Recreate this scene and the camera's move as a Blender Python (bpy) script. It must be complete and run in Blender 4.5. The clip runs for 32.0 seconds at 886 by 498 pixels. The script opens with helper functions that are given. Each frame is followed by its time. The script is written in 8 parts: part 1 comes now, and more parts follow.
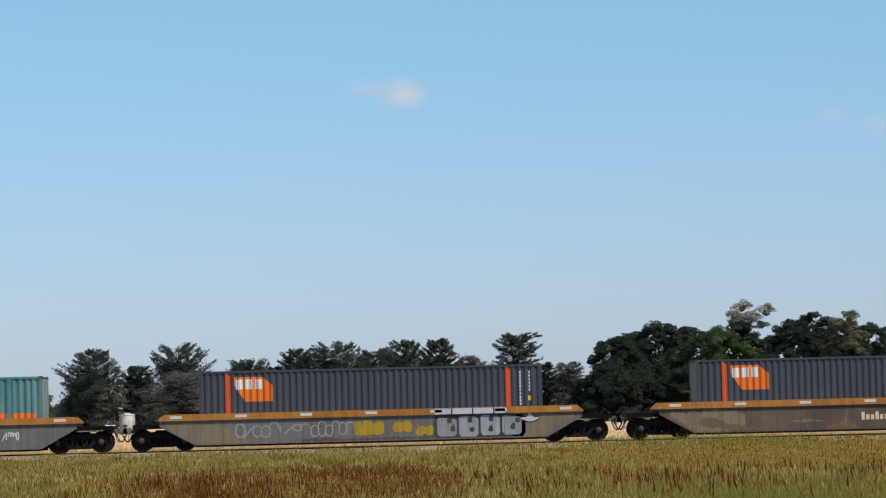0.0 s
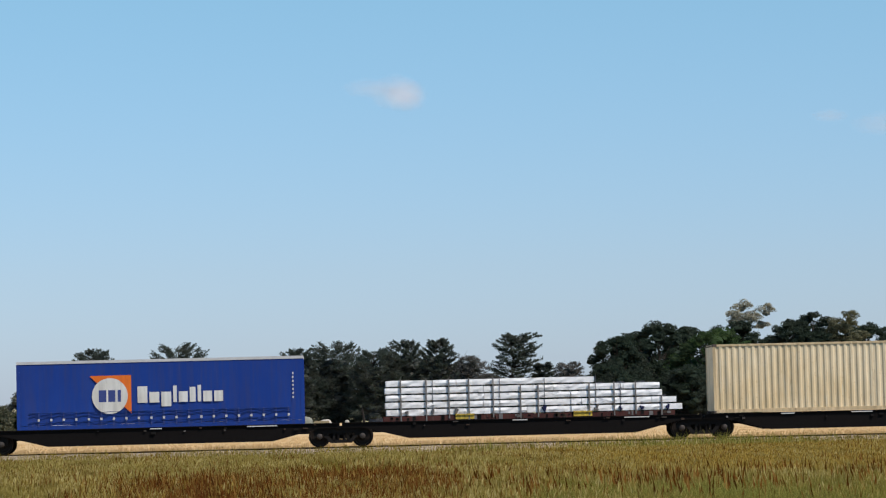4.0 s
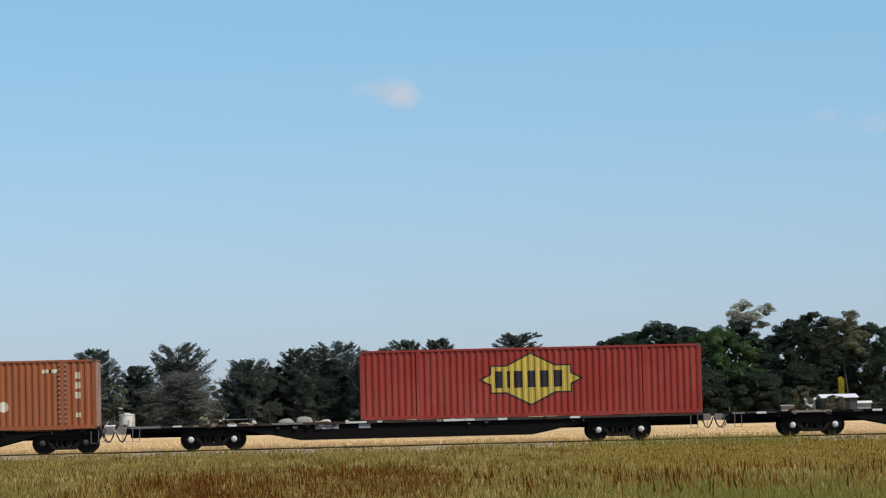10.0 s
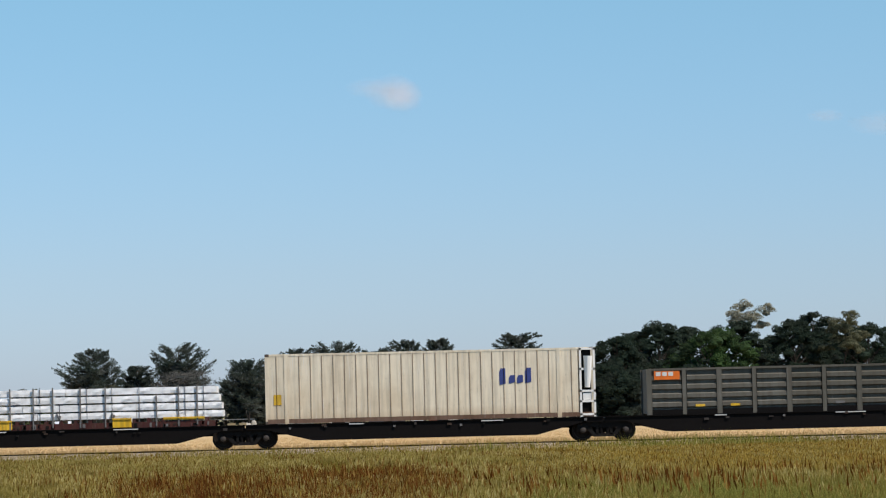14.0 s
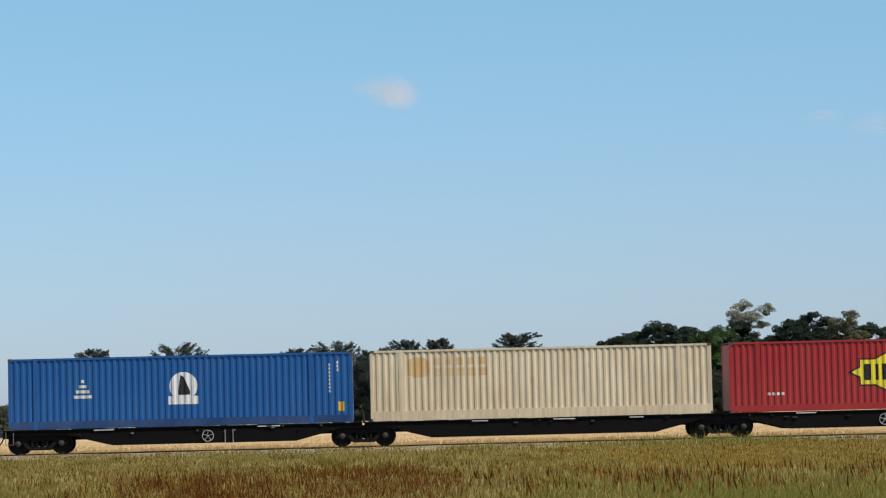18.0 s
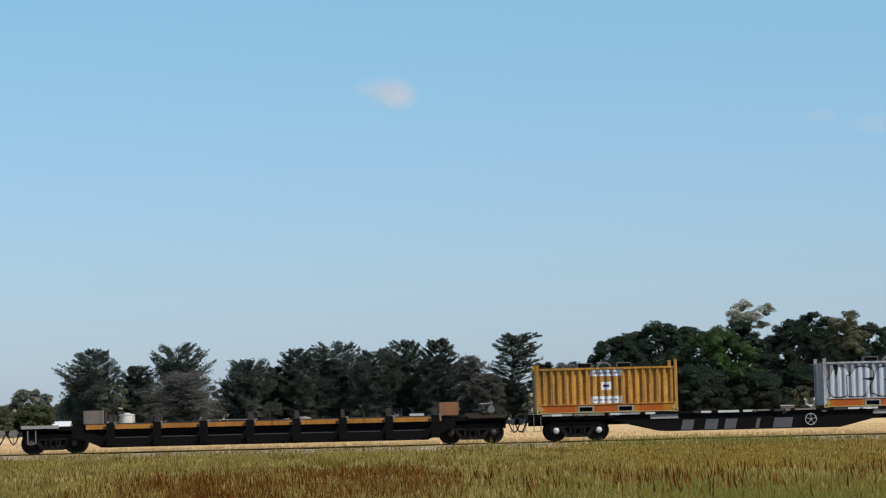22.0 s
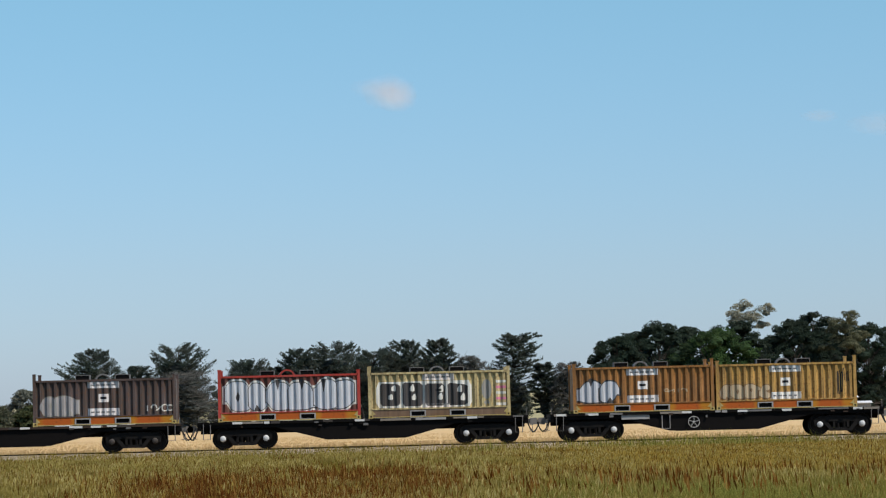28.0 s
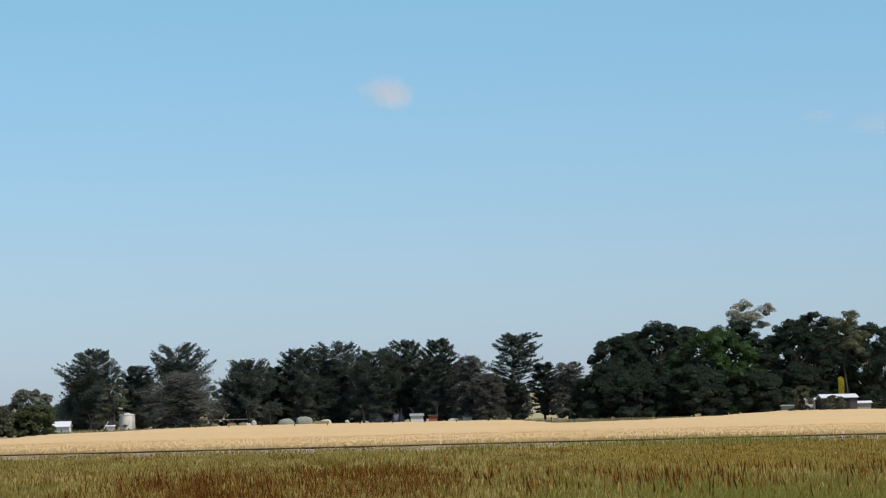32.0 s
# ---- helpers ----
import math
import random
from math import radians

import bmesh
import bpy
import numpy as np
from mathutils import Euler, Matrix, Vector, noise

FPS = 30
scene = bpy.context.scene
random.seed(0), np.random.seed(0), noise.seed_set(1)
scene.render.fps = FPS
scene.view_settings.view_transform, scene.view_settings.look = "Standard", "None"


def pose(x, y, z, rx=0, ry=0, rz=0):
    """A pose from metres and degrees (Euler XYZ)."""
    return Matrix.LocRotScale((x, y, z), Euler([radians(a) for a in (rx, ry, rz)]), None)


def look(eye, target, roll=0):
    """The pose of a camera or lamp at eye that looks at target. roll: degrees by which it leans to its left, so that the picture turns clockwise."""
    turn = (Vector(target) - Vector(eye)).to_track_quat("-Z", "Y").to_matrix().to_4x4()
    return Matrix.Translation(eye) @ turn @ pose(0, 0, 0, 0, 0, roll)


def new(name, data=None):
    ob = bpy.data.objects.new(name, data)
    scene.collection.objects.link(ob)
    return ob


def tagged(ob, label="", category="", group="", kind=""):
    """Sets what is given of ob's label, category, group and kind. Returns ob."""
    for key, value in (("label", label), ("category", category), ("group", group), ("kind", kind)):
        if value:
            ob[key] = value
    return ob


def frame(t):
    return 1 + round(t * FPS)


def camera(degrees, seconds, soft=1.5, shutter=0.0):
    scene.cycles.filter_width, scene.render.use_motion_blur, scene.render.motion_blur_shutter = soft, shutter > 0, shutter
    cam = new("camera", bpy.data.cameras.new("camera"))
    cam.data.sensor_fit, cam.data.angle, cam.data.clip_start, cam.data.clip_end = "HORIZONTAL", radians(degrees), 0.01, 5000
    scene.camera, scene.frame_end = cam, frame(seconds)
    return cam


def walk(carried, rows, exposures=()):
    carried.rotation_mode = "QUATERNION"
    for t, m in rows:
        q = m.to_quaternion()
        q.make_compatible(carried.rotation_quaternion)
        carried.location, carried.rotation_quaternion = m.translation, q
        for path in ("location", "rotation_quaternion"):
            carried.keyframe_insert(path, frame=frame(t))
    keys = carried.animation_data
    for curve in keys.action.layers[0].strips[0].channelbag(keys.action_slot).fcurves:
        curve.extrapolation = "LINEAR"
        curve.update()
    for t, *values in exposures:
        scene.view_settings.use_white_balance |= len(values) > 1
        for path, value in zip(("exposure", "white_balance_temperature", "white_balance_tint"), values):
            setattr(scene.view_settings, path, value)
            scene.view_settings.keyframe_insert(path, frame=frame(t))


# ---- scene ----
# The camera stands in a paddock and looks across a railway at a passing goods train.
SECONDS = 32.0
EYE = (0.0, 0.0, 1.77)
YAW, PITCH, LEAN = -2.182, 3.26, -1.4
cam = camera(17.5, SECONDS, soft=1.2)


def eye_pose():
    a, p = radians(YAW), radians(PITCH)
    ahead = Vector((-math.sin(a) * math.cos(p), math.cos(a) * math.cos(p), math.sin(p)))
    return look(EYE, Vector(EYE) + ahead * 100, LEAN)


walk(cam, [(0.0, eye_pose()), (SECONDS, eye_pose())], [(0.0, 0.05, 6590.0, 14.5), (7.0, 0.03, 6560.0, 13.0), (16.0, 0.02, 6550.0, 12.5), (22.0, 0.0, 6510.0, 10.5), (SECONDS, 0.0, 6500.0, 10.0)])

# ---- light: a clear summer noon, sun high behind the camera and to its right
SUN_AZ, SUN_EL = radians(52), radians(55)
to_sun = Vector((math.sin(SUN_AZ) * math.cos(SUN_EL), -math.cos(SUN_AZ) * math.cos(SUN_EL), math.sin(SUN_EL)))
world = bpy.data.worlds.new("sky")
scene.world = world
world.use_nodes = True
wn, wl = world.node_tree.nodes, world.node_tree.links
sky = wn.new("ShaderNodeTexSky")
sky.sky_type, sky.sun_disc = "NISHITA", False
sky.sun_elevation, sky.sun_rotation = SUN_EL, math.pi - SUN_AZ
sky.air_density, sky.dust_density, sky.ozone_density, sky.altitude = 1.0, 0.3, 2.0, 0
# clear dry air: the haze towards the horizon is bluer and dimmer than the plain sky model's
way, height, haze, tint = wn.new("ShaderNodeTexCoord"), wn.new("ShaderNodeSeparateXYZ"), wn.new("ShaderNodeValToRGB"), wn.new("ShaderNodeMix")
haze.color_ramp.elements[0].position, haze.color_ramp.elements[0].color = 0.0, (0.625, 0.790, 1.262, 1)
haze.color_ramp.elements[1].position, haze.color_ramp.elements[1].color = 0.16, (0.847, 1.170, 1.217, 1)
haze.color_ramp.elements.new(0.05).color = (0.722, 0.882, 1.176, 1)
haze.color_ramp.elements.new(1.0).color = (0.806, 1.050, 1.162, 1)
tint.data_type, tint.blend_type = "RGBA", "MULTIPLY"
tint.inputs["Factor"].default_value = 1.0
wl.new(way.outputs["Generated"], height.inputs["Vector"])
wl.new(height.outputs["Z"], haze.inputs["Fac"])
wl.new(sky.outputs["Color"], tint.inputs[6])
wl.new(haze.outputs["Color"], tint.inputs[7])
wl.new(tint.outputs[2], wn["Background"].inputs["Color"])
wn["Background"].inputs["Strength"].default_value = 0.10
lamp = bpy.data.lights.new("sun", "SUN")
lamp.energy, lamp.angle, lamp.color = 4.8, radians(0.53), (1.0, 0.95, 0.88)
sun = new("sun", lamp)
sun.matrix_world = look(to_sun * 100, (0, 0, 0))

# ---- the plan in metres: x along the track, y away from the camera
TRACK_Y, RAIL_Z = 124.17, 0.43
ROLL_R = 0.46
rnd = random.Random(7)
MOVERS = []     # thing, place along the train, height over the rail
WHEELSETS = []  # wheelset, its place on the bogie


def run(t):
    """How far the train has gone to the left after t seconds."""
    return 19.4537 * t - 0.006955 * t * t


# ---- materials
def node_mat(name):
    m = bpy.data.materials.new(name)
    m.use_nodes = True
    nt = m.node_tree
    return m, nt, nt.nodes["Principled BSDF"]


def ramp(nt, fac, stops):
    r = nt.nodes.new("ShaderNodeValToRGB")
    while len(r.color_ramp.elements) < len(stops):
        r.color_ramp.elements.new(0.5)
    for e, (p, c) in zip(r.color_ramp.elements, stops):
        e.position, e.color = p, (*c, 1) if len(c) == 3 else c
    nt.links.new(fac, r.inputs["Fac"])
    return r


def noise_tex(nt, scale, detail=4, stretch=(1, 1, 1), rough=0.55, coords="Object"):
    tc, mp, n = nt.nodes.new("ShaderNodeTexCoord"), nt.nodes.new("ShaderNodeMapping"), nt.nodes.new("ShaderNodeTexNoise")
    mp.inputs["Scale"].default_value = stretch
    n.inputs["Scale"].default_value, n.inputs["Detail"].default_value, n.inputs["Roughness"].default_value = scale, detail, rough
    nt.links.new(tc.outputs[coords], mp.inputs["Vector"])
    nt.links.new(mp.outputs["Vector"], n.inputs["Vector"])
    return n


def mixed(nt, fac, a, b, mode="MIX"):
    m = nt.nodes.new("ShaderNodeMix")
    m.data_type, m.blend_type = "RGBA", mode
    for sock, v in ((m.inputs["Factor"], fac), (m.inputs["A"] if False else m.inputs[6], a), (m.inputs[7], b)):
        if isinstance(v, (int, float)):
            sock.default_value = v
        elif isinstance(v, tuple):
            sock.default_value = (*v, 1)
        else:
            nt.links.new(v, sock)
    return m.outputs[2]


def bumped(nt, bsdf, height, strength=0.3, distance=0.02):
    b = nt.nodes.new("ShaderNodeBump")
    b.inputs["Strength"].default_value, b.inputs["Distance"].default_value = strength, distance
    nt.links.new(height, b.inputs["Height"])
    nt.links.new(b.outputs["Normal"], bsdf.inputs["Normal"])


def dull(c, k):
    return tuple(v * k for v in c)


def paint(name, c, worn=None, rust=0.25, rough=0.5, grime=0.45, band=0.62, lower=None):
    """Weathered paint on steel: faded patches, streaks that run down, rust spots, grime."""
    m, nt, b = node_mat(name)
    worn = worn or tuple(min(1, v * 1.15 + 0.03) for v in c)
    big = noise_tex(nt, 0.55, 5)
    streak = noise_tex(nt, 1.0, 4, (5.0, 5.0, 0.35))
    fine = noise_tex(nt, 9.0, 5)
    col = mixed(nt, ramp(nt, big.outputs["Fac"], [(0.38, (0, 0, 0)), (0.68, (1, 1, 1))]).outputs["Color"], c, worn)
    if lower:
        # a chalked, sun-bleached lower half with an uneven border
        tc, sep, ad = nt.nodes.new("ShaderNodeTexCoord"), nt.nodes.new("ShaderNodeSeparateXYZ"), nt.nodes.new("ShaderNodeMath")
        nt.links.new(tc.outputs["Object"], sep.inputs["Vector"])
        ad.operation = "MULTIPLY_ADD"
        nt.links.new(big.outputs["Fac"], ad.inputs[0])
        ad.inputs[1].default_value = 0.7
        nt.links.new(sep.outputs["Z"], ad.inputs[2])
        edge = ramp(nt, ad.outputs["Value"], [(0.0, (0.9, 0.9, 0.9)), (1.0, (0, 0, 0))])
        edge.color_ramp.elements[0].position, edge.color_ramp.elements[1].position = 0.0, 1.0
        mr = nt.nodes.new("ShaderNodeMapRange")
        mr.inputs["From Min"].default_value, mr.inputs["From Max"].default_value = lower[1] + 0.2, lower[1] + 0.75
        nt.links.new(ad.outputs["Value"], mr.inputs["Value"])
        nt.links.new(mr.outputs["Result"], edge.inputs["Fac"])
        col = mixed(nt, edge.outputs["Color"], col, lower[0])
    dirt = ramp(nt, streak.outputs["Fac"], [(0.42, (0, 0, 0)), (0.66, (grime,) * 3)]).outputs["Color"]
    col = mixed(nt, dirt, col, mixed(nt, 0.55, dull(c, 0.45), (0.10, 0.075, 0.05)))
    # long rubbed scratches down the ribs, pale or rusty
    rub = noise_tex(nt, 1.0, 3, (11.0, 11.0, 0.55), 0.5)
    col = mixed(nt, ramp(nt, rub.outputs["Fac"], [(0.64, (0, 0, 0)), (0.72, (rust * 1.1,) * 3)]).outputs["Color"], col, tuple(min(0.75, v * 1.35 + 0.07) for v in c))
    rub2 = noise_tex(nt, 1.3, 4, (7.0, 7.0, 0.8), 0.6)
    col = mixed(nt, ramp(nt, rub2.outputs["Fac"], [(0.63, (0, 0, 0)), (0.70, (rust * 1.3,) * 3)]).outputs["Color"], col, (0.10, 0.05, 0.028))
    spots = ramp(nt, fine.outputs["Fac"], [(band, (0, 0, 0)), (band + 0.12, (rust,) * 3)]).outputs["Color"]
    col = mixed(nt, spots, col, (0.13, 0.055, 0.025))
    nt.links.new(col, b.inputs["Base Color"])
    b.inputs["Roughness"].default_value = rough
    b.inputs["Specular IOR Level"].default_value = 0.22
    bumped(nt, b, fine.outputs["Fac"], 0.12, 0.004)
    return m


def plain(name, c, rough=0.7, metal=0.0, var=0.35, scale=6.0):
    m, nt, b = node_mat(name)
    n = noise_tex(nt, scale, 5)
    n2 = noise_tex(nt, scale * 0.12, 3)
    col = mixed(nt, n.outputs["Fac"], dull(c, 1 - var), dull(c, 1 + var * 0.6))
    col = mixed(nt, 0.35, col, mixed(nt, n2.outputs["Fac"], dull(c, 1 - var), dull(c, 1 + var * 0.6)))
    nt.links.new(col, b.inputs["Base Color"])
    b.inputs["Roughness"].default_value, b.inputs["Metallic"].default_value = rough, metal
    b.inputs["Specular IOR Level"].default_value = 0.2
    bumped(nt, b, n.outputs["Fac"], 0.15, 0.006)
    return m


M = {
    "black_steel": plain("black_steel", (0.0080, 0.0068, 0.0062), 0.7),
    "bogie_steel": plain("bogie_steel", (0.0095, 0.008, 0.007), 0.85),
    "wheel_steel": plain("wheel_steel", (0.016, 0.012, 0.010), 0.7, 0.1),
    "cap_steel": plain("cap_steel", (0.56, 0.55, 0.53), 0.5, 0.0),
    "cap_dark": plain("cap_dark", (0.06, 0.05, 0.043), 0.6, 0.1),
    "rail_steel": plain("rail_steel", (0.028, 0.018, 0.012), 0.95),
    "rail_side": plain("rail_side", (0.05, 0.03, 0.02), 0.8),
    "ballast": plain("ballast", (0.30, 0.30, 0.32), 0.95, 0.0, 0.6, 14.0),
    "timber_sleeper": plain("timber_sleeper", (0.11, 0.085, 0.065), 0.9),
    "white_plate": plain("white_plate", (0.62, 0.60, 0.56), 0.6),
    "handwheel": plain("handwheel_grey", (0.42, 0.40, 0.37), 0.6),
    "grey_plate": plain("grey_plate", (0.33, 0.31, 0.29), 0.6),
    "deck_brown": plain("deck_brown", (0.055, 0.036, 0.026), 0.85, 0.0, 0.55, 3.0),
    "rubber": plain("rubber", (0.02, 0.02, 0.02), 0.8),
    "yellow": paint("yellow", (0.72, 0.42, 0.02), rust=0.35),
    "orange_chord": paint("orange_chord", (0.40, 0.15, 0.02), (0.48, 0.21, 0.04), 0.55),
    "orange_sill": paint("orange_sill", (0.37, 0.115, 0.006), (0.30, 0.058, 0.006), 0.7, 0.6, 0.8),
    "maroon": paint("maroon", (0.052, 0.013, 0.011), (0.085, 0.026, 0.020), 0.5),
    "worn_pad": plain("worn_pad", (0.24, 0.205, 0.165), 0.8, 0.0, 0.55, 5.0),
    "coupler_grey": plain("coupler_grey", (0.22, 0.20, 0.18), 0.7, 0.0, 0.6, 9.0),
    "worn_cream": plain("worn_cream", (0.46, 0.40, 0.26), 0.8),
    "strap": plain("strap", (0.09, 0.09, 0.10), 0.7),
    "stake": plain("stake", (0.17, 0.16, 0.15), 0.7, 0.0, 0.6, 3.0),
}

# creased, printed plastic wrap round the timber packs
m, nt, b = node_mat("wrap")
crease, blot, smear, fine = noise_tex(nt, 1.5, 5, (1.6, 1, 3.4)), noise_tex(nt, 3.0, 4, (1.5, 1, 2)), noise_tex(nt, 0.45, 3), noise_tex(nt, 11.0, 3, (0.8, 1, 1.2))
# grey in the creases stands for the shade of the folds
col = mixed(nt, ramp(nt, crease.outputs["Fac"], [(0.30, (1, 1, 1)), (0.40, (0, 0, 0))]).outputs["Color"], (0.86, 0.845, 0.82), (0.44, 0.44, 0.45))
col = mixed(nt, ramp(nt, blot.outputs["Fac"], [(0.56, (0, 0, 0)), (0.72, (0.4, 0.4, 0.4))]).outputs["Color"], col, (0.48, 0.47, 0.46))
col = mixed(nt, ramp(nt, fine.outputs["Fac"], [(0.66, (0, 0, 0)), (0.74, (0.4, 0.4, 0.4))]).outputs["Color"], col, (0.36, 0.36, 0.38))
col = mixed(nt, ramp(nt, smear.outputs["Fac"], [(0.5, (0, 0, 0)), (0.7, (0.3, 0.3, 0.3))]).outputs["Color"], col, (0.55, 0.50, 0.43))
nt.links.new(col, b.inputs["Base Color"])
b.inputs["Roughness"].default_value = 0.45
bumped(nt, b, crease.outputs["Fac"], 0.5, 0.05)
M["wrap"] = m
M["black_steel"].node_tree.nodes["Principled BSDF"].inputs["Specular IOR Level"].default_value = 0.06


# ---- mesh helpers
def box(bm, x0, x1, y0, y1, z0, z1):
    v = [bm.verts.new((x, y, z)) for x in (x0, x1) for y in (y0, y1) for z in (z0, z1)]
    for q in ((0, 1, 3, 2), (4, 6, 7, 5), (0, 4, 5, 1), (2, 3, 7, 6), (0, 2, 6, 4), (1, 5, 7, 3)):
        bm.faces.new([v[i] for i in q])


def prism(bm, pts, y0, y1):
    """A flat outline in x and z, carried from y0 to y1."""
    a = [bm.verts.new((x, y0, z)) for x, z in pts]
    b = [bm.verts.new((x, y1, z)) for x, z in pts]
    bm.faces.new(a)
    bm.faces.new(b[::-1])
    for i in range(len(pts)):
        j = (i + 1) % len(pts)
        bm.faces.new((a[j], a[i], b[i], b[j]))


def rod(bm, p, q, r0, r1=None, seg=8, caps=True):
    p, q = Vector(p), Vector(q)
    r1 = r0 if r1 is None else r1
    w = (q - p).normalized()
    u = w.orthogonal().normalized()
    v = w.cross(u)
    rings = []
    for c, r in ((p, r0), (q, r1)):
        rings.append([bm.verts.new(c + (u * math.cos(k * math.tau / seg) + v * math.sin(k * math.tau / seg)) * r) for k in range(seg)])
    for k in range(seg):
        bm.faces.new((rings[0][k], rings[0][(k + 1) % seg], rings[1][(k + 1) % seg], rings[1][k]))
    if caps:
        bm.faces.new(rings[0][::-1])
        bm.faces.new(rings[1])


def lathe_y(bm, cx, cz, prof, seg=20):
    """Turned about an axle along y: prof is a list of (y, radius)."""
    rings = []
    for y, r in prof:
        rings.append([bm.verts.new((cx + r * math.cos(k * math.tau / seg), y, cz + r * math.sin(k * math.tau / seg))) for k in range(seg)])
    for a, b in zip(rings, rings[1:]):
        for k in range(seg):
            bm.faces.new((a[k], a[(k + 1) % seg], b[(k + 1) % seg], b[k]))
    bm.faces.new(rings[0][::-1])
    bm.faces.new(rings[-1])


def hose(bm, pts, r, seg=6):
    """One bent tube through the points."""
    pts = [Vector(p) for p in pts]
    rings = []
    for k, p in enumerate(pts):
        way = (pts[min(k + 1, len(pts) - 1)] - pts[max(k - 1, 0)]).normalized()
        side = way.cross(Vector((0, 1, 0.01))).normalized()
        over = way.cross(side)
        rings.append([bm.verts.new(p + (side * math.cos(math.tau * j / seg) + over * math.sin(math.tau * j / seg)) * r) for j in range(seg)])
    for a, b in zip(rings, rings[1:]):
        for j in range(seg):
            bm.faces.new((a[j], a[(j + 1) % seg], b[(j + 1) % seg], b[j]))
    bm.faces.new(rings[0][::-1])
    bm.faces.new(rings[-1])


def mesh_of(name, bm, material, smooth=False):
    bmesh.ops.recalc_face_normals(bm, faces=bm.faces)
    me = bpy.data.meshes.new(name)
    bm.to_mesh(me)
    bm.free()
    me.materials.append(material)
    if smooth:
        me.polygons.foreach_set("use_smooth", [True] * len(me.polygons))
    return me


def part(name, bm, material, parent, label="", at=(0, 0, 0), smooth=False):
    """One mesh under a thing or a part; bm may be a finished mesh that alike pieces share."""
    ob = new(name, bm if isinstance(bm, bpy.types.Mesh) else mesh_of(name, bm, material, smooth))
    ob.parent = parent
    ob.location = at
    return tagged(ob, label)


def boxes(*rows):
    bm = bmesh.new()
    for r in rows:
        box(bm, *r)
    return bm


def thing(name, label, category, group="", kind=""):
    return tagged(new(name), label, category, group, kind)


def rides(ob, u, z=0.0):
    """The thing goes with the train: u metres along it, z over the rail."""
    MOVERS.append((ob, u, z))
    return ob


# ---- bogies
def wheelset_mesh(cap):
    bm = bmesh.new()
    rod(bm, (0, -0.95, 0), (0, 0.95, 0), 0.085, seg=10)
    for s in (-1, 1):
        lathe_y(bm, 0, 0, [(s * 0.67, 0.36), (s * 0.68, 0.47), (s * 0.71, 0.465), (s * 0.80, 0.455), (s * 0.80, 0.38), (s * 0.755, 0.36), (s * 0.745, 0.18), (s * 0.82, 0.15), (s * 0.82, 0.10)], 24)
    me = mesh_of("wheelset", bm, M["wheel_steel"])
    me.materials.append(cap)
    bm = bmesh.new()
    bm.from_mesh(me)
    n = len(bm.faces)
    for s in (-1, 1):
        lathe_y(bm, 0, 0, [(s * 0.95, 0.13), (s * 1.09, 0.13), (s * 1.10, 0.115), (s * 1.15, 0.10), (s * 1.17, 0.04)], 12)
    bm.faces.ensure_lookup_table()
    for f in bm.faces[n:]:
        f.material_index = 1
    bmesh.ops.recalc_face_normals(bm, faces=bm.faces)
    bm.to_mesh(me)
    bm.free()
    return me


def side_frame_mesh():
    bm = bmesh.new()
    # cast side frame: arched top chord, window with springs, bottom chord
    prism(bm, [(-1.14, 0.40), (-1.18, 0.66), (-0.95, 0.80), (-0.45, 0.84), (0.45, 0.84), (0.95, 0.80), (1.18, 0.66), (1.14, 0.40), (0.98, 0.42), (0.88, 0.54), (0.5, 0.58), (-0.5, 0.58), (-0.88, 0.54), (-0.98, 0.42)], -0.07, 0.07)
    prism(bm, [(-0.78, 0.55), (-0.46, 0.17), (0.46, 0.17), (0.78, 0.55), (0.60, 0.58), (0.38, 0.31), (-0.38, 0.31), (-0.60, 0.58)], -0.06, 0.06)
    for x in (-0.30, 0.30):
        box(bm, x - 0.05, x + 0.05, -0.06, 0.06, 0.26, 0.62)
    return mesh_of("side_frame", bm, M["bogie_steel"])


def springs_mesh():
    bm = bmesh.new()
    for x in (-0.13, 0.13):
        lathe_y_z = [(0.30, 0.06), (0.56, 0.06)]
        rod(bm, (x, 0, lathe_y_z[0][0]), (x, 0, lathe_y_z[1][0]), 0.07, seg=8)
    return mesh_of("spring_nest", bm, M["black_steel"])


MESH = {"wheelset_light": wheelset_mesh(M["cap_steel"]), "wheelset_dark": wheelset_mesh(M["cap_dark"]), "side_frame": side_frame_mesh(), "springs": springs_mesh()}
bm = boxes((-0.22, 0.22, -1.05, 1.05, 0.52, 0.78), (-0.35, 0.35, -0.35, 0.35, 0.78, 0.90))
box(bm, -0.55, 0.55, -0.72, -0.5, 0.34, 0.74)
box(bm, -0.55, 0.55, 0.5, 0.72, 0.34, 0.74)
MESH["bolster"] = mesh_of("bolster", bm, M["bogie_steel"])
bm = bmesh.new()
for sx in (-1, 1):
    rod(bm, (sx * 0.35, -0.95, 0.36), (sx * 0.35, 0.95, 0.36), 0.05, seg=6)
    box(bm, sx * 0.35 - 0.05, sx * 0.35 + 0.05, -0.85, -0.65, 0.25, 0.55)
    box(bm, sx * 0.35 - 0.05, sx * 0.35 + 0.05, 0.65, 0.85, 0.25, 0.55)
rod(bm, (-0.36, -0.6, 0.3), (0.36, -0.6, 0.48), 0.03, seg=6)
MESH["brake"] = mesh_of("brake_rigging", bm, M["bogie_steel"])
AXLES = (-0.915, 0.915)


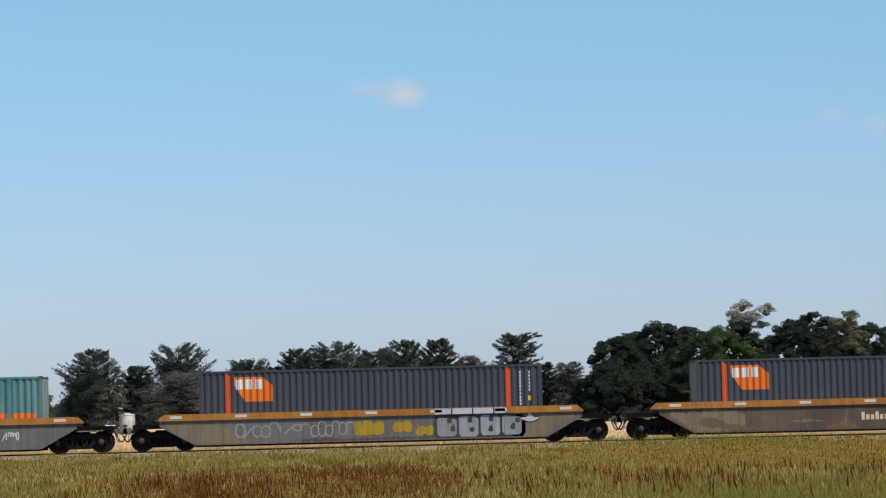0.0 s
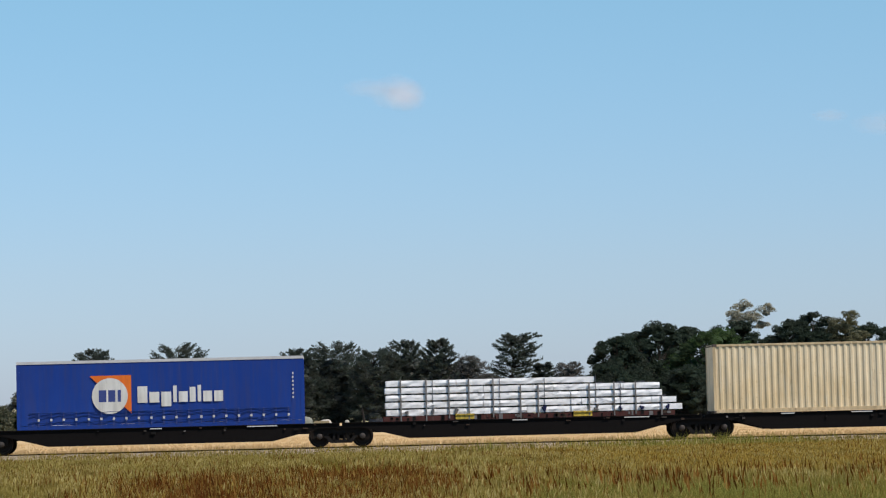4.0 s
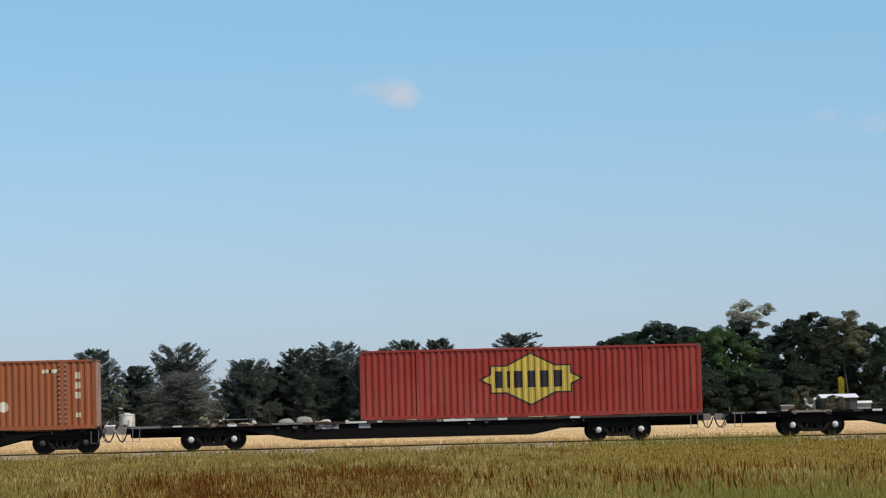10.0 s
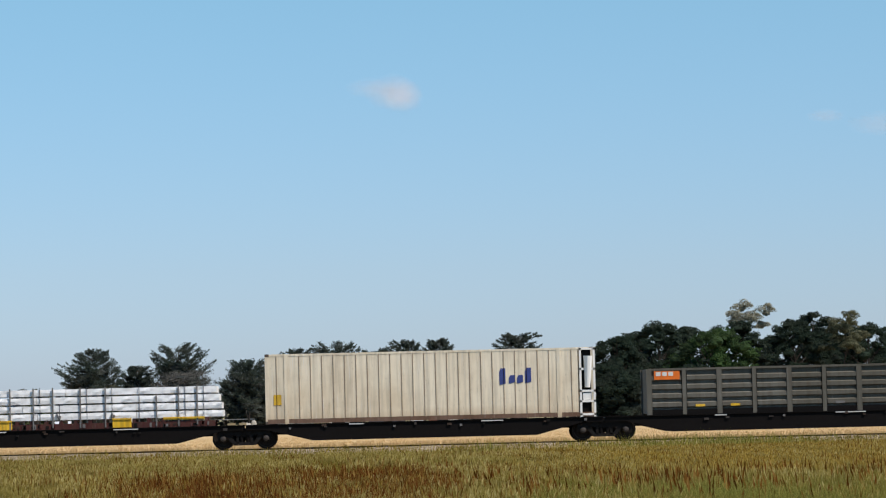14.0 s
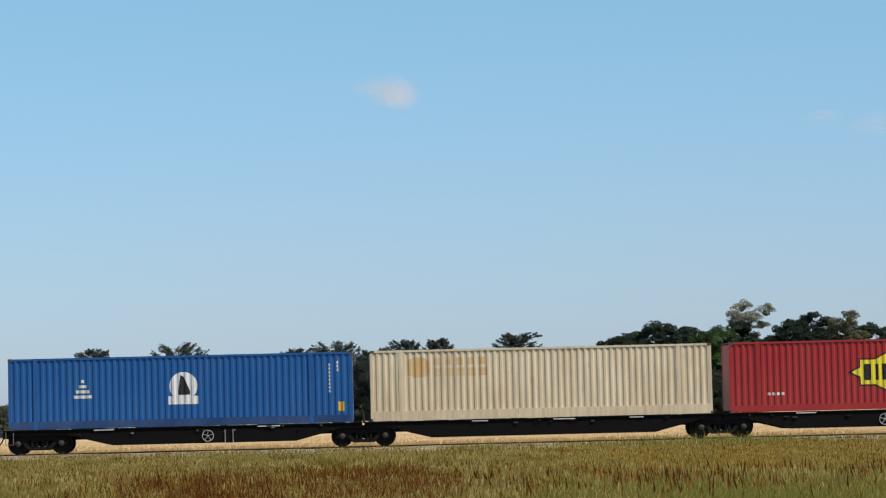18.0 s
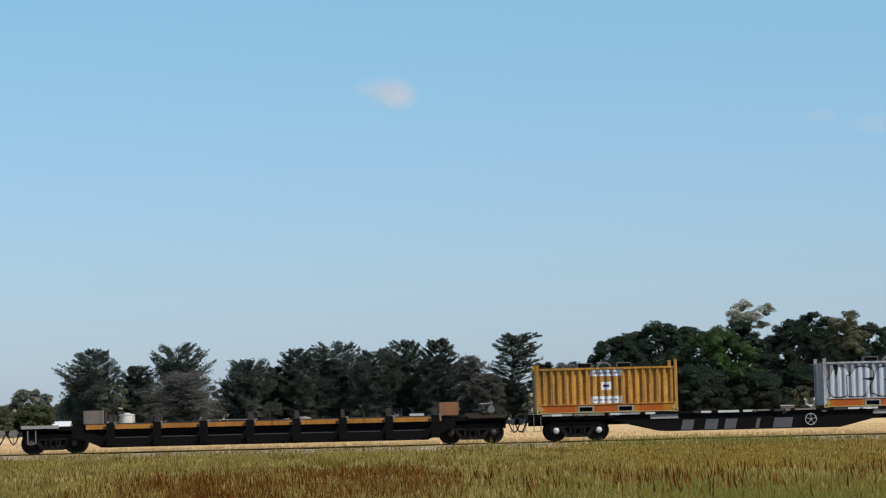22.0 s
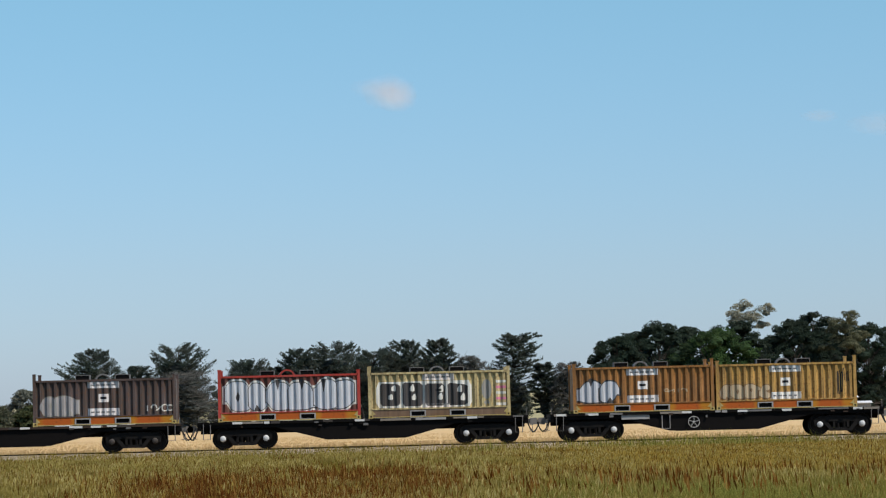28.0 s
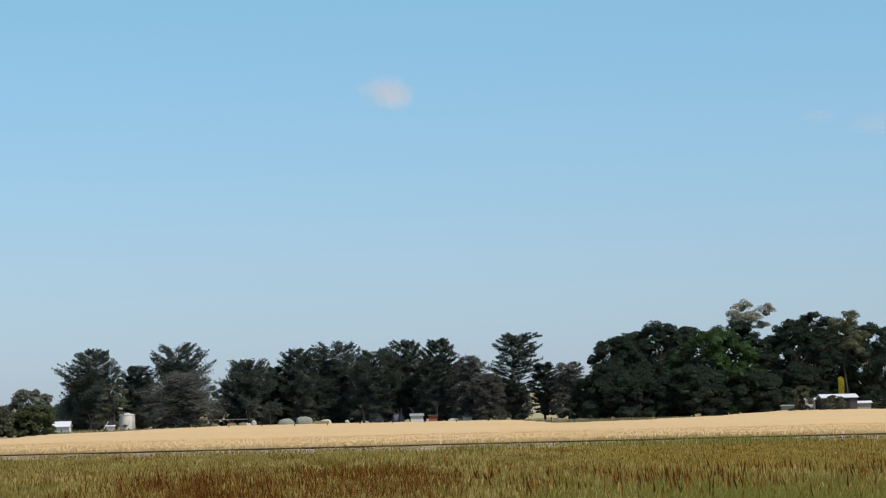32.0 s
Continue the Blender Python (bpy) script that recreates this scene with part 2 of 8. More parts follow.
def bogie(parent, x, light=False):
    b = part("bogie", MESH["bolster"], None, parent, at=(x, 0, 0))
    for s in (-1, 1):
        part("side_frame", MESH["side_frame"], None, b, at=(0, s * 1.0, 0))
        part("spring_nest", MESH["springs"], None, b, at=(0, s * 1.0, 0))
    part("brake_rigging", MESH["brake"], None, b)
    for ax in AXLES:
        w = part("wheelset", MESH["wheelset_light" if light else "wheelset_dark"], None, b, at=(ax, 0, ROLL_R))
        WHEELSETS.append((w, ax))
    return b


def coupler(parent, x, s):
    """A knuckle coupler with its hoses at the wagon's end; s: which way it points."""
    bm = boxes((min(x - s * 0.5, x + s * 0.22), max(x - s * 0.5, x + s * 0.22), -0.09, 0.09, 0.80, 0.98))
    prism(bm, [(x + s * 0.15, 0.74), (x + s * 0.45, 0.76), (x + s * 0.50, 0.90), (x + s * 0.42, 1.04), (x + s * 0.15, 1.04)], -0.17, 0.05)
    part("coupler", bm, M["coupler_grey"], parent)
    bm = bmesh.new()
    pts = [(x + s * (0.02 + 0.5 * k / 8), -0.45, 0.86 - 0.42 * math.sin(math.pi * k / 8)) for k in range(9)]
    hose(bm, pts, 0.028)
    part("brake_hose", bm, M["rubber"], parent)
    bm = bmesh.new()
    hose(bm, [(x - s * 0.1, -1.12, 0.98), (x + s * 0.16, -1.16, 0.96), (x + s * 0.18, -1.16, 0.50), (x + s * 0.02, -1.16, 0.48)], 0.017, 5)
    part("uncoupling_lever", bm, M["stake"], parent)
    bm = bmesh.new()
    hose(bm, [(x + s * 0.02, -0.8, 0.86), (x + s * 0.1, -0.85, 0.55), (x + s * 0.2, -0.85, 0.42), (x + s * 0.3, -0.85, 0.50)], 0.02, 5)
    part("air_hose", bm, M["cap_dark"], parent)


def handwheel(parent, x, z, y=-1.26, r=0.24):
    bm = bmesh.new()
    ring = [(x + r * math.cos(k * math.tau / 16), y, z + r * math.sin(k * math.tau / 16)) for k in range(17)]
    hose(bm, ring, 0.017, 5)
    for k in range(5):
        a = k * math.tau / 5 + 0.3
        rod(bm, (x, y, z), (x + r * math.cos(a), y, z + r * math.sin(a)), 0.013, seg=5)
    rod(bm, (x, y - 0.02, z), (x, y + 0.3, z), 0.04, seg=6)
    part("handwheel", bm, M["handwheel"], parent, "pale spoked handbrake wheel")


def step_loop(parent, x, z0=0.45, z1=1.0):
    bm = bmesh.new()
    hose(bm, [(x - 0.17, -1.25, z1), (x - 0.17, -1.25, z0), (x + 0.17, -1.25, z0), (x + 0.17, -1.25, z1)], 0.02, 5)
    part("step", bm, M["grey_plate"], parent)


def plates(parent, z, xs, material="white_plate", h=0.09, w=0.42, y=-1.245):
    for x in xs:
        part("reflector_plate", boxes((x - w / 2, x + w / 2, y - 0.012, y, z - h / 2, z + h / 2)), M[material], parent)


# ---- wagons
def sill(x0, x1, deck, belly, slope, flat0):
    """Outline of a fish-bellied side sill: shallow over the bogies, deep between."""
    return [(x0, deck), (x0, deck - flat0), (x0 + slope[0], deck - flat0), (x0 + slope[1], belly), (x1 - slope[1], belly), (x1 - slope[0], deck - flat0), (x1, deck - flat0), (x1, deck)]


def fittings(parent, L, deck, seed):
    """Small brackets, levers and pads along a wagon's side."""
    r = random.Random(seed)
    for k in range(int(L * 0.75)):
        x, z, wd, h = r.uniform(0.6, L - 0.6), r.uniform(deck - 0.2, deck - 0.03), r.uniform(0.05, 0.22), r.uniform(0.04, 0.10)
        part("bracket", boxes((x, x + wd, -1.265, -1.20, z - h, z)), M[r.choice(("bogie_steel", "bogie_steel", "stake", "deck_brown", "cap_dark"))], parent)


def pack_unit(name, u0, u1, bogies, ends=(0, 0), wheel=None, pads=(), group="articulated container wagons", light=False, deck=1.03, board=None):
    """One platform of an articulated set; bogies and all places are along the train."""
    w = thing(name, "black articulated container wagon platform with fish-bellied sill", "rail wagon", group)
    L = u1 - u0
    ends_in = (0.9 if not ends[0] else 2.6, 0.9 if not ends[1] else 2.6)
    for s in (-1, 1):
        bm = bmesh.new()
        pts = [(0.05, deck), (0.05, deck - 0.22), (ends_in[0], deck - 0.22), (ends_in[0] + 2.0, 0.31), (L - ends_in[1] - 2.0, 0.31), (L - ends_in[1], deck - 0.22), (L - 0.05, deck - 0.22), (L - 0.05, deck)]
        prism(bm, pts, s * 1.16 - 0.04, s * 1.16 + 0.04)
        box(bm, 0.05, L - 0.05, s * 1.16 - 0.10, s * 1.16 + 0.10, deck - 0.035, deck)
        part("side_sill", bm, M["black_steel"], w)
    bm = boxes((0.1, L - 0.1, -0.25, 0.25, deck - 0.45, deck - 0.06))
    n = int(L / 2.2)
    for k in range(n + 1):
        x = 0.2 + (L - 0.4) * k / n
        box(bm, x - 0.06, x + 0.06, -1.12, 1.12, deck - 0.22, deck - 0.04)
    part("underframe", bm, M["black_steel"], w)
    for b in bogies:
        bogie(w, b - u0, light)
    for s, e in ((-1, ends[0]), (1, ends[1])):
        if e:
            x = 0.0 if s < 0 else L
            part("headstock", boxes((min(x, x - s * 0.2), max(x, x - s * 0.2), -1.2, 1.2, deck - 0.35, deck)), M["black_steel"], w)
            coupler(w, x, s)
            bm = bmesh.new()
            hose(bm, [(x - s * 0.1, -1.22, deck + 0.0), (x - s * 0.1, -1.22, 0.42), (x - s * 0.42, -1.22, 0.42), (x - s * 0.42, -1.22, deck - 0.1)], 0.022, 5)
            part("step", bm, M["stake"], w)
    if board:
        x, wd, tone = board
        b_ = part("data_board", boxes((x - u0 - wd / 2, x - u0 + wd / 2, -1.235, -1.205, 0.62, 0.95)), M[tone], w, "pale painted data board")
        for k in range(6):
            part("code_bar", boxes((x - u0 - wd / 2 + 0.1 + 0.14 * k, x - u0 - wd / 2 + 0.2 + 0.14 * k, -1.239, -1.235, 0.82, 0.89)), M["rubber"], b_)
            part("code_bar", boxes((x - u0 - wd / 2 + 0.1 + 0.1 * k, x - u0 - wd / 2 + 0.17 + 0.1 * k, -1.239, -1.235, 0.68, 0.74)), M["rubber"], b_)
    if wheel:
        handwheel(w, wheel - u0, 0.62, -1.24)
    for p in pads:
        plates(w, deck - 0.05, [p - u0], h=0.06, w=0.5 + 0.9 * ((p * 7.3) % 1))
    fittings(w, L, deck, int(u0))
    if wheel:
        step_loop(w, wheel - u0 + 0.9, 0.30, 0.85)
    return rides(w, u0)


def flat_wagon(u0, u1, b0, b1, deck, wheel, label, pads=(), boards=(), light=True, deck_mat="black_steel", step=None):
    w = thing("flat_wagon", label, "rail wagon", "container flat wagons")
    L = u1 - u0
    a, b = b0 - u0 + 1.35, b1 - u0 - 1.35
    run_in = min(2.4, (b - a) * 0.28)
    for s in (-1, 1):
        bm = bmesh.new()
        prism(bm, [(0, deck - 0.05), (0, deck - 0.25), (a, deck - 0.27), (a + run_in, 0.33), (b - run_in, 0.33), (b, deck - 0.27), (L, deck - 0.25), (L, deck - 0.05)], s * 1.12 - 0.05, s * 1.12 + 0.05)
        part("side_sill", bm, M["black_steel"], w)
        part("deck_edge", boxes((0, L, s * 1.19 - 0.06, s * 1.19 + 0.06, deck - 0.10, deck)), M[deck_mat], w)
    part("deck", boxes((0.02, L - 0.02, -1.12, 1.12, deck - 0.05, deck - 0.01)), M[deck_mat], w)
    part("centre_sill", boxes((0.1, L - 0.1, -0.25, 0.25, deck - 0.5, deck - 0.06)), M["black_steel"], w)
    for q in (b0, b1):
        bogie(w, q - u0, light)
    for s, x in ((-1, 0.0), (1, L)):
        part("headstock", boxes((min(x, x - s * 0.15), max(x, x - s * 0.15), -1.2, 1.2, deck - 0.34, deck)), M["black_steel"], w)
        coupler(w, x, s)
        bm = bmesh.new()
        hose(bm, [(x - s * 0.25, -1.25, deck - 0.05), (x - s * 0.25, -1.25, 0.45), (x - s * 0.55, -1.25, 0.45), (x - s * 0.55, -1.25, deck - 0.1)], 0.02, 5)
        hose(bm, [(x - s * 0.06, -1.1, deck), (x - s * 0.06, -1.1, deck + 0.28)], 0.02, 5)
        part("shunter_step", bm, M["stake"], w)
    if wheel:
        handwheel(w, wheel - u0, 0.70)
    if step:
        step_loop(w, step - u0)
    plates(w, deck - 0.05, [p - u0 for p in pads], y=-1.252)
    r = random.Random(int(u0 * 3))
    x = 0.15
    while x < L - 0.5:
        wd = min(r.choice((0.22, 0.4, 0.55, 0.9, 1.3)), L - 0.2 - x)
        if r.random() < 0.62:
            part("deck_pad", boxes((x, x + wd, -1.262, -1.252, deck - r.choice((0.085, 0.10, 0.07)), deck - 0.004)), M[r.choice(("grey_plate", "stake", "white_plate", "worn_pad", "worn_pad", "cap_dark", deck_mat))], w)
        x += wd + r.choice((0.03, 0.06, 0.2, 0.5))
    for x, wd in boards:
        part("data_board", boxes((x - u0 - wd / 2, x - u0 + wd / 2, -1.20, -1.17, deck - 0.30, deck - 0.11)), M["grey_plate"], w, "pale painted data board")
    fittings(w, L, deck, int(u0))
    return rides(w, u0)


# ---- containers
HALF = 1.219  # half a container's width


def corr(x, pitch, depth):
    """How far the corrugated wall lies inside its crests at x."""
    p = (x % pitch) / pitch
    if p < 0.30:
        return 0.0
    if p < 0.52:
        return depth * (p - 0.30) / 0.22
    if p < 0.78:
        return depth
    return depth * (1.0 - p) / 0.22


def corr_steps(x0, x1, pitch):
    xs = {x0, x1}
    k = math.floor(x0 / pitch)
    while k * pitch < x1:
        for f in (0.0, 0.30, 0.52, 0.78):
            x = (k + f) * pitch
            if x0 + 1e-4 < x < x1 - 1e-4:
                xs.add(x)
        k += 1
    return sorted(xs)


def wall_mesh(name, x0, x1, z0, z1, y, s, pitch, depth, material):
    """A corrugated side wall whose crests lie at y; s: +1 faces +y, -1 faces -y."""
    bm = bmesh.new()
    cols = [(bm.verts.new((x, y - s * corr(x, pitch, depth), z0)), bm.verts.new((x, y - s * corr(x, pitch, depth), z1))) for x in corr_steps(x0, x1, pitch)]
    for a, b in zip(cols, cols[1:]):
        bm.faces.new((a[0], b[0], b[1], a[1]))
    back = [bm.verts.new((x, y - s * (depth + 0.02), z)) for x in (x0, x1) for z in (z0, z1)]
    bm.faces.new((back[0], back[1], back[3], back[2]))
    bm.faces.new([c[1] for c in cols] + [back[3], back[1]])
    bm.faces.new([c[0] for c in cols][::-1] + [back[0], back[2]])
    bm.faces.new((cols[0][0], cols[0][1], back[1], back[0]))
    bm.faces.new((cols[-1][1], cols[-1][0], back[2], back[3]))
    return mesh_of(name, bm, material)


def marking(parent, name, span, x0, x1, cuts, material, y, pitch=0.0, depth=0.0, lift=0.004, label=""):
    """Paint that follows the wall's waves: span(x) gives its lower and upper edge."""
    xs = set(corr_steps(x0, x1, pitch)) if depth else {x0, x1}
    xs |= {c for c in cuts if x0 < c < x1}
    xs = sorted(xs)
    bm = bmesh.new()
    for a, b in zip(xs, xs[1:]):
        la, ha = span(a + 1e-5)
        lb, hb = span(b - 1e-5)
        if ha - la < 1e-4 and hb - lb < 1e-4:
            continue
        ya, yb = y + (corr(a, pitch, depth) if depth else 0) - lift, y + (corr(b, pitch, depth) if depth else 0) - lift
        v = [bm.verts.new(p) for p in ((a, ya, la), (b, yb, lb), (b, yb, hb), (a, ya, ha))]
        bm.faces.new(v)
    bmesh.ops.remove_doubles(bm, verts=bm.verts, dist=0.0006)
    return part(name, bm, material, parent, label)


def bar_span(z0, z1):
    return lambda x: (z0, z1)


def disc_span(cx, cz, rx, rz=None, power=2.0):
    rz = rz or rx

    def f(x):
        k = max(0.0, 1 - abs((x - cx) / rx) ** power) ** (1 / power)
        return cz - rz * k, cz + rz * k
    return f


def disc_cuts(cx, rx, n=16):
    return [cx + rx * math.cos(math.pi * k / n) for k in range(n + 1)]


def poly_span(pts):
    """Edges from a list of (x, low, high)."""
    def f(x):
        for (xa, la, ha), (xb, lb, hb) in zip(pts, pts[1:]):
            if xa <= x <= xb:
                k = (x - xa) / max(1e-6, xb - xa)
                return la + (lb - la) * k, ha + (hb - ha) * k
        return 0.0, 0.0
    return f


def badge_span(cx, cz, w, h, rw, rh):
    """A wide lozenge joined with an oblong."""
    def f(x):
        d = abs(x - cx)
        v = max(h * (1 - d / w), 0.0)
        if d < rw:
            v = max(v, rh)
        return cz - v, cz + v
    return f


WHITE = paint("white_marking", (0.72, 0.70, 0.65), (0.62, 0.58, 0.50), 0.15, 0.55, 0.25)
CREAM = paint("cream_marking", (0.70, 0.62, 0.42), (0.60, 0.52, 0.33), 0.2, 0.6, 0.3)
BADGE_YELLOW = paint("badge_yellow", (0.76, 0.60, 0.03), (0.70, 0.55, 0.06), 0.1, 0.5, 0.15)
BADGE_DULL = paint("badge_dull_yellow", (0.52, 0.37, 0.06), (0.45, 0.30, 0.06), 0.25, 0.6, 0.3)
BADGE_WHITE = paint("badge_white", (0.68, 0.64, 0.56), (0.60, 0.53, 0.44), 0.25, 0.6, 0.4)
INK = plain("dark_marking", (0.03, 0.025, 0.025), 0.6)
ORANGE = paint("orange_marking", (0.80, 0.17, 0.02), (0.72, 0.15, 0.02), 0.15, 0.5, 0.2)
FADED = paint("faded_orange_marking", (0.62, 0.38, 0.16), (0.60, 0.47, 0.29), 0.2, 0.6, 0.3)
STRIPE = paint("red_orange_stripe", (0.56, 0.085, 0.03), (0.50, 0.08, 0.03), 0.15, 0.5, 0.2)
SEAM = plain("wall_seam", (0.30, 0.22, 0.15), 0.8)
YELLOW_WORN = paint("worn_yellow", (0.58, 0.40, 0.05), (0.38, 0.27, 0.06), 0.5, 0.6, 0.5)
DARK_BLUE = plain("dark_blue_webbing", (0.02, 0.025, 0.075), 0.8)
NAVY = plain("navy_marking", (0.05, 0.07, 0.22), 0.6)

BLACK_RAIL = paint("black_rail_paint", (0.016, 0.015, 0.015), (0.03, 0.027, 0.024), 0.4, 0.7, 0.5)
CAST = mesh_of("corner_casting", boxes((-0.089, 0.089, -0.081, 0.081, 0, 0.118)), plain("casting_steel", (0.10, 0.075, 0.06), 0.7))


def container(u, L, H, base, mat_wall, label, *, rim_mat=None, pitch=0.278, depth=0.036, sill=0.16, posts=None, smooth=False, name="shipping_container", group="shipping containers", gates=(), rib=False, seams=0.0, wall=None, rail_mat=None, slots=False, front=None):
    """A shipping container. posts: extra upright beams along its sides; gates: gaps in the lower rail."""
    c = thing(name, label, "container", group)
    rim_mat = rim_mat or mat_wall
    e = 0.09
    a0, a1 = wall or (e, L - e)
    for s in (-1, 1):
        y = s * (HALF - 0.012)
        if smooth:
            part("side_wall", boxes((a0, a1, min(y, y - s * 0.05), max(y, y - s * 0.05), sill, H - 0.09)), mat_wall, c)
        else:
            part("side_wall", wall_mesh("side_wall", e, L - e, sill, H - 0.09, y, s, pitch, depth, mat_wall), None, c)
        part("top_rail", boxes((e, L - e, s * HALF - 0.035 if s > 0 else -HALF, HALF if s > 0 else -HALF + 0.035, H - 0.10, H - 0.01)), rim_mat, c)
        part("bottom_rail", boxes((e, L - e, HALF - 0.045 if s > 0 else -HALF - 0.004, HALF + 0.004 if s > 0 else -HALF + 0.045, 0.02, sill + 0.004)), rail_mat or rim_mat, c)
        for x in (0.0, L):
            sx = 1 if x == 0 else -1
            part("corner_post", boxes((min(x, x + sx * 0.12), max(x, x + sx * 0.12), min(s * HALF, s * (HALF - 0.14)), max(s * HALF, s * (HALF - 0.14)), 0.118, H - 0.118)), rim_mat, c)
            for z in (0.0, H - 0.118):
                part("corner_casting", CAST, None, c, at=(x + sx * 0.085, s * (HALF - 0.078), z))
        if seams:
            for k in range(1, int(a1 / seams) + 1):
                part("wall_rib", boxes((k * seams - 0.016, k * seams + 0.016, min(s * (HALF - 0.012), s * (HALF + 0.004)), max(s * (HALF - 0.012), s * (HALF + 0.004)), sill, H - 0.1)), SEAM, c)
        for x in posts or ():
            part("side_post", boxes((x - 0.09, x + 0.09, min(s * (HALF + 0.008), s * (HALF - 0.05)), max(s * (HALF + 0.008), s * (HALF - 0.05)), 0.0, H - 0.05)), rim_mat, c)
            for z in [0.3 + 0.2 * k for k in range(13)] if slots and s < 0 else ():
                for dx in (-0.13, 0.13):
                    part("lashing_slot", boxes((x + dx - 0.04, x + dx + 0.04, -HALF - 0.014, -HALF - 0.004, z, z + 0.1)), SEAM, c)
        for r0, r1 in ((e, L / 2 - 2.2), (L / 2 + 2.2, L - e)) if rib and s < 0 else ((e, L - e),) if rib else ():
            part("side_rib", boxes((r0, r1, min(s * (HALF + 0.01), s * (HALF - 0.04)), max(s * (HALF + 0.01), s * (HALF - 0.04)), H * 0.52, H * 0.52 + 0.09)), rim_mat, c)
    part("front_wall", boxes((a0 - 0.07, a0 - 0.03, -HALF + 0.1, HALF - 0.1, 0.1, H - 0.1)), front or mat_wall, c)
    d = part("door", boxes((a1 + 0.03, a1 + 0.07, -HALF + 0.1, -0.01, 0.1, H - 0.1)), mat_wall, c)
    part("door", boxes((a1 + 0.03, a1 + 0.07, 0.01, HALF - 0.1, 0.1, H - 0.1)), mat_wall, c)
    bm = bmesh.new()
    for y in (-0.9, -0.35, 0.35, 0.9):
        rod(bm, (a1 + 0.085, y, 0.15), (a1 + 0.085, y, H - 0.15), 0.017, seg=5)
    part("locking_bar", bm, M["grey_plate"], d)
    bm = bmesh.new()
    box(bm, 0.02, L - 0.02, -HALF + 0.03, HALF - 0.03, H - 0.05, H - 0.02)
    k = 0.3
    while k < L - 0.3:
        box(bm, k, k + 0.12, -HALF + 0.12, HALF - 0.12, H - 0.02, H - 0.004)
        k += 0.42
    part("roof", bm, mat_wall, c)
    part("floor", boxes((0.05, L - 0.05, -HALF + 0.05, HALF - 0.05, 0.04, 0.14)), M["deck_brown"], c)
    for g0, g1 in gates:
        part("rail_panel", boxes((g0, g1, -HALF - 0.012, -HALF - 0.005, -0.06, sill + 0.02)), rim_mat, c)
    return rides(c, u, base)


FACE = -HALF + 0.012  # the near wall's crests


def badge(c, cx, cz, fill, pitch=0.278, depth=0.036, k=1.0, y=FACE):
    """A lozenge-shaped company badge with six dark blocks, one mesh a colour."""
    w, h, rw, rh = 2.10 * k, 1.06 * k, 1.62 * k, 0.56 * k
    cuts = [cx - rw, cx + rw, cx, cx - w * (1 - rh / h), cx + w * (1 - rh / h)]
    marking(c, "badge_border", badge_span(cx, cz, w, h, rw, rh), cx - w, cx + w, cuts, INK, y, pitch, depth, 0.004)
    e = 0.06
    marking(c, "badge_field", badge_span(cx, cz, w - 0.16, h - 0.08, rw - e, rh - e), cx - w + 0.16, cx + w - 0.16, [cx - rw + e, cx + rw - e, cx, cx - (w - 0.16) * (1 - (rh - e) / (h - 0.08)), cx + (w - 0.16) * (1 - (rh - e) / (h - 0.08))], fill, y, pitch, depth, 0.007, "painted lozenge badge")
    x = cx - 1.42 * k
    for wd in (0.36, 0.15, 0.42, 0.38, 0.42, 0.42):
        marking(c, "badge_block", bar_span(cz - 0.33 * k, cz + 0.33 * k), x, x + wd * k * 0.8, [], INK, y, pitch, depth, 0.010)
        x += wd * k + 0.12 * k


def small_bars(c, x, z, n, dx, dz, w, h, material=None, y=FACE, pitch=0.278, depth=0.036):
    for k in range(n):
        xx = x + dx * k
        marking(c, "code_bar", bar_span(z + dz * k, z + dz * k + h), xx, xx + w, [], material or WHITE, y, pitch, depth, 0.006)


def orange_badge(c, x, z1, pitch=0.278, depth=0.036, k=1.0):
    """An orange panel with two cut corners and three pale blocks."""
    w, h = 1.64 * k, 1.05 * k
    marking(c, "badge_field", poly_span([(x, z1 - h * 0.35, z1), (x + w * 0.28, z1 - h, z1), (x + w * 0.72, z1 - h, z1), (x + w, z1 - h, z1 - h * 0.35)]), x, x + w, [x + w * 0.28, x + w * 0.72], ORANGE, FACE, pitch, depth, 0.004, "orange painted badge")
    for i in range(3):
        a = x + 0.06 + i * 0.41 * k
        marking(c, "badge_block", bar_span(z1 - 0.52 * k, z1 - 0.1), a, a + 0.30 * k, [], WHITE, FACE, pitch, depth, 0.008)


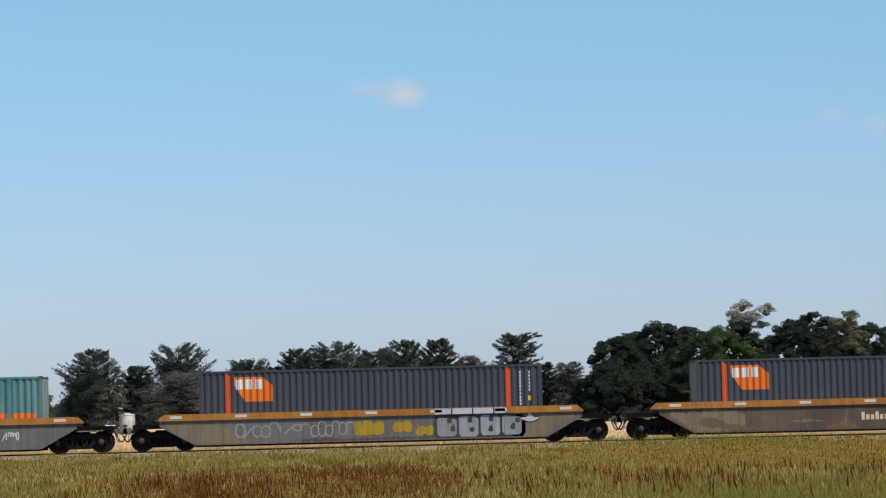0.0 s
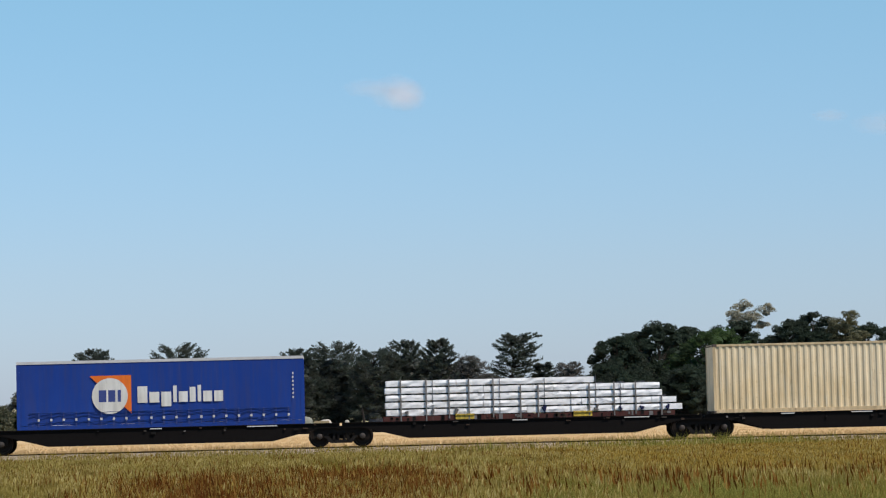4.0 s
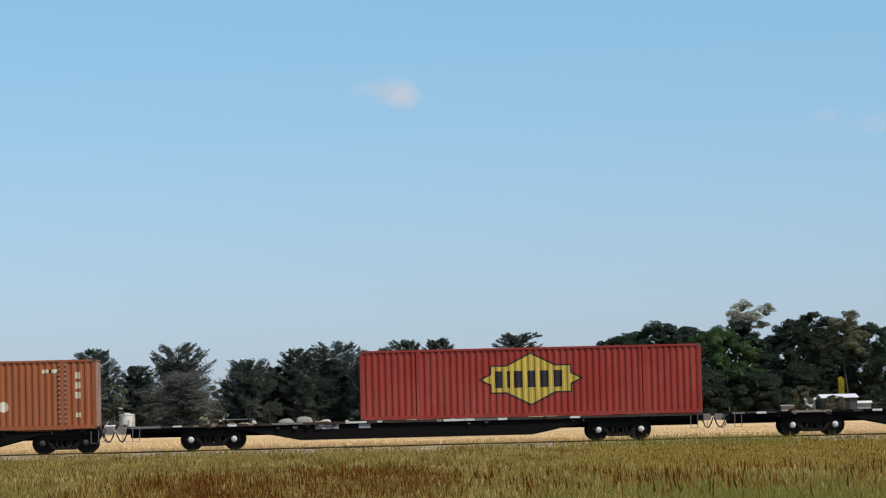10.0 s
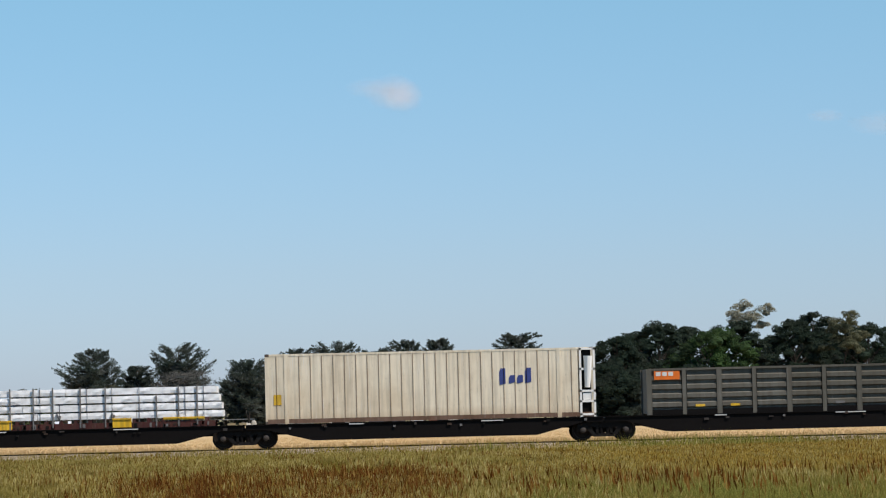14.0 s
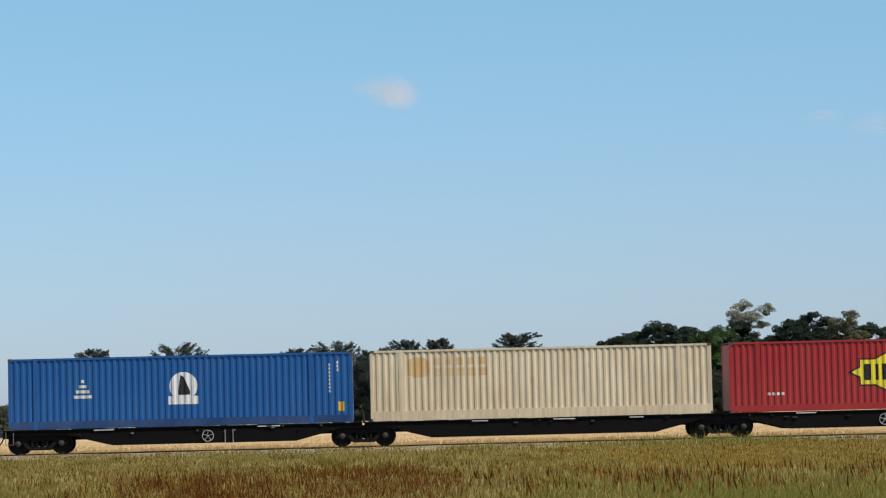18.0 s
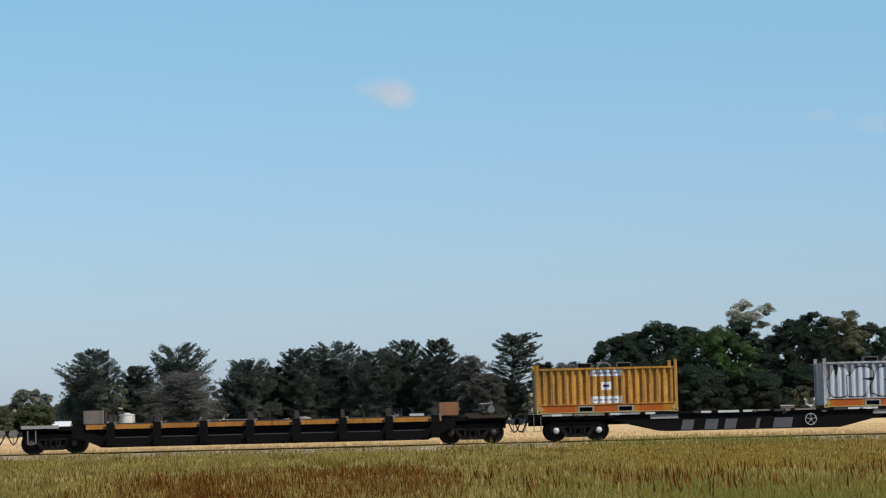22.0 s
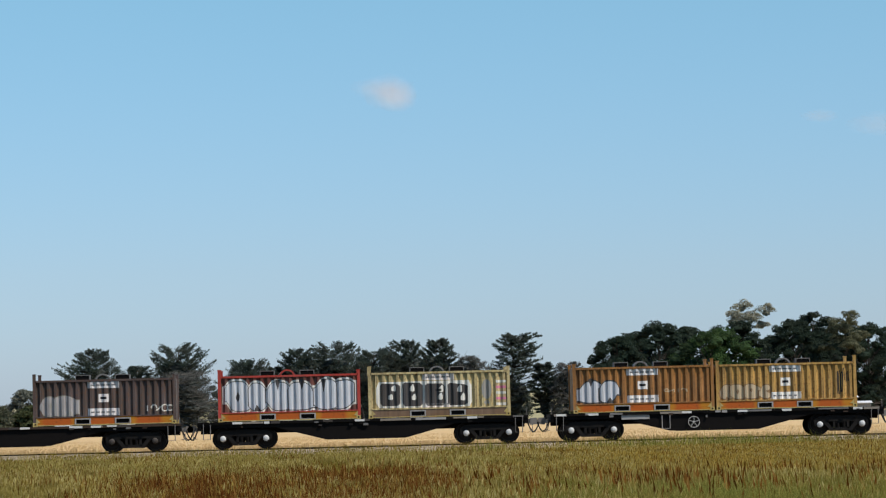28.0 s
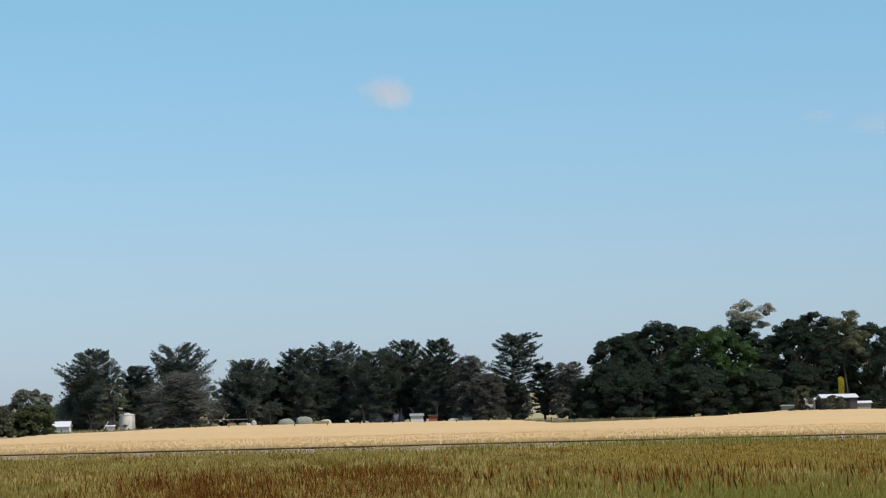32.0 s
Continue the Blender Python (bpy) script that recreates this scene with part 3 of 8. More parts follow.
# ---- sprayed lettering that cannot be read: fat blobs with dark rims
SILVER = paint("silver_spray", (0.55, 0.56, 0.58), (0.48, 0.48, 0.50), 0.1, 0.45, 0.2)
SPRAY = {"silver": SILVER, "white": WHITE, "black": INK, "yellow": paint("yellow_spray", (0.40, 0.25, 0.015), (0.44, 0.29, 0.03), rust=0.25), "blue": paint("blue_spray", (0.08, 0.20, 0.34), (0.14, 0.24, 0.36), 0.3), "pink": paint("pink_spray", (0.55, 0.16, 0.25), rust=0.05), "pale_green": paint("pale_green_spray", (0.560, 0.539, 0.306), rust=0.1), "grey": paint("grey_spray", (0.27, 0.25, 0.22), rust=0.1), "pale_grey": paint("pale_grey_spray", (0.34, 0.36, 0.37), (0.24, 0.24, 0.24), 0.3), "dust": paint("dust_spray", (0.42, 0.32, 0.20), rust=0.1), "rustic": paint("rust_spray", (0.20, 0.11, 0.045), rust=0.2), "chalk": paint("chalk_spray", (0.42, 0.40, 0.39), (0.30, 0.27, 0.26), 0.35), "lilac": paint("lilac_spray", (0.17, 0.20, 0.38), (0.26, 0.26, 0.40), 0.05), "dark": paint("dark_spray", (0.045, 0.040, 0.040), (0.075, 0.068, 0.065), 0.1), "teal": paint("teal_spray", (0.16, 0.26, 0.25), rust=0.1)}


def puff(r, a, b, z0, z1):
    """One fat sprayed form between a and b: its columns of x, low and high."""
    rt, rb = r.uniform(0.18, 0.55), r.uniform(0.05, 0.35)
    pt, pb = r.uniform(2.0, 4.5), r.uniform(2.0, 5.0)
    st, sb, tilt = r.uniform(-0.35, 0.35), r.uniform(-0.3, 0.3), r.uniform(-0.10, 0.10)
    top, h = r.uniform(0.90, 1.0), z1 - z0
    cols = []
    for k in range(13):
        u = 0.5 - 0.5 * math.cos(math.pi * k / 12)
        hi = top - rt * abs(min(1.0, max(-1.0, 2 * u - 1 - st))) ** pt + tilt * (u - 0.5)
        lo = rb * abs(min(1.0, max(-1.0, 2 * u - 1 - sb))) ** pb
        cols.append((a + (b - a) * u, z0 + h * lo, z0 + h * max(hi, lo + 0.05)))
    return cols


def blobs(c, x0, x1, z0, z1, n, fill, rim="black", seed=1, pitch=0.0, depth=0.0, y=FACE, slits=True, halo=None, edge=0.05):
    """A sprayed piece that cannot be read: fat overlapping forms with rims, notches and slits."""
    r = random.Random(seed)
    cut = [x0] + sorted(x0 + (x1 - x0) * (i + r.uniform(-0.18, 0.18)) / n for i in range(1, n)) + [x1]
    forms = [puff(r, cut[i] - 0.05, cut[i + 1] + 0.05, z0, z1) for i in range(n)]

    def draw(name, cols, grow, paint_, lift):
        pts = [(x_ + grow * (-1 if k == 0 else 1 if k == len(cols) - 1 else 0), lo_ - grow, hi_ + grow) for k, (x_, lo_, hi_) in enumerate(cols)]
        marking(c, name, poly_span(pts), pts[0][0], pts[-1][0], [p_[0] for p_ in pts[1:-1]], SPRAY[paint_], y, pitch, depth, lift)

    if halo:
        for cols in forms:
            draw("spray_halo", cols, edge + 0.09, halo, 0.003)
    for i, cols in enumerate(forms):
        lift = 0.005 + 0.0022 * i
        if rim:
            draw("spray_outline", cols, edge, rim, lift)
        draw("spray_fill", cols, -0.015, fill, lift + 0.001)
        if not (slits and rim):
            continue
        a, b = cols[0][0], cols[-1][0]
        w, h = b - a, z1 - z0
        m = a + w * r.uniform(0.38, 0.62)
        form = r.choice(("lens", "foot", "foot", "cleft", "hook"))
        if form == "lens":
            zc, rz, rx = z0 + h * r.uniform(0.42, 0.58), h * r.uniform(0.12, 0.2), w * 0.07
            pts = [(m - rx, zc - 0.3 * rz, zc + 0.1 * rz), (m, zc - rz, zc + rz), (m + rx, zc - 0.1 * rz, zc + 0.4 * rz)]
        elif form == "foot":
            pts = [(m - w * 0.16, z0 - edge, z0 + 0.02), (m - 0.02, z0 - edge, z0 + h * r.uniform(0.18, 0.34)), (m + w * 0.18, z0 - edge, z0 + 0.02)]
        elif form == "cleft":
            pts = [(m - w * 0.10, z1 - 0.04, z1), (m, z1 - h * r.uniform(0.3, 0.5), z1 + edge), (m + w * 0.10, z1 - 0.05, z1)]
        else:
            zc = z0 + h * r.uniform(0.35, 0.6)
            pts = [(m, zc, zc + 0.03), (m + w * 0.2, zc - 0.05, zc + 0.05), (b, zc - 0.10, zc + 0.09)]
        marking(c, "spray_stroke", poly_span(pts), pts[0][0], pts[-1][0], [pts[1][0]], SPRAY[rim], y, pitch, depth, lift + 0.002)


def slabs(c, x0, x1, z0, z1, n, fill, back, seed=1, pitch=0.0, depth=0.0, y=FACE):
    """Heavy dark slabs with pale nicks on a pale ground: sprayed block work that cannot be read."""
    r = random.Random(seed)
    marking(c, "spray_halo", poly_span([(x0 - 0.12, z0 + 0.2, z1 - 0.25), (x0, z0 - 0.03, z1 + 0.02), (x1, z0 - 0.03, z1 + 0.03), (x1 + 0.12, z0 + 0.15, z1 - 0.2)]), x0 - 0.12, x1 + 0.12, [x0, x1], SPRAY[back], y, pitch, depth, 0.003)
    w = (x1 - x0) / n
    for i in range(n):
        a, b = x0 + w * i + 0.05, x0 + w * (i + 1) - 0.05
        lo, hi = z0 + r.uniform(0.0, 0.06), z1 - r.uniform(0.0, 0.1)
        marking(c, "spray_fill", poly_span([(a, lo + 0.12, hi - 0.08), (a + 0.1, lo, hi), (b - 0.12, lo, hi - r.uniform(0, 0.1)), (b, lo + 0.1, hi - 0.14)]), a, b, [a + 0.1, b - 0.12], SPRAY[fill], y, pitch, depth, 0.006)
        for q in range(2):
            m = a + (b - a) * r.uniform(0.35, 0.7)
            zz = lo + (hi - lo) * (0.2 + 0.4 * q + r.uniform(0, 0.1))
            marking(c, "spray_stroke", poly_span([(m, zz, zz + 0.14), (m + 0.14, zz - 0.03, zz + r.uniform(0.2, 0.32)), (m + r.uniform(0.2, 0.3), zz + 0.02, zz + 0.12)]), m, m + 0.2, [m + 0.14], SPRAY[back], y, pitch, depth, 0.008)


def scrawl(c, x0, x1, z0, z1, n, colour, seed=1, y=FACE, pitch=0.0, depth=0.0, thick=0.05):
    """A thin sprayed tag: open loops, hooks and slanting strokes."""
    r = random.Random(seed)
    w = (x1 - x0) / n
    for i in range(n):
        a, b = x0 + w * i, x0 + w * (i + 1.25)
        lo, hi = z0 + r.uniform(0, 0.25) * (z1 - z0), z1 - r.uniform(0, 0.25) * (z1 - z0)
        form = r.choice(("loop", "loop", "slash", "hook", "bar"))
        if form == "slash":
            s = [poly_span([(a, lo, lo + thick * 1.5), (b, hi - thick * 1.5, hi)])]
        elif form == "bar":
            a, b = a + w * 0.3, a + w * 0.3 + thick
            s = [bar_span(lo, hi)]
        else:
            cx, rx, cz, rz = (a + b) / 2, (b - a) / 2, (lo + hi) / 2, (hi - lo) / 2
            o, q = disc_span(cx, cz, rx, rz, 2.3), disc_span(cx, cz, max(0.02, rx - thick), max(0.02, rz - thick), 2.3)
            s = [lambda x, o=o, q=q, cz=cz: (max(cz, q(x)[1]), o(x)[1])]
            if form == "loop":
                s.append(lambda x, o=o, q=q, cz=cz: (o(x)[0], min(cz, q(x)[0])))
        for f in s:
            marking(c, "spray_stroke", f, a, b, disc_cuts((a + b) / 2, (b - a) / 2, 10) + disc_cuts((a + b) / 2, max(0.02, (b - a) / 2 - thick), 8), SPRAY[colour], y, pitch, depth, 0.004 + 0.0006 * (i % 3))


# ---- half-height bulk boxes
POST_YELLOW = paint("casting_yellow", (0.50, 0.36, 0.10), (0.40, 0.30, 0.12), 0.4, 0.6, 0.4)


def sill_paint():
    """Ochre enamel, worn back to an older red-orange coat in the middle of each bay."""
    m, nt, b = node_mat("bulk_box_sill")
    tc, sep = nt.nodes.new("ShaderNodeTexCoord"), nt.nodes.new("ShaderNodeSeparateXYZ")
    nt.links.new(tc.outputs["Object"], sep.inputs["Vector"])
    big, fine = noise_tex(nt, 0.9, 4, (1, 1, 2.5)), noise_tex(nt, 7.0, 4)
    bay = nt.nodes.new("ShaderNodeMath")
    bay.operation = "PINGPONG"
    nt.links.new(sep.outputs["X"], bay.inputs[0])
    bay.inputs[1].default_value = 0.98
    ad = nt.nodes.new("ShaderNodeMath")
    ad.operation = "MULTIPLY_ADD"
    nt.links.new(big.outputs["Fac"], ad.inputs[0])
    ad.inputs[1].default_value = 0.9
    nt.links.new(bay.outputs["Value"], ad.inputs[2])
    col = mixed(nt, ramp(nt, ad.outputs["Value"], [(0.75, (0, 0, 0)), (1.0, (0.9, 0.9, 0.9))]).outputs["Color"], (0.42, 0.165, 0.014), (0.40, 0.080, 0.012))
    col = mixed(nt, ramp(nt, fine.outputs["Fac"], [(0.56, (0, 0, 0)), (0.72, (0.7, 0.7, 0.7))]).outputs["Color"], col, (0.10, 0.045, 0.018))
    nt.links.new(col, b.inputs["Base Color"])
    b.inputs["Roughness"].default_value = 0.6
    b.inputs["Specular IOR Level"].default_value = 0.2
    bumped(nt, b, fine.outputs["Fac"], 0.12, 0.004)
    return m


M["orange_sill"] = sill_paint()


def half_box(u, base, colour, label, *, H=1.95, pale_labels=True, plate=(0.50, 0.47, 0.42), rim_mat=None, sill_mat=None, worn=None, rust=0.35, hatches=True):
    """An open-topped bulk box: corrugated walls, framed fork pockets, hatches and a hoop on the lid."""
    c = thing("half_height_container", label, "container", "half-height containers")
    L, s0 = 6.06, 0.36
    mw = paint("box_" + label.split()[0], dull(colour, 0.78), worn, rust + 0.15, 0.55, 0.75, 0.52)
    fr = rim_mat or mw
    sm = sill_mat or M["orange_sill"]
    for s in (-1, 1):
        y = s * (HALF - 0.02)
        part("side_wall", wall_mesh("side_wall", 0.12, L - 0.12, s0 + 0.045, H - 0.09, y, s, 0.303, 0.085, mw), None, c)
        part("top_rail", boxes((0.1, L - 0.1, min(s * HALF, s * (HALF - 0.13)), max(s * HALF, s * (HALF - 0.13)), H - 0.085, H)), fr, c)
        part("sill_ledge", boxes((0.1, L - 0.1, min(s * (HALF + 0.014), s * (HALF - 0.12)), max(s * (HALF + 0.014), s * (HALF - 0.12)), s0, s0 + 0.045)), fr, c)
        for x in (0.0, L):
            sx = 1 if x == 0 else -1
            tall = H + (0.24 if (x == 0) == (int(u) % 2 == 0) else 0.13)
            bm = boxes((min(x, x + sx * 0.13), max(x, x + sx * 0.13), min(s * HALF, s * (HALF - 0.14)), max(s * HALF, s * (HALF - 0.14)), 0.16, tall))
            box(bm, min(x - sx * 0.01, x + sx * 0.15), max(x - sx * 0.01, x + sx * 0.15), min(s * (HALF + 0.006), s * (HALF - 0.15)), max(s * (HALF + 0.006), s * (HALF - 0.15)), tall, tall + 0.035)
            part("corner_post", bm, fr, c)
            part("corner_casting", boxes((x + sx * 0.0, x + sx * 0.19, min(s * (HALF + 0.008), s * (HALF - 0.16)), max(s * (HALF + 0.008), s * (HALF - 0.16)), 0.0, 0.16) if sx > 0 else (x - 0.19, x, min(s * (HALF + 0.008), s * (HALF - 0.16)), max(s * (HALF + 0.008), s * (HALF - 0.16)), 0.0, 0.16)), POST_YELLOW, c)
            if s < 0:
                # flat black patch stands for the shade in the casting's hole
                part("dark_hole_patch", boxes((min(x + sx * 0.06, x + sx * 0.13), max(x + sx * 0.06, x + sx * 0.13), -HALF - 0.012, -HALF - 0.009, 0.05, 0.12)), M["black_steel"], c)
                prismed = bmesh.new()
                prism(prismed, [(x + sx * 0.13, 0.16), (x + sx * 0.30, 0.16), (x + sx * 0.13, s0)], -HALF - 0.004, -HALF + 0.03)
                part("gusset", prismed, POST_YELLOW, c)
        # lower sill with two framed fork pockets
        xs = [0.13, 1.82, 2.38, 3.52, 4.08, L - 0.13]
        bm = bmesh.new()
        for a, b in ((xs[0], xs[1]), (xs[2], xs[3]), (xs[4], xs[5])):
            box(bm, a, b, min(s * (HALF - 0.01), s * (HALF - 0.05)), max(s * (HALF - 0.01), s * (HALF - 0.05)), 0.06, s0)
        box(bm, xs[1], xs[2], min(s * (HALF - 0.01), s * (HALF - 0.05)), max(s * (HALF - 0.01), s * (HALF - 0.05)), 0.29, s0)
        box(bm, xs[3], xs[4], min(s * (HALF - 0.01), s * (HALF - 0.05)), max(s * (HALF - 0.01), s * (HALF - 0.05)), 0.29, s0)
        part("sill", bm, sm, c, "orange lower sill")
        part("sill_lip", boxes((0.13, L - 0.13, min(s * (HALF + 0.01), s * (HALF - 0.06)), max(s * (HALF + 0.01), s * (HALF - 0.06)), 0.025, 0.06)), POST_YELLOW, c)
        for a, b in ((xs[1], xs[2]), (xs[3], xs[4])):
            yy = (s * (HALF - 0.01), s * (HALF + 0.012))
            bm = boxes((a - 0.06, b + 0.06, min(yy), max(yy), 0.265, 0.31), (a - 0.06, b + 0.06, min(yy), max(yy), 0.062, 0.085), (a - 0.06, a, min(yy), max(yy), 0.085, 0.265), (b, b + 0.06, min(yy), max(yy), 0.085, 0.265))
            part("fork_pocket", bm, M["grey_plate"], c)
            # black block: the pocket's inner shade put into its colour
            part("pocket_shade_block", boxes((a, b, min(s * (HALF - 0.2), s * (HALF - 0.06)), max(s * (HALF - 0.2), s * (HALF - 0.06)), 0.065, 0.28)), M["black_steel"], c)
    for x in (0.05, L - 0.09):
        part("end_wall", boxes((x, x + 0.04, -HALF + 0.13, HALF - 0.13, 0.1, H - 0.02)), mw, c)
    part("floor", boxes((0.1, L - 0.1, -HALF + 0.08, HALF - 0.08, 0.28, 0.36)), M["deck_brown"], c)
    part("lid", boxes((0.1, L - 0.1, -HALF + 0.14, HALF - 0.14, H - 0.10, H - 0.04)), M["deck_brown"], c)
    for x in (1.82, 3.52) if hatches else ():
        z1 = H + 0.20
        bm = boxes((x, x + 0.56, -1.0, -0.55, H - 0.04, z1 - 0.03))
        h_ = part("lid_hatch", bm, M["black_steel"], c, "dark lid hatch")
        part("hatch_frame", boxes((x - 0.03, x + 0.59, -1.03, -0.52, z1 - 0.03, z1), (x - 0.03, x, -1.03, -0.52, H - 0.04, z1 - 0.03), (x + 0.56, x + 0.59, -1.03, -0.52, H - 0.04, z1 - 0.03)), M["stake"], h_)
    if hatches:
        bm = bmesh.new()
        arc = [(2.95 + q * math.cos(math.pi * k / 10), H - 0.04 + q * 0.85 * math.sin(math.pi * k / 10)) for q, order in ((0.33, range(11)), (0.26, range(10, -1, -1))) for k in order]
        prism(bm, arc, -0.95, -0.55)
        part("lid_hoop", bm, fr if rim_mat else M["stake"], c, "rounded lid hoop")
    if pale_labels:
        pm = paint("label_" + label.split()[0], plate, None, 0.2, 0.55, 0.3)
        for a, b, z0, z1 in ((2.32, 3.66, H - 0.37, H - 0.10), (2.78, 3.22, H - 0.97, H - 0.62), (2.32, 3.66, s0 + 0.06, s0 + 0.36)):
            marking(c, "label_panel", bar_span(z0, z1), a, b, [], pm, -HALF + 0.02, 0.303, 0.085, 0.004, "pale painted label panel")
        marking(c, "code_bar", bar_span(H - 0.84, H - 0.74), 2.86, 3.12, [], INK, -HALF + 0.02, 0.303, 0.085, 0.008)
        for k in range(5):
            marking(c, "code_bar", bar_span(s0 + 0.17, s0 + 0.23), 2.45 + 0.22 * k, 2.6 + 0.22 * k, [], M["stake"], -HALF + 0.02, 0.303, 0.085, 0.008)
            marking(c, "code_bar", bar_span(H - 0.27, H - 0.21), 2.45 + 0.22 * k, 2.62 + 0.22 * k, [], M["stake"], -HALF + 0.02, 0.303, 0.085, 0.008)
    return rides(c, u, base)


BOXY = dict(pitch=0.303, depth=0.085, y=-HALF + 0.02)


# ---- wrapped timber on flat racks
def timber(u, L, base, layers, steps, label, yellow=True, end_frame=False, seed=3, layer_h=0.31, stakes=0.8, bed=0.24):
    """Packs of wrapped timber on a rack. steps: how far each layer reaches, bottom first."""
    r = random.Random(seed)
    c = thing("timber_rack", label, "timber load", "wrapped timber loads")
    bm = boxes((0.02, L - 0.35, -1.2, -1.08, 0.0, min(0.24, bed - 0.04)), (0.02, L - 0.35, 1.08, 1.2, 0.0, min(0.24, bed - 0.04)))
    k = 0.4
    while k < L - 0.5:
        box(bm, k, k + 0.12, -1.08, 1.08, 0.05, min(0.22, bed - 0.02))
        k += 1.15
    part("rack_base", bm, M["maroon"], c, "maroon steel flat rack base")
    k = 0.3
    while bed > 0.3 and k < L - 0.5:
        part("bearer", boxes((k, k + 0.16, -1.15, 1.15, 0.24, bed)), M["maroon"], c)
        k += 0.62
    for k in range(44):
        x = r.uniform(0.2, L - 0.6)
        part("rack_fitting", boxes((x, x + r.uniform(0.05, 0.16), -1.225, -1.2, r.uniform(0.0, 0.1), r.uniform(0.13, 0.24))), M[r.choice(("black_steel", "deck_brown", "bogie_steel", "maroon", "stake"))], c)
    if yellow:
        for x, w in ((3.1, 0.8), (8.15, 0.8)) + (((10.3, 1.75),) if end_frame else ()):
            part("rack_bracket", boxes((x, x + w, -1.232, -1.226, 0.03 if w < 1 else bed - 0.1, bed + 0.02), (x, x + w, -1.27, -1.232, bed - 0.04, bed + 0.02)), M["yellow"] if end_frame else YELLOW_WORN, c, "worn yellow rack bracket")
    if end_frame:
        bm = bmesh.new()
        for s in (-1, 1):
            box(bm, -0.10, 0.06, s * 1.1 - 0.1, s * 1.1 + 0.1, 0.0, 1.85)
            prism(bm, [(0.1, 0.05), (0.75, 0.05), (0.1, 0.65)], s * 1.1 - 0.04, s * 1.1 + 0.04)
        box(bm, -0.08, 0.04, -1.0, 1.0, 1.2, 1.4)
        part("end_frame", bm, POST_YELLOW, c, "pale worn yellow end frame")
        bm = bmesh.new()
        rod(bm, (0.15, -1.22, bed + 1.15), (1.5, -1.22, bed + 0.02), 0.03, seg=5)
        part("brace", bm, M["strap"], c)
    z0 = bed
    for i in range(layers):
        reach = steps[min(i, len(steps) - 1)]
        start = r.uniform(0.12, 0.2)
        for row, y in enumerate((-0.60, 0.60)):
            x = start
            while x < reach - 0.2:
                ln = min(r.choice((3.0, 4.2, 4.8, 6.0)), reach - x)
                if reach - x - ln < 1.0:
                    ln = reach - x
                bm = bmesh.new()
                h, wd = layer_h - 0.065, 0.56
                jit = r.uniform(-0.02, 0.02)
                # slack wrap: the long faces bulge a little
                n = max(3, int(ln / 0.22))
                rings = []
                for q in range(n + 1):
                    xx = x + (ln - 0.02) * q / n
                    b1, b2, b3 = r.uniform(-0.014, 0.014), r.uniform(-0.024, 0.020), r.uniform(-0.012, 0.004)
                    zz = z0 + i * layer_h
                    rings.append([bm.verts.new(p) for p in ((xx, y - wd + jit + b1, zz), (xx, y - wd + jit - 0.012 + b2, zz + h * 0.5), (xx, y - wd + jit + b1, zz + h + b3), (xx, y + wd + jit, zz + h + b3), (xx, y + wd + jit, zz))])
                for ra, rb in zip(rings, rings[1:]):
                    for e in range(5):
                        bm.faces.new((ra[e], ra[(e + 1) % 5], rb[(e + 1) % 5], rb[e]))
                bm.faces.new(rings[0][::-1])
                bm.faces.new(rings[-1])
                part("timber_pack", bm, M["wrap"], c)
                x += ln
        if i < layers - 1:
            k = 0.35
            while k < reach - 0.1:
                part("spacer", boxes((k, k + 0.09, -1.14, 1.14, z0 + (i + 1) * layer_h - 0.067, z0 + (i + 1) * layer_h - 0.002)), M["strap"], c)
                k += 0.9
    k = 0.75
    while k < steps[0] - 0.2:
        top = sum(1 for q in range(layers) if steps[min(q, len(steps) - 1)] > k + 0.1)
        zt = z0 + top * layer_h
        if r.random() < stakes:
            part("stake", boxes((k, k + 0.058, -1.235, -1.20, r.uniform(-0.02, 0.1), zt - r.choice((0.0, 0.0, 0.35)))), M["stake"], c)
        if r.random() < 0.7:
            part("strap", boxes((k + 0.3, k + 0.322, -1.20, -1.185, 0.15, z0 + r.choice((top, top, max(1, top - 2))) * layer_h + 0.004)), M["strap"], c)
        if r.random() < 0.3:
            knot = bmesh.new()
            for q in range(4):
                e = (k + 0.3 + r.uniform(-0.12, 0.12), -1.215, z0 + r.uniform(0.05, 0.3))
                rod(knot, (k + 0.31, -1.21, z0 + 0.02), e, 0.035, 0.05, 6)
            part("strap_bundle", knot, M["stake"] if r.random() < 0.5 else DARK_BLUE, c)
        k += r.uniform(0.75, 1.2)
    return rides(c, u, base)


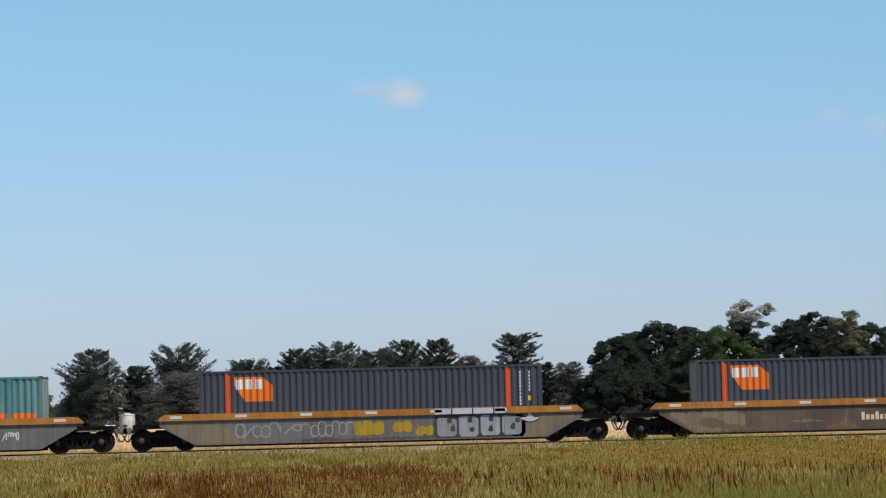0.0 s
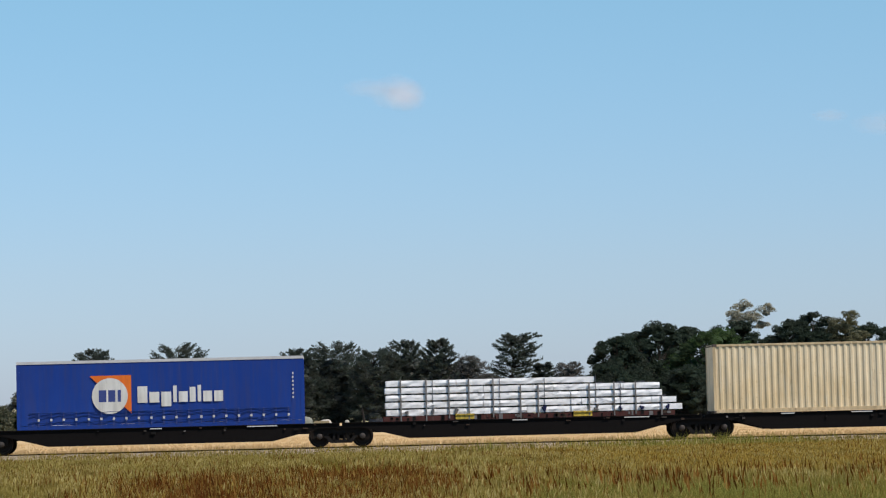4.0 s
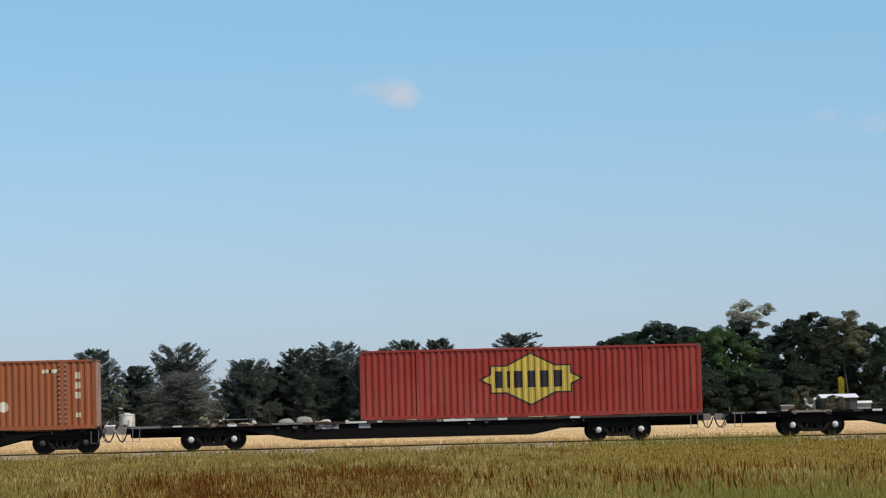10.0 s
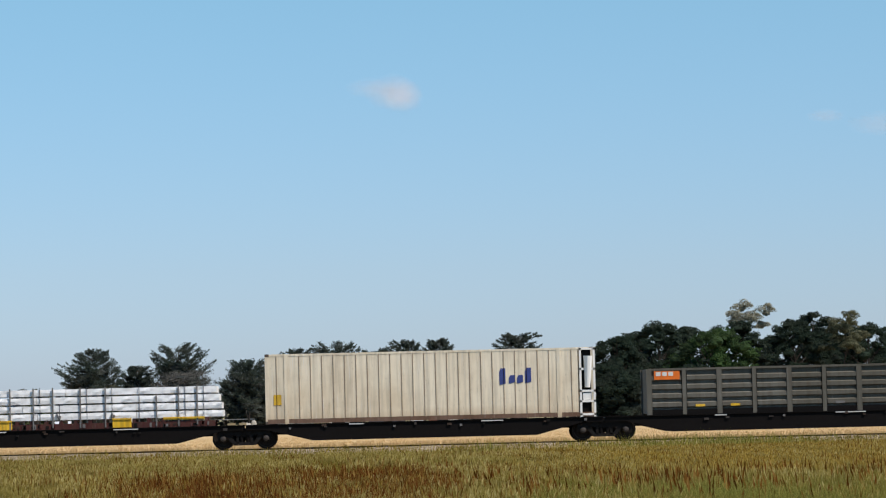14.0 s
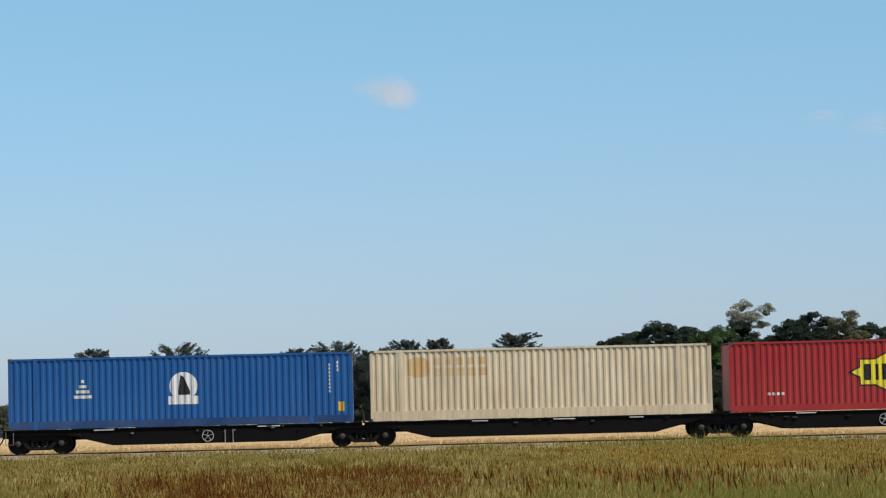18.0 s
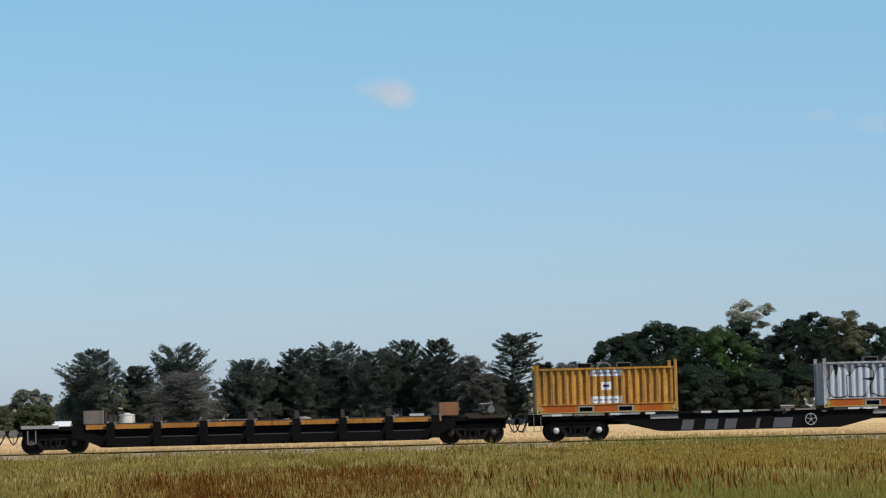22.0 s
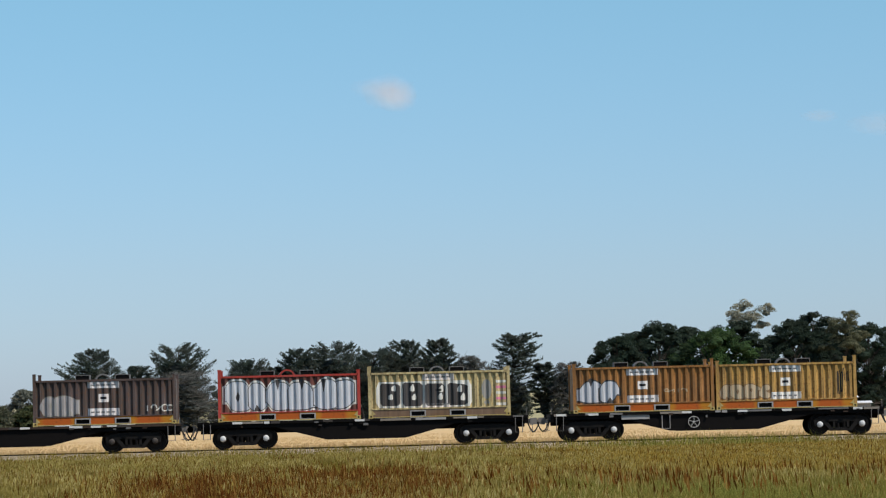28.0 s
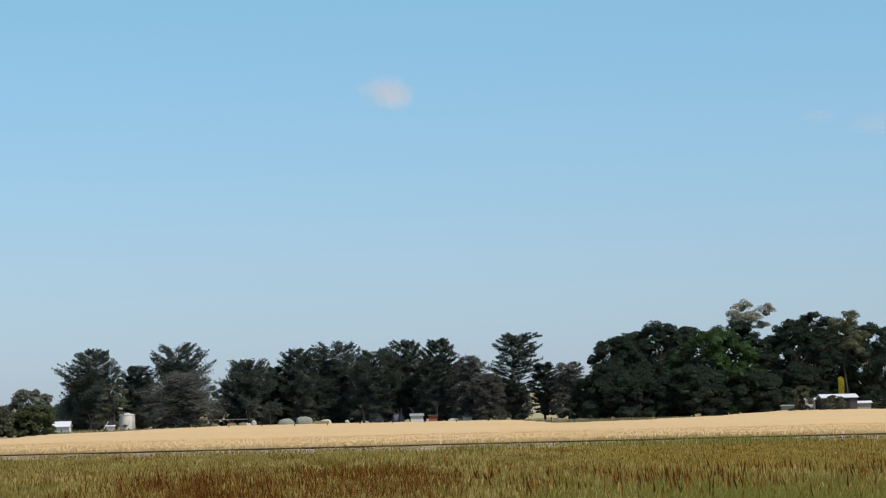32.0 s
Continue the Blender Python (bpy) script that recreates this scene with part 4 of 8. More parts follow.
# ---- side-door bulk crates
def crate(u, base, colour, label, mark_left=True):
    c = thing("side_door_container", label, "container", "side-door containers")
    L, H = 12.19, 1.98
    m = paint("crate_" + label.split()[0], colour, None, 0.3, 0.6, 0.5)
    for s in (-1, 1):
        part("top_rail", boxes((0.05, L - 0.05, min(s * 1.2, s * 1.1), max(s * 1.2, s * 1.1), H - 0.09, H)), m, c)
        part("bottom_rail", boxes((0.05, L - 0.05, min(s * 1.2, s * 1.08), max(s * 1.2, s * 1.08), 0.0, 0.22)), M["black_steel"], c)
        n = 8
        for k in range(n + 1):
            x = 0.06 + (L - 0.12) * k / n
            wd = 0.085 if k % 2 else 0.11
            part("side_post", boxes((x - wd, x + wd, min(s * 1.215, s * 1.12), max(s * 1.215, s * 1.12), 0.0, H - 0.01)), m, c)
        for k in range(n):
            a, b = 0.06 + (L - 0.12) * k / n + 0.12, 0.06 + (L - 0.12) * (k + 1) / n - 0.12
            d = part("side_door", boxes((a, b, min(s * 1.11, s * 1.08), max(s * 1.11, s * 1.08), 0.22, H - 0.09)), m, c)
            bm = bmesh.new()
            for z in (0.42, 0.80, 1.18, 1.56):
                yy = [s * 1.11, s * 1.195]
                lo = [bm.verts.new((x_, yy[0], z - 0.13)) for x_ in (a, b)]
                l1 = [bm.verts.new((x_, yy[1], z - 0.08)) for x_ in (a, b)]
                h1 = [bm.verts.new((x_, yy[1], z + 0.08)) for x_ in (a, b)]
                hi = [bm.verts.new((x_, yy[0], z + 0.13)) for x_ in (a, b)]
                for p_, q_ in ((lo, l1), (l1, h1), (h1, hi), (hi, lo)):
                    bm.faces.new((p_[0], p_[1], q_[1], q_[0]))
                bm.faces.new((lo[0], l1[0], h1[0], hi[0]))
                bm.faces.new((lo[1], l1[1], h1[1], hi[1]))
            part("door_ribs", bm, m, d)
            if s < 0 and k in (1, 2, 5):
                part("door_latch", boxes((a + 0.35, a + 0.75, -1.225, -1.195, 0.32, 0.42)), M["yellow" if k < 5 else "stake"], d)
    for x in (0.02, L - 0.07):
        part("end_wall", boxes((x, x + 0.05, -1.12, 1.12, 0.05, H - 0.02)), m, c)
    part("floor", boxes((0.07, L - 0.07, -1.1, 1.1, 0.12, 0.2)), M["deck_brown"], c)
    part("tarpaulin", boxes((0.08, L - 0.08, -1.1, 1.1, H - 0.12, H - 0.06)), M["rubber"], c)
    if mark_left:
        part("badge_field", boxes((0.28, 1.38, -1.215, -1.206, 1.50, 1.86)), ORANGE, c, "orange painted badge")
        for k in range(3):
            part("badge_block", boxes((0.36 + 0.27 * k, 0.56 + 0.27 * k, -1.222, -1.216, 1.66, 1.83)), WHITE, c)
    for k, (a, b, z0, z1) in enumerate(((10.95, 11.75, 1.18, 1.34), (11.05, 11.6, 0.74, 0.9))):
        part("label_panel", boxes((a, b, -1.205, -1.196, z0, z1)), M["grey_plate"], c)
    return rides(c, u, base)


# ---- the train, from its front to its tail; places are metres along the train
PK = 1.034  # floor of a container on an articulated platform, over the rail
C_SLATE = paint("slate_container", (0.052, 0.058, 0.069), (0.062, 0.069, 0.080), 0.15, 0.5, 0.2)
C_RED = paint("red_container", (0.345, 0.030, 0.020), (0.375, 0.042, 0.029), 0.2, 0.5, 0.22)
C_CRIMSON = paint("crimson_container", (0.345, 0.027, 0.026), (0.360, 0.038, 0.034), 0.12, 0.45, 0.15)
C_BRICK = paint("brick_red_container", (0.290, 0.031, 0.021), (0.325, 0.050, 0.035), 0.4, 0.55, 0.3)
for red in (C_RED, C_CRIMSON, C_BRICK):
    red.node_tree.nodes["Principled BSDF"].inputs["Specular IOR Level"].default_value = 0.2
C_TERRA = paint("terracotta_container", (0.345, 0.098, 0.034), (0.315, 0.098, 0.038), 0.3, 0.55, 0.35)
C_TEAL = paint("teal_container", (0.072, 0.238, 0.238), (0.158, 0.259, 0.245), 0.35, 0.55, 0.5)
C_TAN = paint("tan_container", (0.75, 0.61, 0.395), (0.65, 0.495, 0.28), 0.3, 0.55, 0.35)
C_BEIGE = paint("beige_container", (0.70, 0.56, 0.365), (0.62, 0.475, 0.29), 0.25, 0.55, 0.3)
C_BLUE = paint("blue_container", (0.016, 0.095, 0.270), (0.024, 0.108, 0.285), 0.1, 0.45, 0.15)
C_WHITE = paint("white_reefer", (0.87, 0.83, 0.76), (0.84, 0.80, 0.73), 0.08, 0.4, 0.08)
C_DIRTY = paint("dusty_white_reefer", (0.83, 0.715, 0.53), (0.68, 0.55, 0.38), 0.25, 0.5, 0.35, lower=((0.50, 0.36, 0.22), 0.15))
C_CURTAIN = paint("blue_curtain", (0.009, 0.040, 0.225), (0.012, 0.047, 0.245), 0.05, 0.42, 0.25)
C_WELL = paint("well_grey", (0.140, 0.133, 0.130), (0.175, 0.161, 0.140), 0.4, 0.6, 0.5)
C_WELLB = paint("well_brown", (0.085, 0.062, 0.048), (0.150, 0.112, 0.075), 0.5, 0.6, 0.6)
WORN_ORANGE = paint("worn_orange_marking", (0.66, 0.20, 0.03), (0.56, 0.27, 0.09), 0.3, 0.6, 0.4)
C_OLIVE = paint("well_khaki", (0.189, 0.154, 0.091), (0.217, 0.175, 0.105), 0.4, 0.6, 0.5)


def well_wagon(u0, u1, b0, b1, e0, e1, body, label):
    """A well wagon: deep sides with an orange top chord, low platforms over the bogies."""
    w = thing("well_wagon", label, "rail wagon", "well wagons")
    L = u1 - u0
    for s in (-1, 1):
        bm = bmesh.new()
        prism(bm, [(0.0, 1.27), (0.0, 1.05), (1.5, 0.22), (L - 1.5, 0.22), (L, 1.05), (L, 1.27)], s * 1.36 - 0.04, s * 1.36 + 0.04)
        part("side_panel", bm, body, w)
        bm = bmesh.new()
        prism(bm, [(-0.06, 1.27), (L + 0.06, 1.27), (L + 0.06, 1.32), (L - 0.2, 1.55), (0.2, 1.55), (-0.06, 1.32)], s * 1.38 - 0.09, s * 1.38 + 0.09)
        part("top_chord", bm, M["orange_chord"], w, "weathered orange top chord")
        part("bottom_chord", boxes((1.5, L - 1.5, s * 1.36 - 0.07, s * 1.36 + 0.07, 0.14, 0.22)), M["black_steel"], w)
    part("well_floor", boxes((1.6, L - 1.6, -1.3, 1.3, 0.24, 0.34)), M["black_steel"], w)
    for s, x, e in ((-1, 0.0, e0 - u0), (1, L, e1 - u0)):
        bm = bmesh.new()
        box(bm, min(x - s * 0.4, e), max(x - s * 0.4, e), -1.25, 1.25, 0.96, 1.14)
        box(bm, min(x - s * 1.6, x), max(x - s * 1.6, x), -1.3, 1.3, 1.0, 1.2)
        part("end_platform", bm, M["black_steel"], w)
    for s, e in ((-1, e0 - u0), (1, e1 - u0)):
        coupler(w, e, s)
        bm = bmesh.new()
        hose(bm, [(e - s * 0.5, -1.2, 1.14), (e - s * 0.35, -1.2, 1.36), (e - s * 0.1, -1.2, 1.14)], 0.02, 5)
        part("handrail", bm, M["cap_dark"], w)
    for b in (b0, b1):
        bogie(w, b - u0)
    for k in range(7):
        x = 0.7 + (L - 1.4) * k / 6
        part("reflector_plate", boxes((x - 0.25, x + 0.25, -1.478, -1.472, 1.36, 1.48)), M["white_plate"], w)
    return rides(w, u0)


w1 = well_wagon(-29.2, -11.05, -28.9, -10.97, -30.4, -9.5, C_WELL, "grey well wagon with orange top chord and faint scrawls")
w2 = well_wagon(-7.55, 10.44, -7.43, 10.24, -8.7, 11.75, C_WELL, "grey well wagon with sprayed lettering and orange top chord")
w3 = well_wagon(13.74, 31.91, 13.9, 31.73, 12.4, 33.1, C_WELLB, "rusty brown well wagon with a yellow sprayed panel")
WY = -1.40
scrawl(w1, 15.0, 15.7, 0.55, 1.0, 6, "white", 3, WY)
RUSTY = paint("rust_brown", (0.20, 0.11, 0.05), (0.13, 0.10, 0.07), 0.6)


def patch(w, material, pts, lift=0.003):
    """A ragged patch of old paint on a well wagon's side."""
    f, r = poly_span(pts), random.Random(int(pts[0][0] * 100))
    a, b = pts[0][0], pts[-1][0]
    n = int((b - a) / 0.09)
    fine = []
    for k in range(n + 1):
        x = a + (b - a) * k / n
        lo, hi = f(min(max(x, a + 1e-4), b - 1e-4))
        mid, half = (lo + hi) / 2, max(0.012, (hi - lo) / 2)
        fine.append((x, mid - max(0.012, half - max(0, r.gauss(0.02, 0.05))), mid + max(0.012, half - max(0, r.gauss(0.03, 0.07)))))
    pts = fine
    marking(w, "worn_patch", poly_span(pts), pts[0][0], pts[-1][0], [p[0] for p in pts[1:-1]], material, WY, 0, 0, lift)


patch(w2, C_OLIVE, [(0.3, 0.95, 1.2), (1.7, 0.25, 1.22), (2.6, 0.25, 1.15), (3.1, 0.25, 0.8), (3.9, 0.25, 0.45)])
patch(w2, C_OLIVE, [(15.0, 0.25, 1.2), (16.3, 0.25, 1.22), (17.0, 0.72, 1.22), (17.7, 1.0, 1.2)])
patch(w2, C_WELLB, [(6.0, 0.25, 0.42), (9.0, 0.25, 0.38), (12.3, 0.25, 0.45)], 0.002)
star = [(15.35, 1.02, 1.06), (15.62, 0.92, 1.08), (15.75, 0.9, 1.34), (15.9, 0.9, 1.08), (16.15, 1.02, 1.06)]
marking(w2, "spray_outline", poly_span([(p[0], p[1] - 0.05, p[2] + 0.05) for p in star]), 15.35, 16.15, [15.62, 15.75, 15.9], INK, WY, 0, 0, 0.006)
marking(w2, "spray_fill", poly_span(star), 15.35, 16.15, [15.62, 15.75, 15.9], SPRAY["silver"], WY, 0, 0, 0.009)
slabs(w2, 11.75, 15.45, 0.30, 1.24, 4, "pale_grey", "dark", 5, y=WY)
part("spray_panel", boxes((11.7, 14.7, -1.478, -1.471, 1.28, 1.52)), SPRAY["silver"], w2, "silver sprayed stretch of the chord")
for x in (12.4, 13.3, 14.2):
    part("spray_stroke", boxes((x, x + 0.05, -1.484, -1.478, 1.28, 1.52)), INK, w2)
blobs(w2, 8.3, 9.5, 0.45, 1.12, 3, "yellow", None, 7, y=WY)
blobs(w2, 9.9, 10.7, 0.55, 1.10, 2, "yellow", None, 17, y=WY)
blobs(w2, 10.9, 11.6, 0.38, 0.85, 2, "yellow", None, 27, y=WY)
scrawl(w2, 6.4, 8.2, 0.42, 1.15, 6, "pale_grey", 8, WY, thick=0.05)
scrawl(w2, 3.2, 5.0, 0.40, 1.18, 5, "pale_grey", 9, WY, thick=0.06)
scrawl(w2, 5.0, 6.3, 0.6, 1.05, 4, "grey", 19, WY)
part("spray_panel", boxes((12.0, 16.5, -1.409, -1.402, 0.24, 1.27)), SPRAY["yellow"], w3, "dull yellow sprayed panel")
part("spray_panel", boxes((12.0, 16.5, -1.478, -1.471, 1.27, 1.53)), SPRAY["yellow"], w3, "dull yellow sprayed panel")
for a, b, z0, z1 in ((12.5, 12.58, 0.3, 0.95), (12.58, 13.1, 0.87, 0.95), (13.4, 13.48, 0.55, 1.2), (13.48, 14.2, 0.5, 0.58), (14.2, 14.28, 0.55, 1.2), (15.5, 15.58, 0.3, 1.2), (16.0, 16.07, 0.5, 1.1), (14.5, 14.56, 0.3, 0.7), (11.95, 12.07, 0.24, 1.5)):
    part("spray_stroke", boxes((a, b, -1.414, -1.409, z0, z1)), INK, w3)
for k in range(8):
    part("name_block", boxes((8.7 + 0.2 * k, 8.84 + 0.2 * k, -1.408, -1.402, 0.62, 0.84 if k % 3 else 0.95)), C_BEIGE, w3)
patch(w3, C_OLIVE, [(0.5, 0.95, 1.2), (1.5, 0.25, 1.2), (2.6, 0.25, 1.22), (3.4, 0.3, 1.18), (3.7, 0.5, 1.0)])
patch(w3, RUSTY, [(1.6, 0.6, 0.75), (2.2, 0.4, 0.95), (3.0, 0.28, 0.6), (4.6, 0.26, 0.4)], 0.005)
patch(w3, C_OLIVE, [(5.6, 0.6, 0.64), (6.3, 0.55, 0.72), (7.1, 0.6, 0.63)])
patch(w3, RUSTY, [(7.2, 0.25, 0.4), (8.0, 0.25, 0.75), (8.5, 0.25, 0.5)])
patch(w3, C_WELL, [(10.4, 0.5, 0.6), (11.0, 0.4, 1.0), (11.9, 0.3, 1.1)])
bm = bmesh.new()
rod(bm, (19.0, -1.05, 1.14), (19.0, -1.05, 1.95), 0.05, seg=6)
rod(bm, (19.0, -1.12, 1.75), (19.0, -1.0, 1.75), 0.20, seg=12)
rod(bm, (18.85, -1.05, 1.14), (19.0, -1.05, 1.6), 0.03, seg=5)
part("brake_stand", bm, M["stake"], w3, "upright handbrake stand")
bm = bmesh.new()
rod(bm, (17.6, -1.15, 1.32), (18.3, -1.15, 1.32), 0.16, seg=10)
part("air_tank", bm, M["worn_pad"], w3)
patch(w3, RUSTY, [(16.6, 0.6, 1.2), (17.3, 0.75, 1.2), (17.9, 1.0, 1.2)])

c = container(-27.1, 14.63, 2.9, 0.42, C_TEAL, "teal corrugated container set deep in a well wagon", posts=(13.2,), rim_mat=C_TEAL)
marking(c, "stripe", bar_span(0.95, 1.35), 0.3, 14.3, [], ORANGE, FACE, 0.278, 0.036, 0.004)
for u in (-5.85, 15.40):
    c = container(u, 14.63, 2.9, 0.45, C_SLATE, "dark slate corrugated container with orange bands and badge", posts=())
    for x in (1.1, 13.05):
        marking(c, "stripe", bar_span(0.2, 2.86), x, x + 0.26, [], STRIPE, FACE, 0.278, 0.036, 0.004, "orange-red painted band")
    orange_badge(c, 1.5, 2.62)
    small_bars(c, 13.66, 1.0, 11, 0, 0.15, 0.06, 0.10)
    small_bars(c, 14.06, 1.75, 6, 0, 0.15, 0.06, 0.10)
    marking(c, "warning_label", bar_span(1.35, 1.55), 14.02, 14.16, [], M["yellow"], FACE, 0.278, 0.036, 0.006)

# first articulated set
pack_unit("articulated_wagon", 33.9, 46.91, (35.67, 46.91), (1, 0), pads=(43.0,), board=(38.8, 1.6, "white_plate"))
pack_unit("articulated_wagon", 46.91, 62.52, (62.52,), pads=(50.6, 55.8, 60.0))
pack_unit("articulated_wagon", 62.52, 77.85, (77.85,), pads=(70.0, 74.5))
pack_unit("articulated_wagon", 77.85, 93.36, (93.36,), pads=(85.5, 90.5))
pack_unit("articulated_wagon", 93.36, 106.3, (104.5,), (0, 1), pads=(100.2, 97.0))

c = container(34.36, 12.19, 2.95, PK, C_SLATE, "dark slate corrugated container with orange end posts", sill=0.42, rail_mat=BLACK_RAIL)
for x in (0.0, 11.94):
    part("stripe", boxes((x, x + 0.25, -HALF - 0.006, -HALF + 0.02, 0.1, 2.86)), STRIPE, c, "orange-red painted end post")
orange_badge(c, 0.42, 2.62)
marking(c, "warning_label", bar_span(1.25, 1.75), 11.15, 11.45, [], M["yellow"], FACE, 0.278, 0.036, 0.006)
small_bars(c, 10.9, 1.2, 10, 0, 0.14, 0.055, 0.09)
timber(48.75, 12.85, PK - 0.002, 5, (12.85, 12.75, 12.7, 12.6, 12.1), "white-wrapped timber packs strapped on a maroon flat rack", seed=3)
timber(79.65, 12.85, PK - 0.002, 5, (12.85, 12.6, 12.0, 11.9, 9.1), "white-wrapped timber packs with stepped ends on a flat rack", seed=11)
# curtain-sided unit
c = thing("curtain_sider", "bright blue curtain-sided container with pale lettering and buckles", "container")
L, H = 12.19, 2.9
for s in (-1, 1):
    bm = bmesh.new()
    n = 60
    rings = []
    for k in range(n + 1):
        x = 0.14 + (L - 0.28) * k / n
        b = 0.020 * math.sin(k * 1.05) + 0.014 * math.sin(k * 2.7 + s)
        rings.append([bm.verts.new((x, s * (HALF - 0.01 + b * f), z)) for z, f in ((0.18, 1.0), (0.8, 0.6), (1.7, 0.35), (2.78, 0.0))])
    for a, b in zip(rings, rings[1:]):
        for e in range(3):
            bm.faces.new((a[e], b[e], b[e + 1], a[e + 1]))
    part("curtain", bm, C_CURTAIN, c, "taut blue side curtain", smooth=True)
    part("roof_rail", boxes((0, L, min(s * (HALF + 0.01), s * (HALF - 0.09)), max(s * (HALF + 0.01), s * (HALF - 0.09)), 2.78, H)), M["cap_steel"], c)
    part("bottom_rail", boxes((0, L, min(s * HALF, s * (HALF - 0.09)), max(s * HALF, s * (HALF - 0.09)), 0.0, 0.17)), C_CURTAIN, c)
    for x in (0.0, L - 0.14):
        part("corner_post", boxes((x, x + 0.14, min(s * HALF, s * (HALF - 0.14)), max(s * HALF, s * (HALF - 0.14)), 0.17, 2.78)), C_CURTAIN, c)
part("roof", boxes((0.02, L - 0.02, -HALF + 0.1, HALF - 0.1, 2.80, 2.88)), M["cap_steel"], c)
part("front_wall", boxes((0.03, 0.08, -HALF + 0.14, HALF - 0.14, 0.05, 2.8)), C_CURTAIN, c)
part("door", boxes((L - 0.08, L - 0.03, -HALF + 0.14, HALF - 0.14, 0.05, 2.8)), C_CURTAIN, c)
part("floor", boxes((0.08, L - 0.08, -HALF + 0.1, HALF - 0.1, 0.03, 0.16)), M["deck_brown"], c)
for k in range(21):
    x = 0.9 + k * 0.53
    part("buckle_strap", boxes((x, x + 0.05, -HALF - 0.02, -HALF - 0.012, 0.12, 0.75)), NAVY, c)
    part("buckle", boxes((x - 0.02, x + 0.07, -HALF - 0.035, -HALF - 0.02, 0.36, 0.46)), M["cap_steel"], c)
WEBBING = plain("curtain_webbing", (0.008, 0.030, 0.135), 0.4)
for z, dz in ((0.30, 0.03), (0.56, 0.045), (0.70, 0.02)):
    bm = bmesh.new()
    hose(bm, [(0.5 + 0.265 * k, -HALF - 0.022, z + dz * (1 if k % 2 else -1) * (0.6 + 0.4 * math.sin(k * 1.7))) for k in range(43)], 0.013, 5)
    part("curtain_webbing", bm, WEBBING, c)
FC = -HALF - 0.022
marking(c, "badge_field", poly_span([(3.12, 2.20, 2.24), (4.86, 0.62, 2.24)]), 3.12, 4.86, [], ORANGE, FC, 0, 0, 0.002, "orange painted badge")
marking(c, "badge_disc", disc_span(3.95, 1.37, 0.76), 3.19, 4.71, disc_cuts(3.95, 0.76, 28), WHITE, FC, 0, 0, 0.006)
for fa, fb in ((3.48, 3.80), (3.88, 4.18), (4.28, 4.42)):
    marking(c, "badge_block", bar_span(1.12, 1.62), fa, fb, [], NAVY, FC, 0, 0, 0.010)
x = 5.12
for wd, z0, z1 in ((0.42, 1.05, 1.75), (0.42, 1.05, 1.5), (0.42, 0.88, 1.5), (0.15, 1.05, 1.75), (0.38, 1.05, 1.5), (0.25, 1.05, 1.68), (0.15, 1.05, 1.75), (0.38, 1.05, 1.5), (0.38, 1.05, 1.5)):
    marking(c, "name_block", bar_span(z0, z1), x, x + wd, [], WHITE, FC, 0, 0, 0.004)
    x += wd + 0.085
small_bars(c, 11.7, 1.1, 7, 0, 0.17, 0.06, 0.09, y=FC, pitch=0, depth=0)
rides(c, 64.12, PK)
c = container(93.85, 12.19, 2.96, PK, C_TAN, "weathered tan corrugated container with rust-brown lower rail", rim_mat=paint("tan_frame", (0.55, 0.41, 0.23), rust=0.5), pitch=0.283)

# second articulated set
pack_unit("articulated_wagon", 107.0, 122.63, (108.71, 122.63), (1, 0), wheel=110.5, pads=(112.0, 118.0, 120.5))
pack_unit("articulated_wagon", 122.63, 137.81, (137.81,), pads=(126.5, 132.0))
pack_unit("articulated_wagon", 137.81, 153.32, (153.32,), wheel=145.3, pads=(143.2, 149.8))
pack_unit("articulated_wagon", 153.32, 168.52, (168.52,), pads=(159.2, 163.0))
pack_unit("articulated_wagon", 168.52, 183.8, (182.22,), (0, 1), wheel=175.6, pads=(171.5, 174.3, 178.5))
crate(108.87, PK, (0.17, 0.155, 0.120), "grey steel side-door crate with an orange badge")
timber(124.1, 12.85, PK - 0.002, 5, (12.85, 11.4, 11.3, 11.2, 9.0), "white-wrapped timber packs with stepped ends on a flat rack", seed=21)
c = container(138.35, 14.63, 2.94, PK, C_RED, "red corrugated container with a pale lozenge badge", posts=(2.4, 12.2), gates=((5.2, 8.6),))
badge(c, 7.3, 1.62, BADGE_WHITE, k=1.04)
C_FADED = paint("faded_teal_container", (0.070, 0.255, 0.235), (0.135, 0.275, 0.25), 0.5, 0.6, 0.7, lower=((0.150, 0.205, 0.175), 0.55))
c = container(153.65, 14.63, 3.00, PK, C_FADED, "faded teal corrugated container with an orange stripe", sill=0.26, rail_mat=BLACK_RAIL, posts=(2.35, 12.25), gates=((2.5, 5.3),))
marking(c, "stripe", bar_span(0.98, 1.40), 8.3, 14.45, [], WORN_ORANGE, FACE, 0.278, 0.036, 0.005, "faded orange stripe")
word = [(1.65, 1.15, 1.5), (1.9, 1.0, 1.85), (2.3, 1.0, 2.0), (2.5, 1.5, 1.95), (2.75, 1.55, 1.9), (2.9, 0.8, 1.95), (3.25, 0.75, 2.0), (3.4, 1.45, 1.9), (3.7, 1.5, 1.85), (3.85, 0.9, 1.95), (4.2, 0.85, 2.0), (4.35, 0.9, 1.6), (4.6, 0.88, 1.55), (4.75, 0.9, 1.95), (5.1, 0.9, 2.0), (5.25, 1.0, 1.5), (5.5, 0.95, 1.45), (5.65, 0.92, 1.9), (6.0, 0.92, 1.95), (6.15, 0.95, 1.4), (6.5, 0.95, 1.45), (6.7, 0.95, 2.05), (7.0, 0.95, 2.15), (7.1, 1.0, 1.95), (7.3, 1.0, 1.95), (7.35, 1.0, 1.5), (8.1, 1.0, 1.3)]
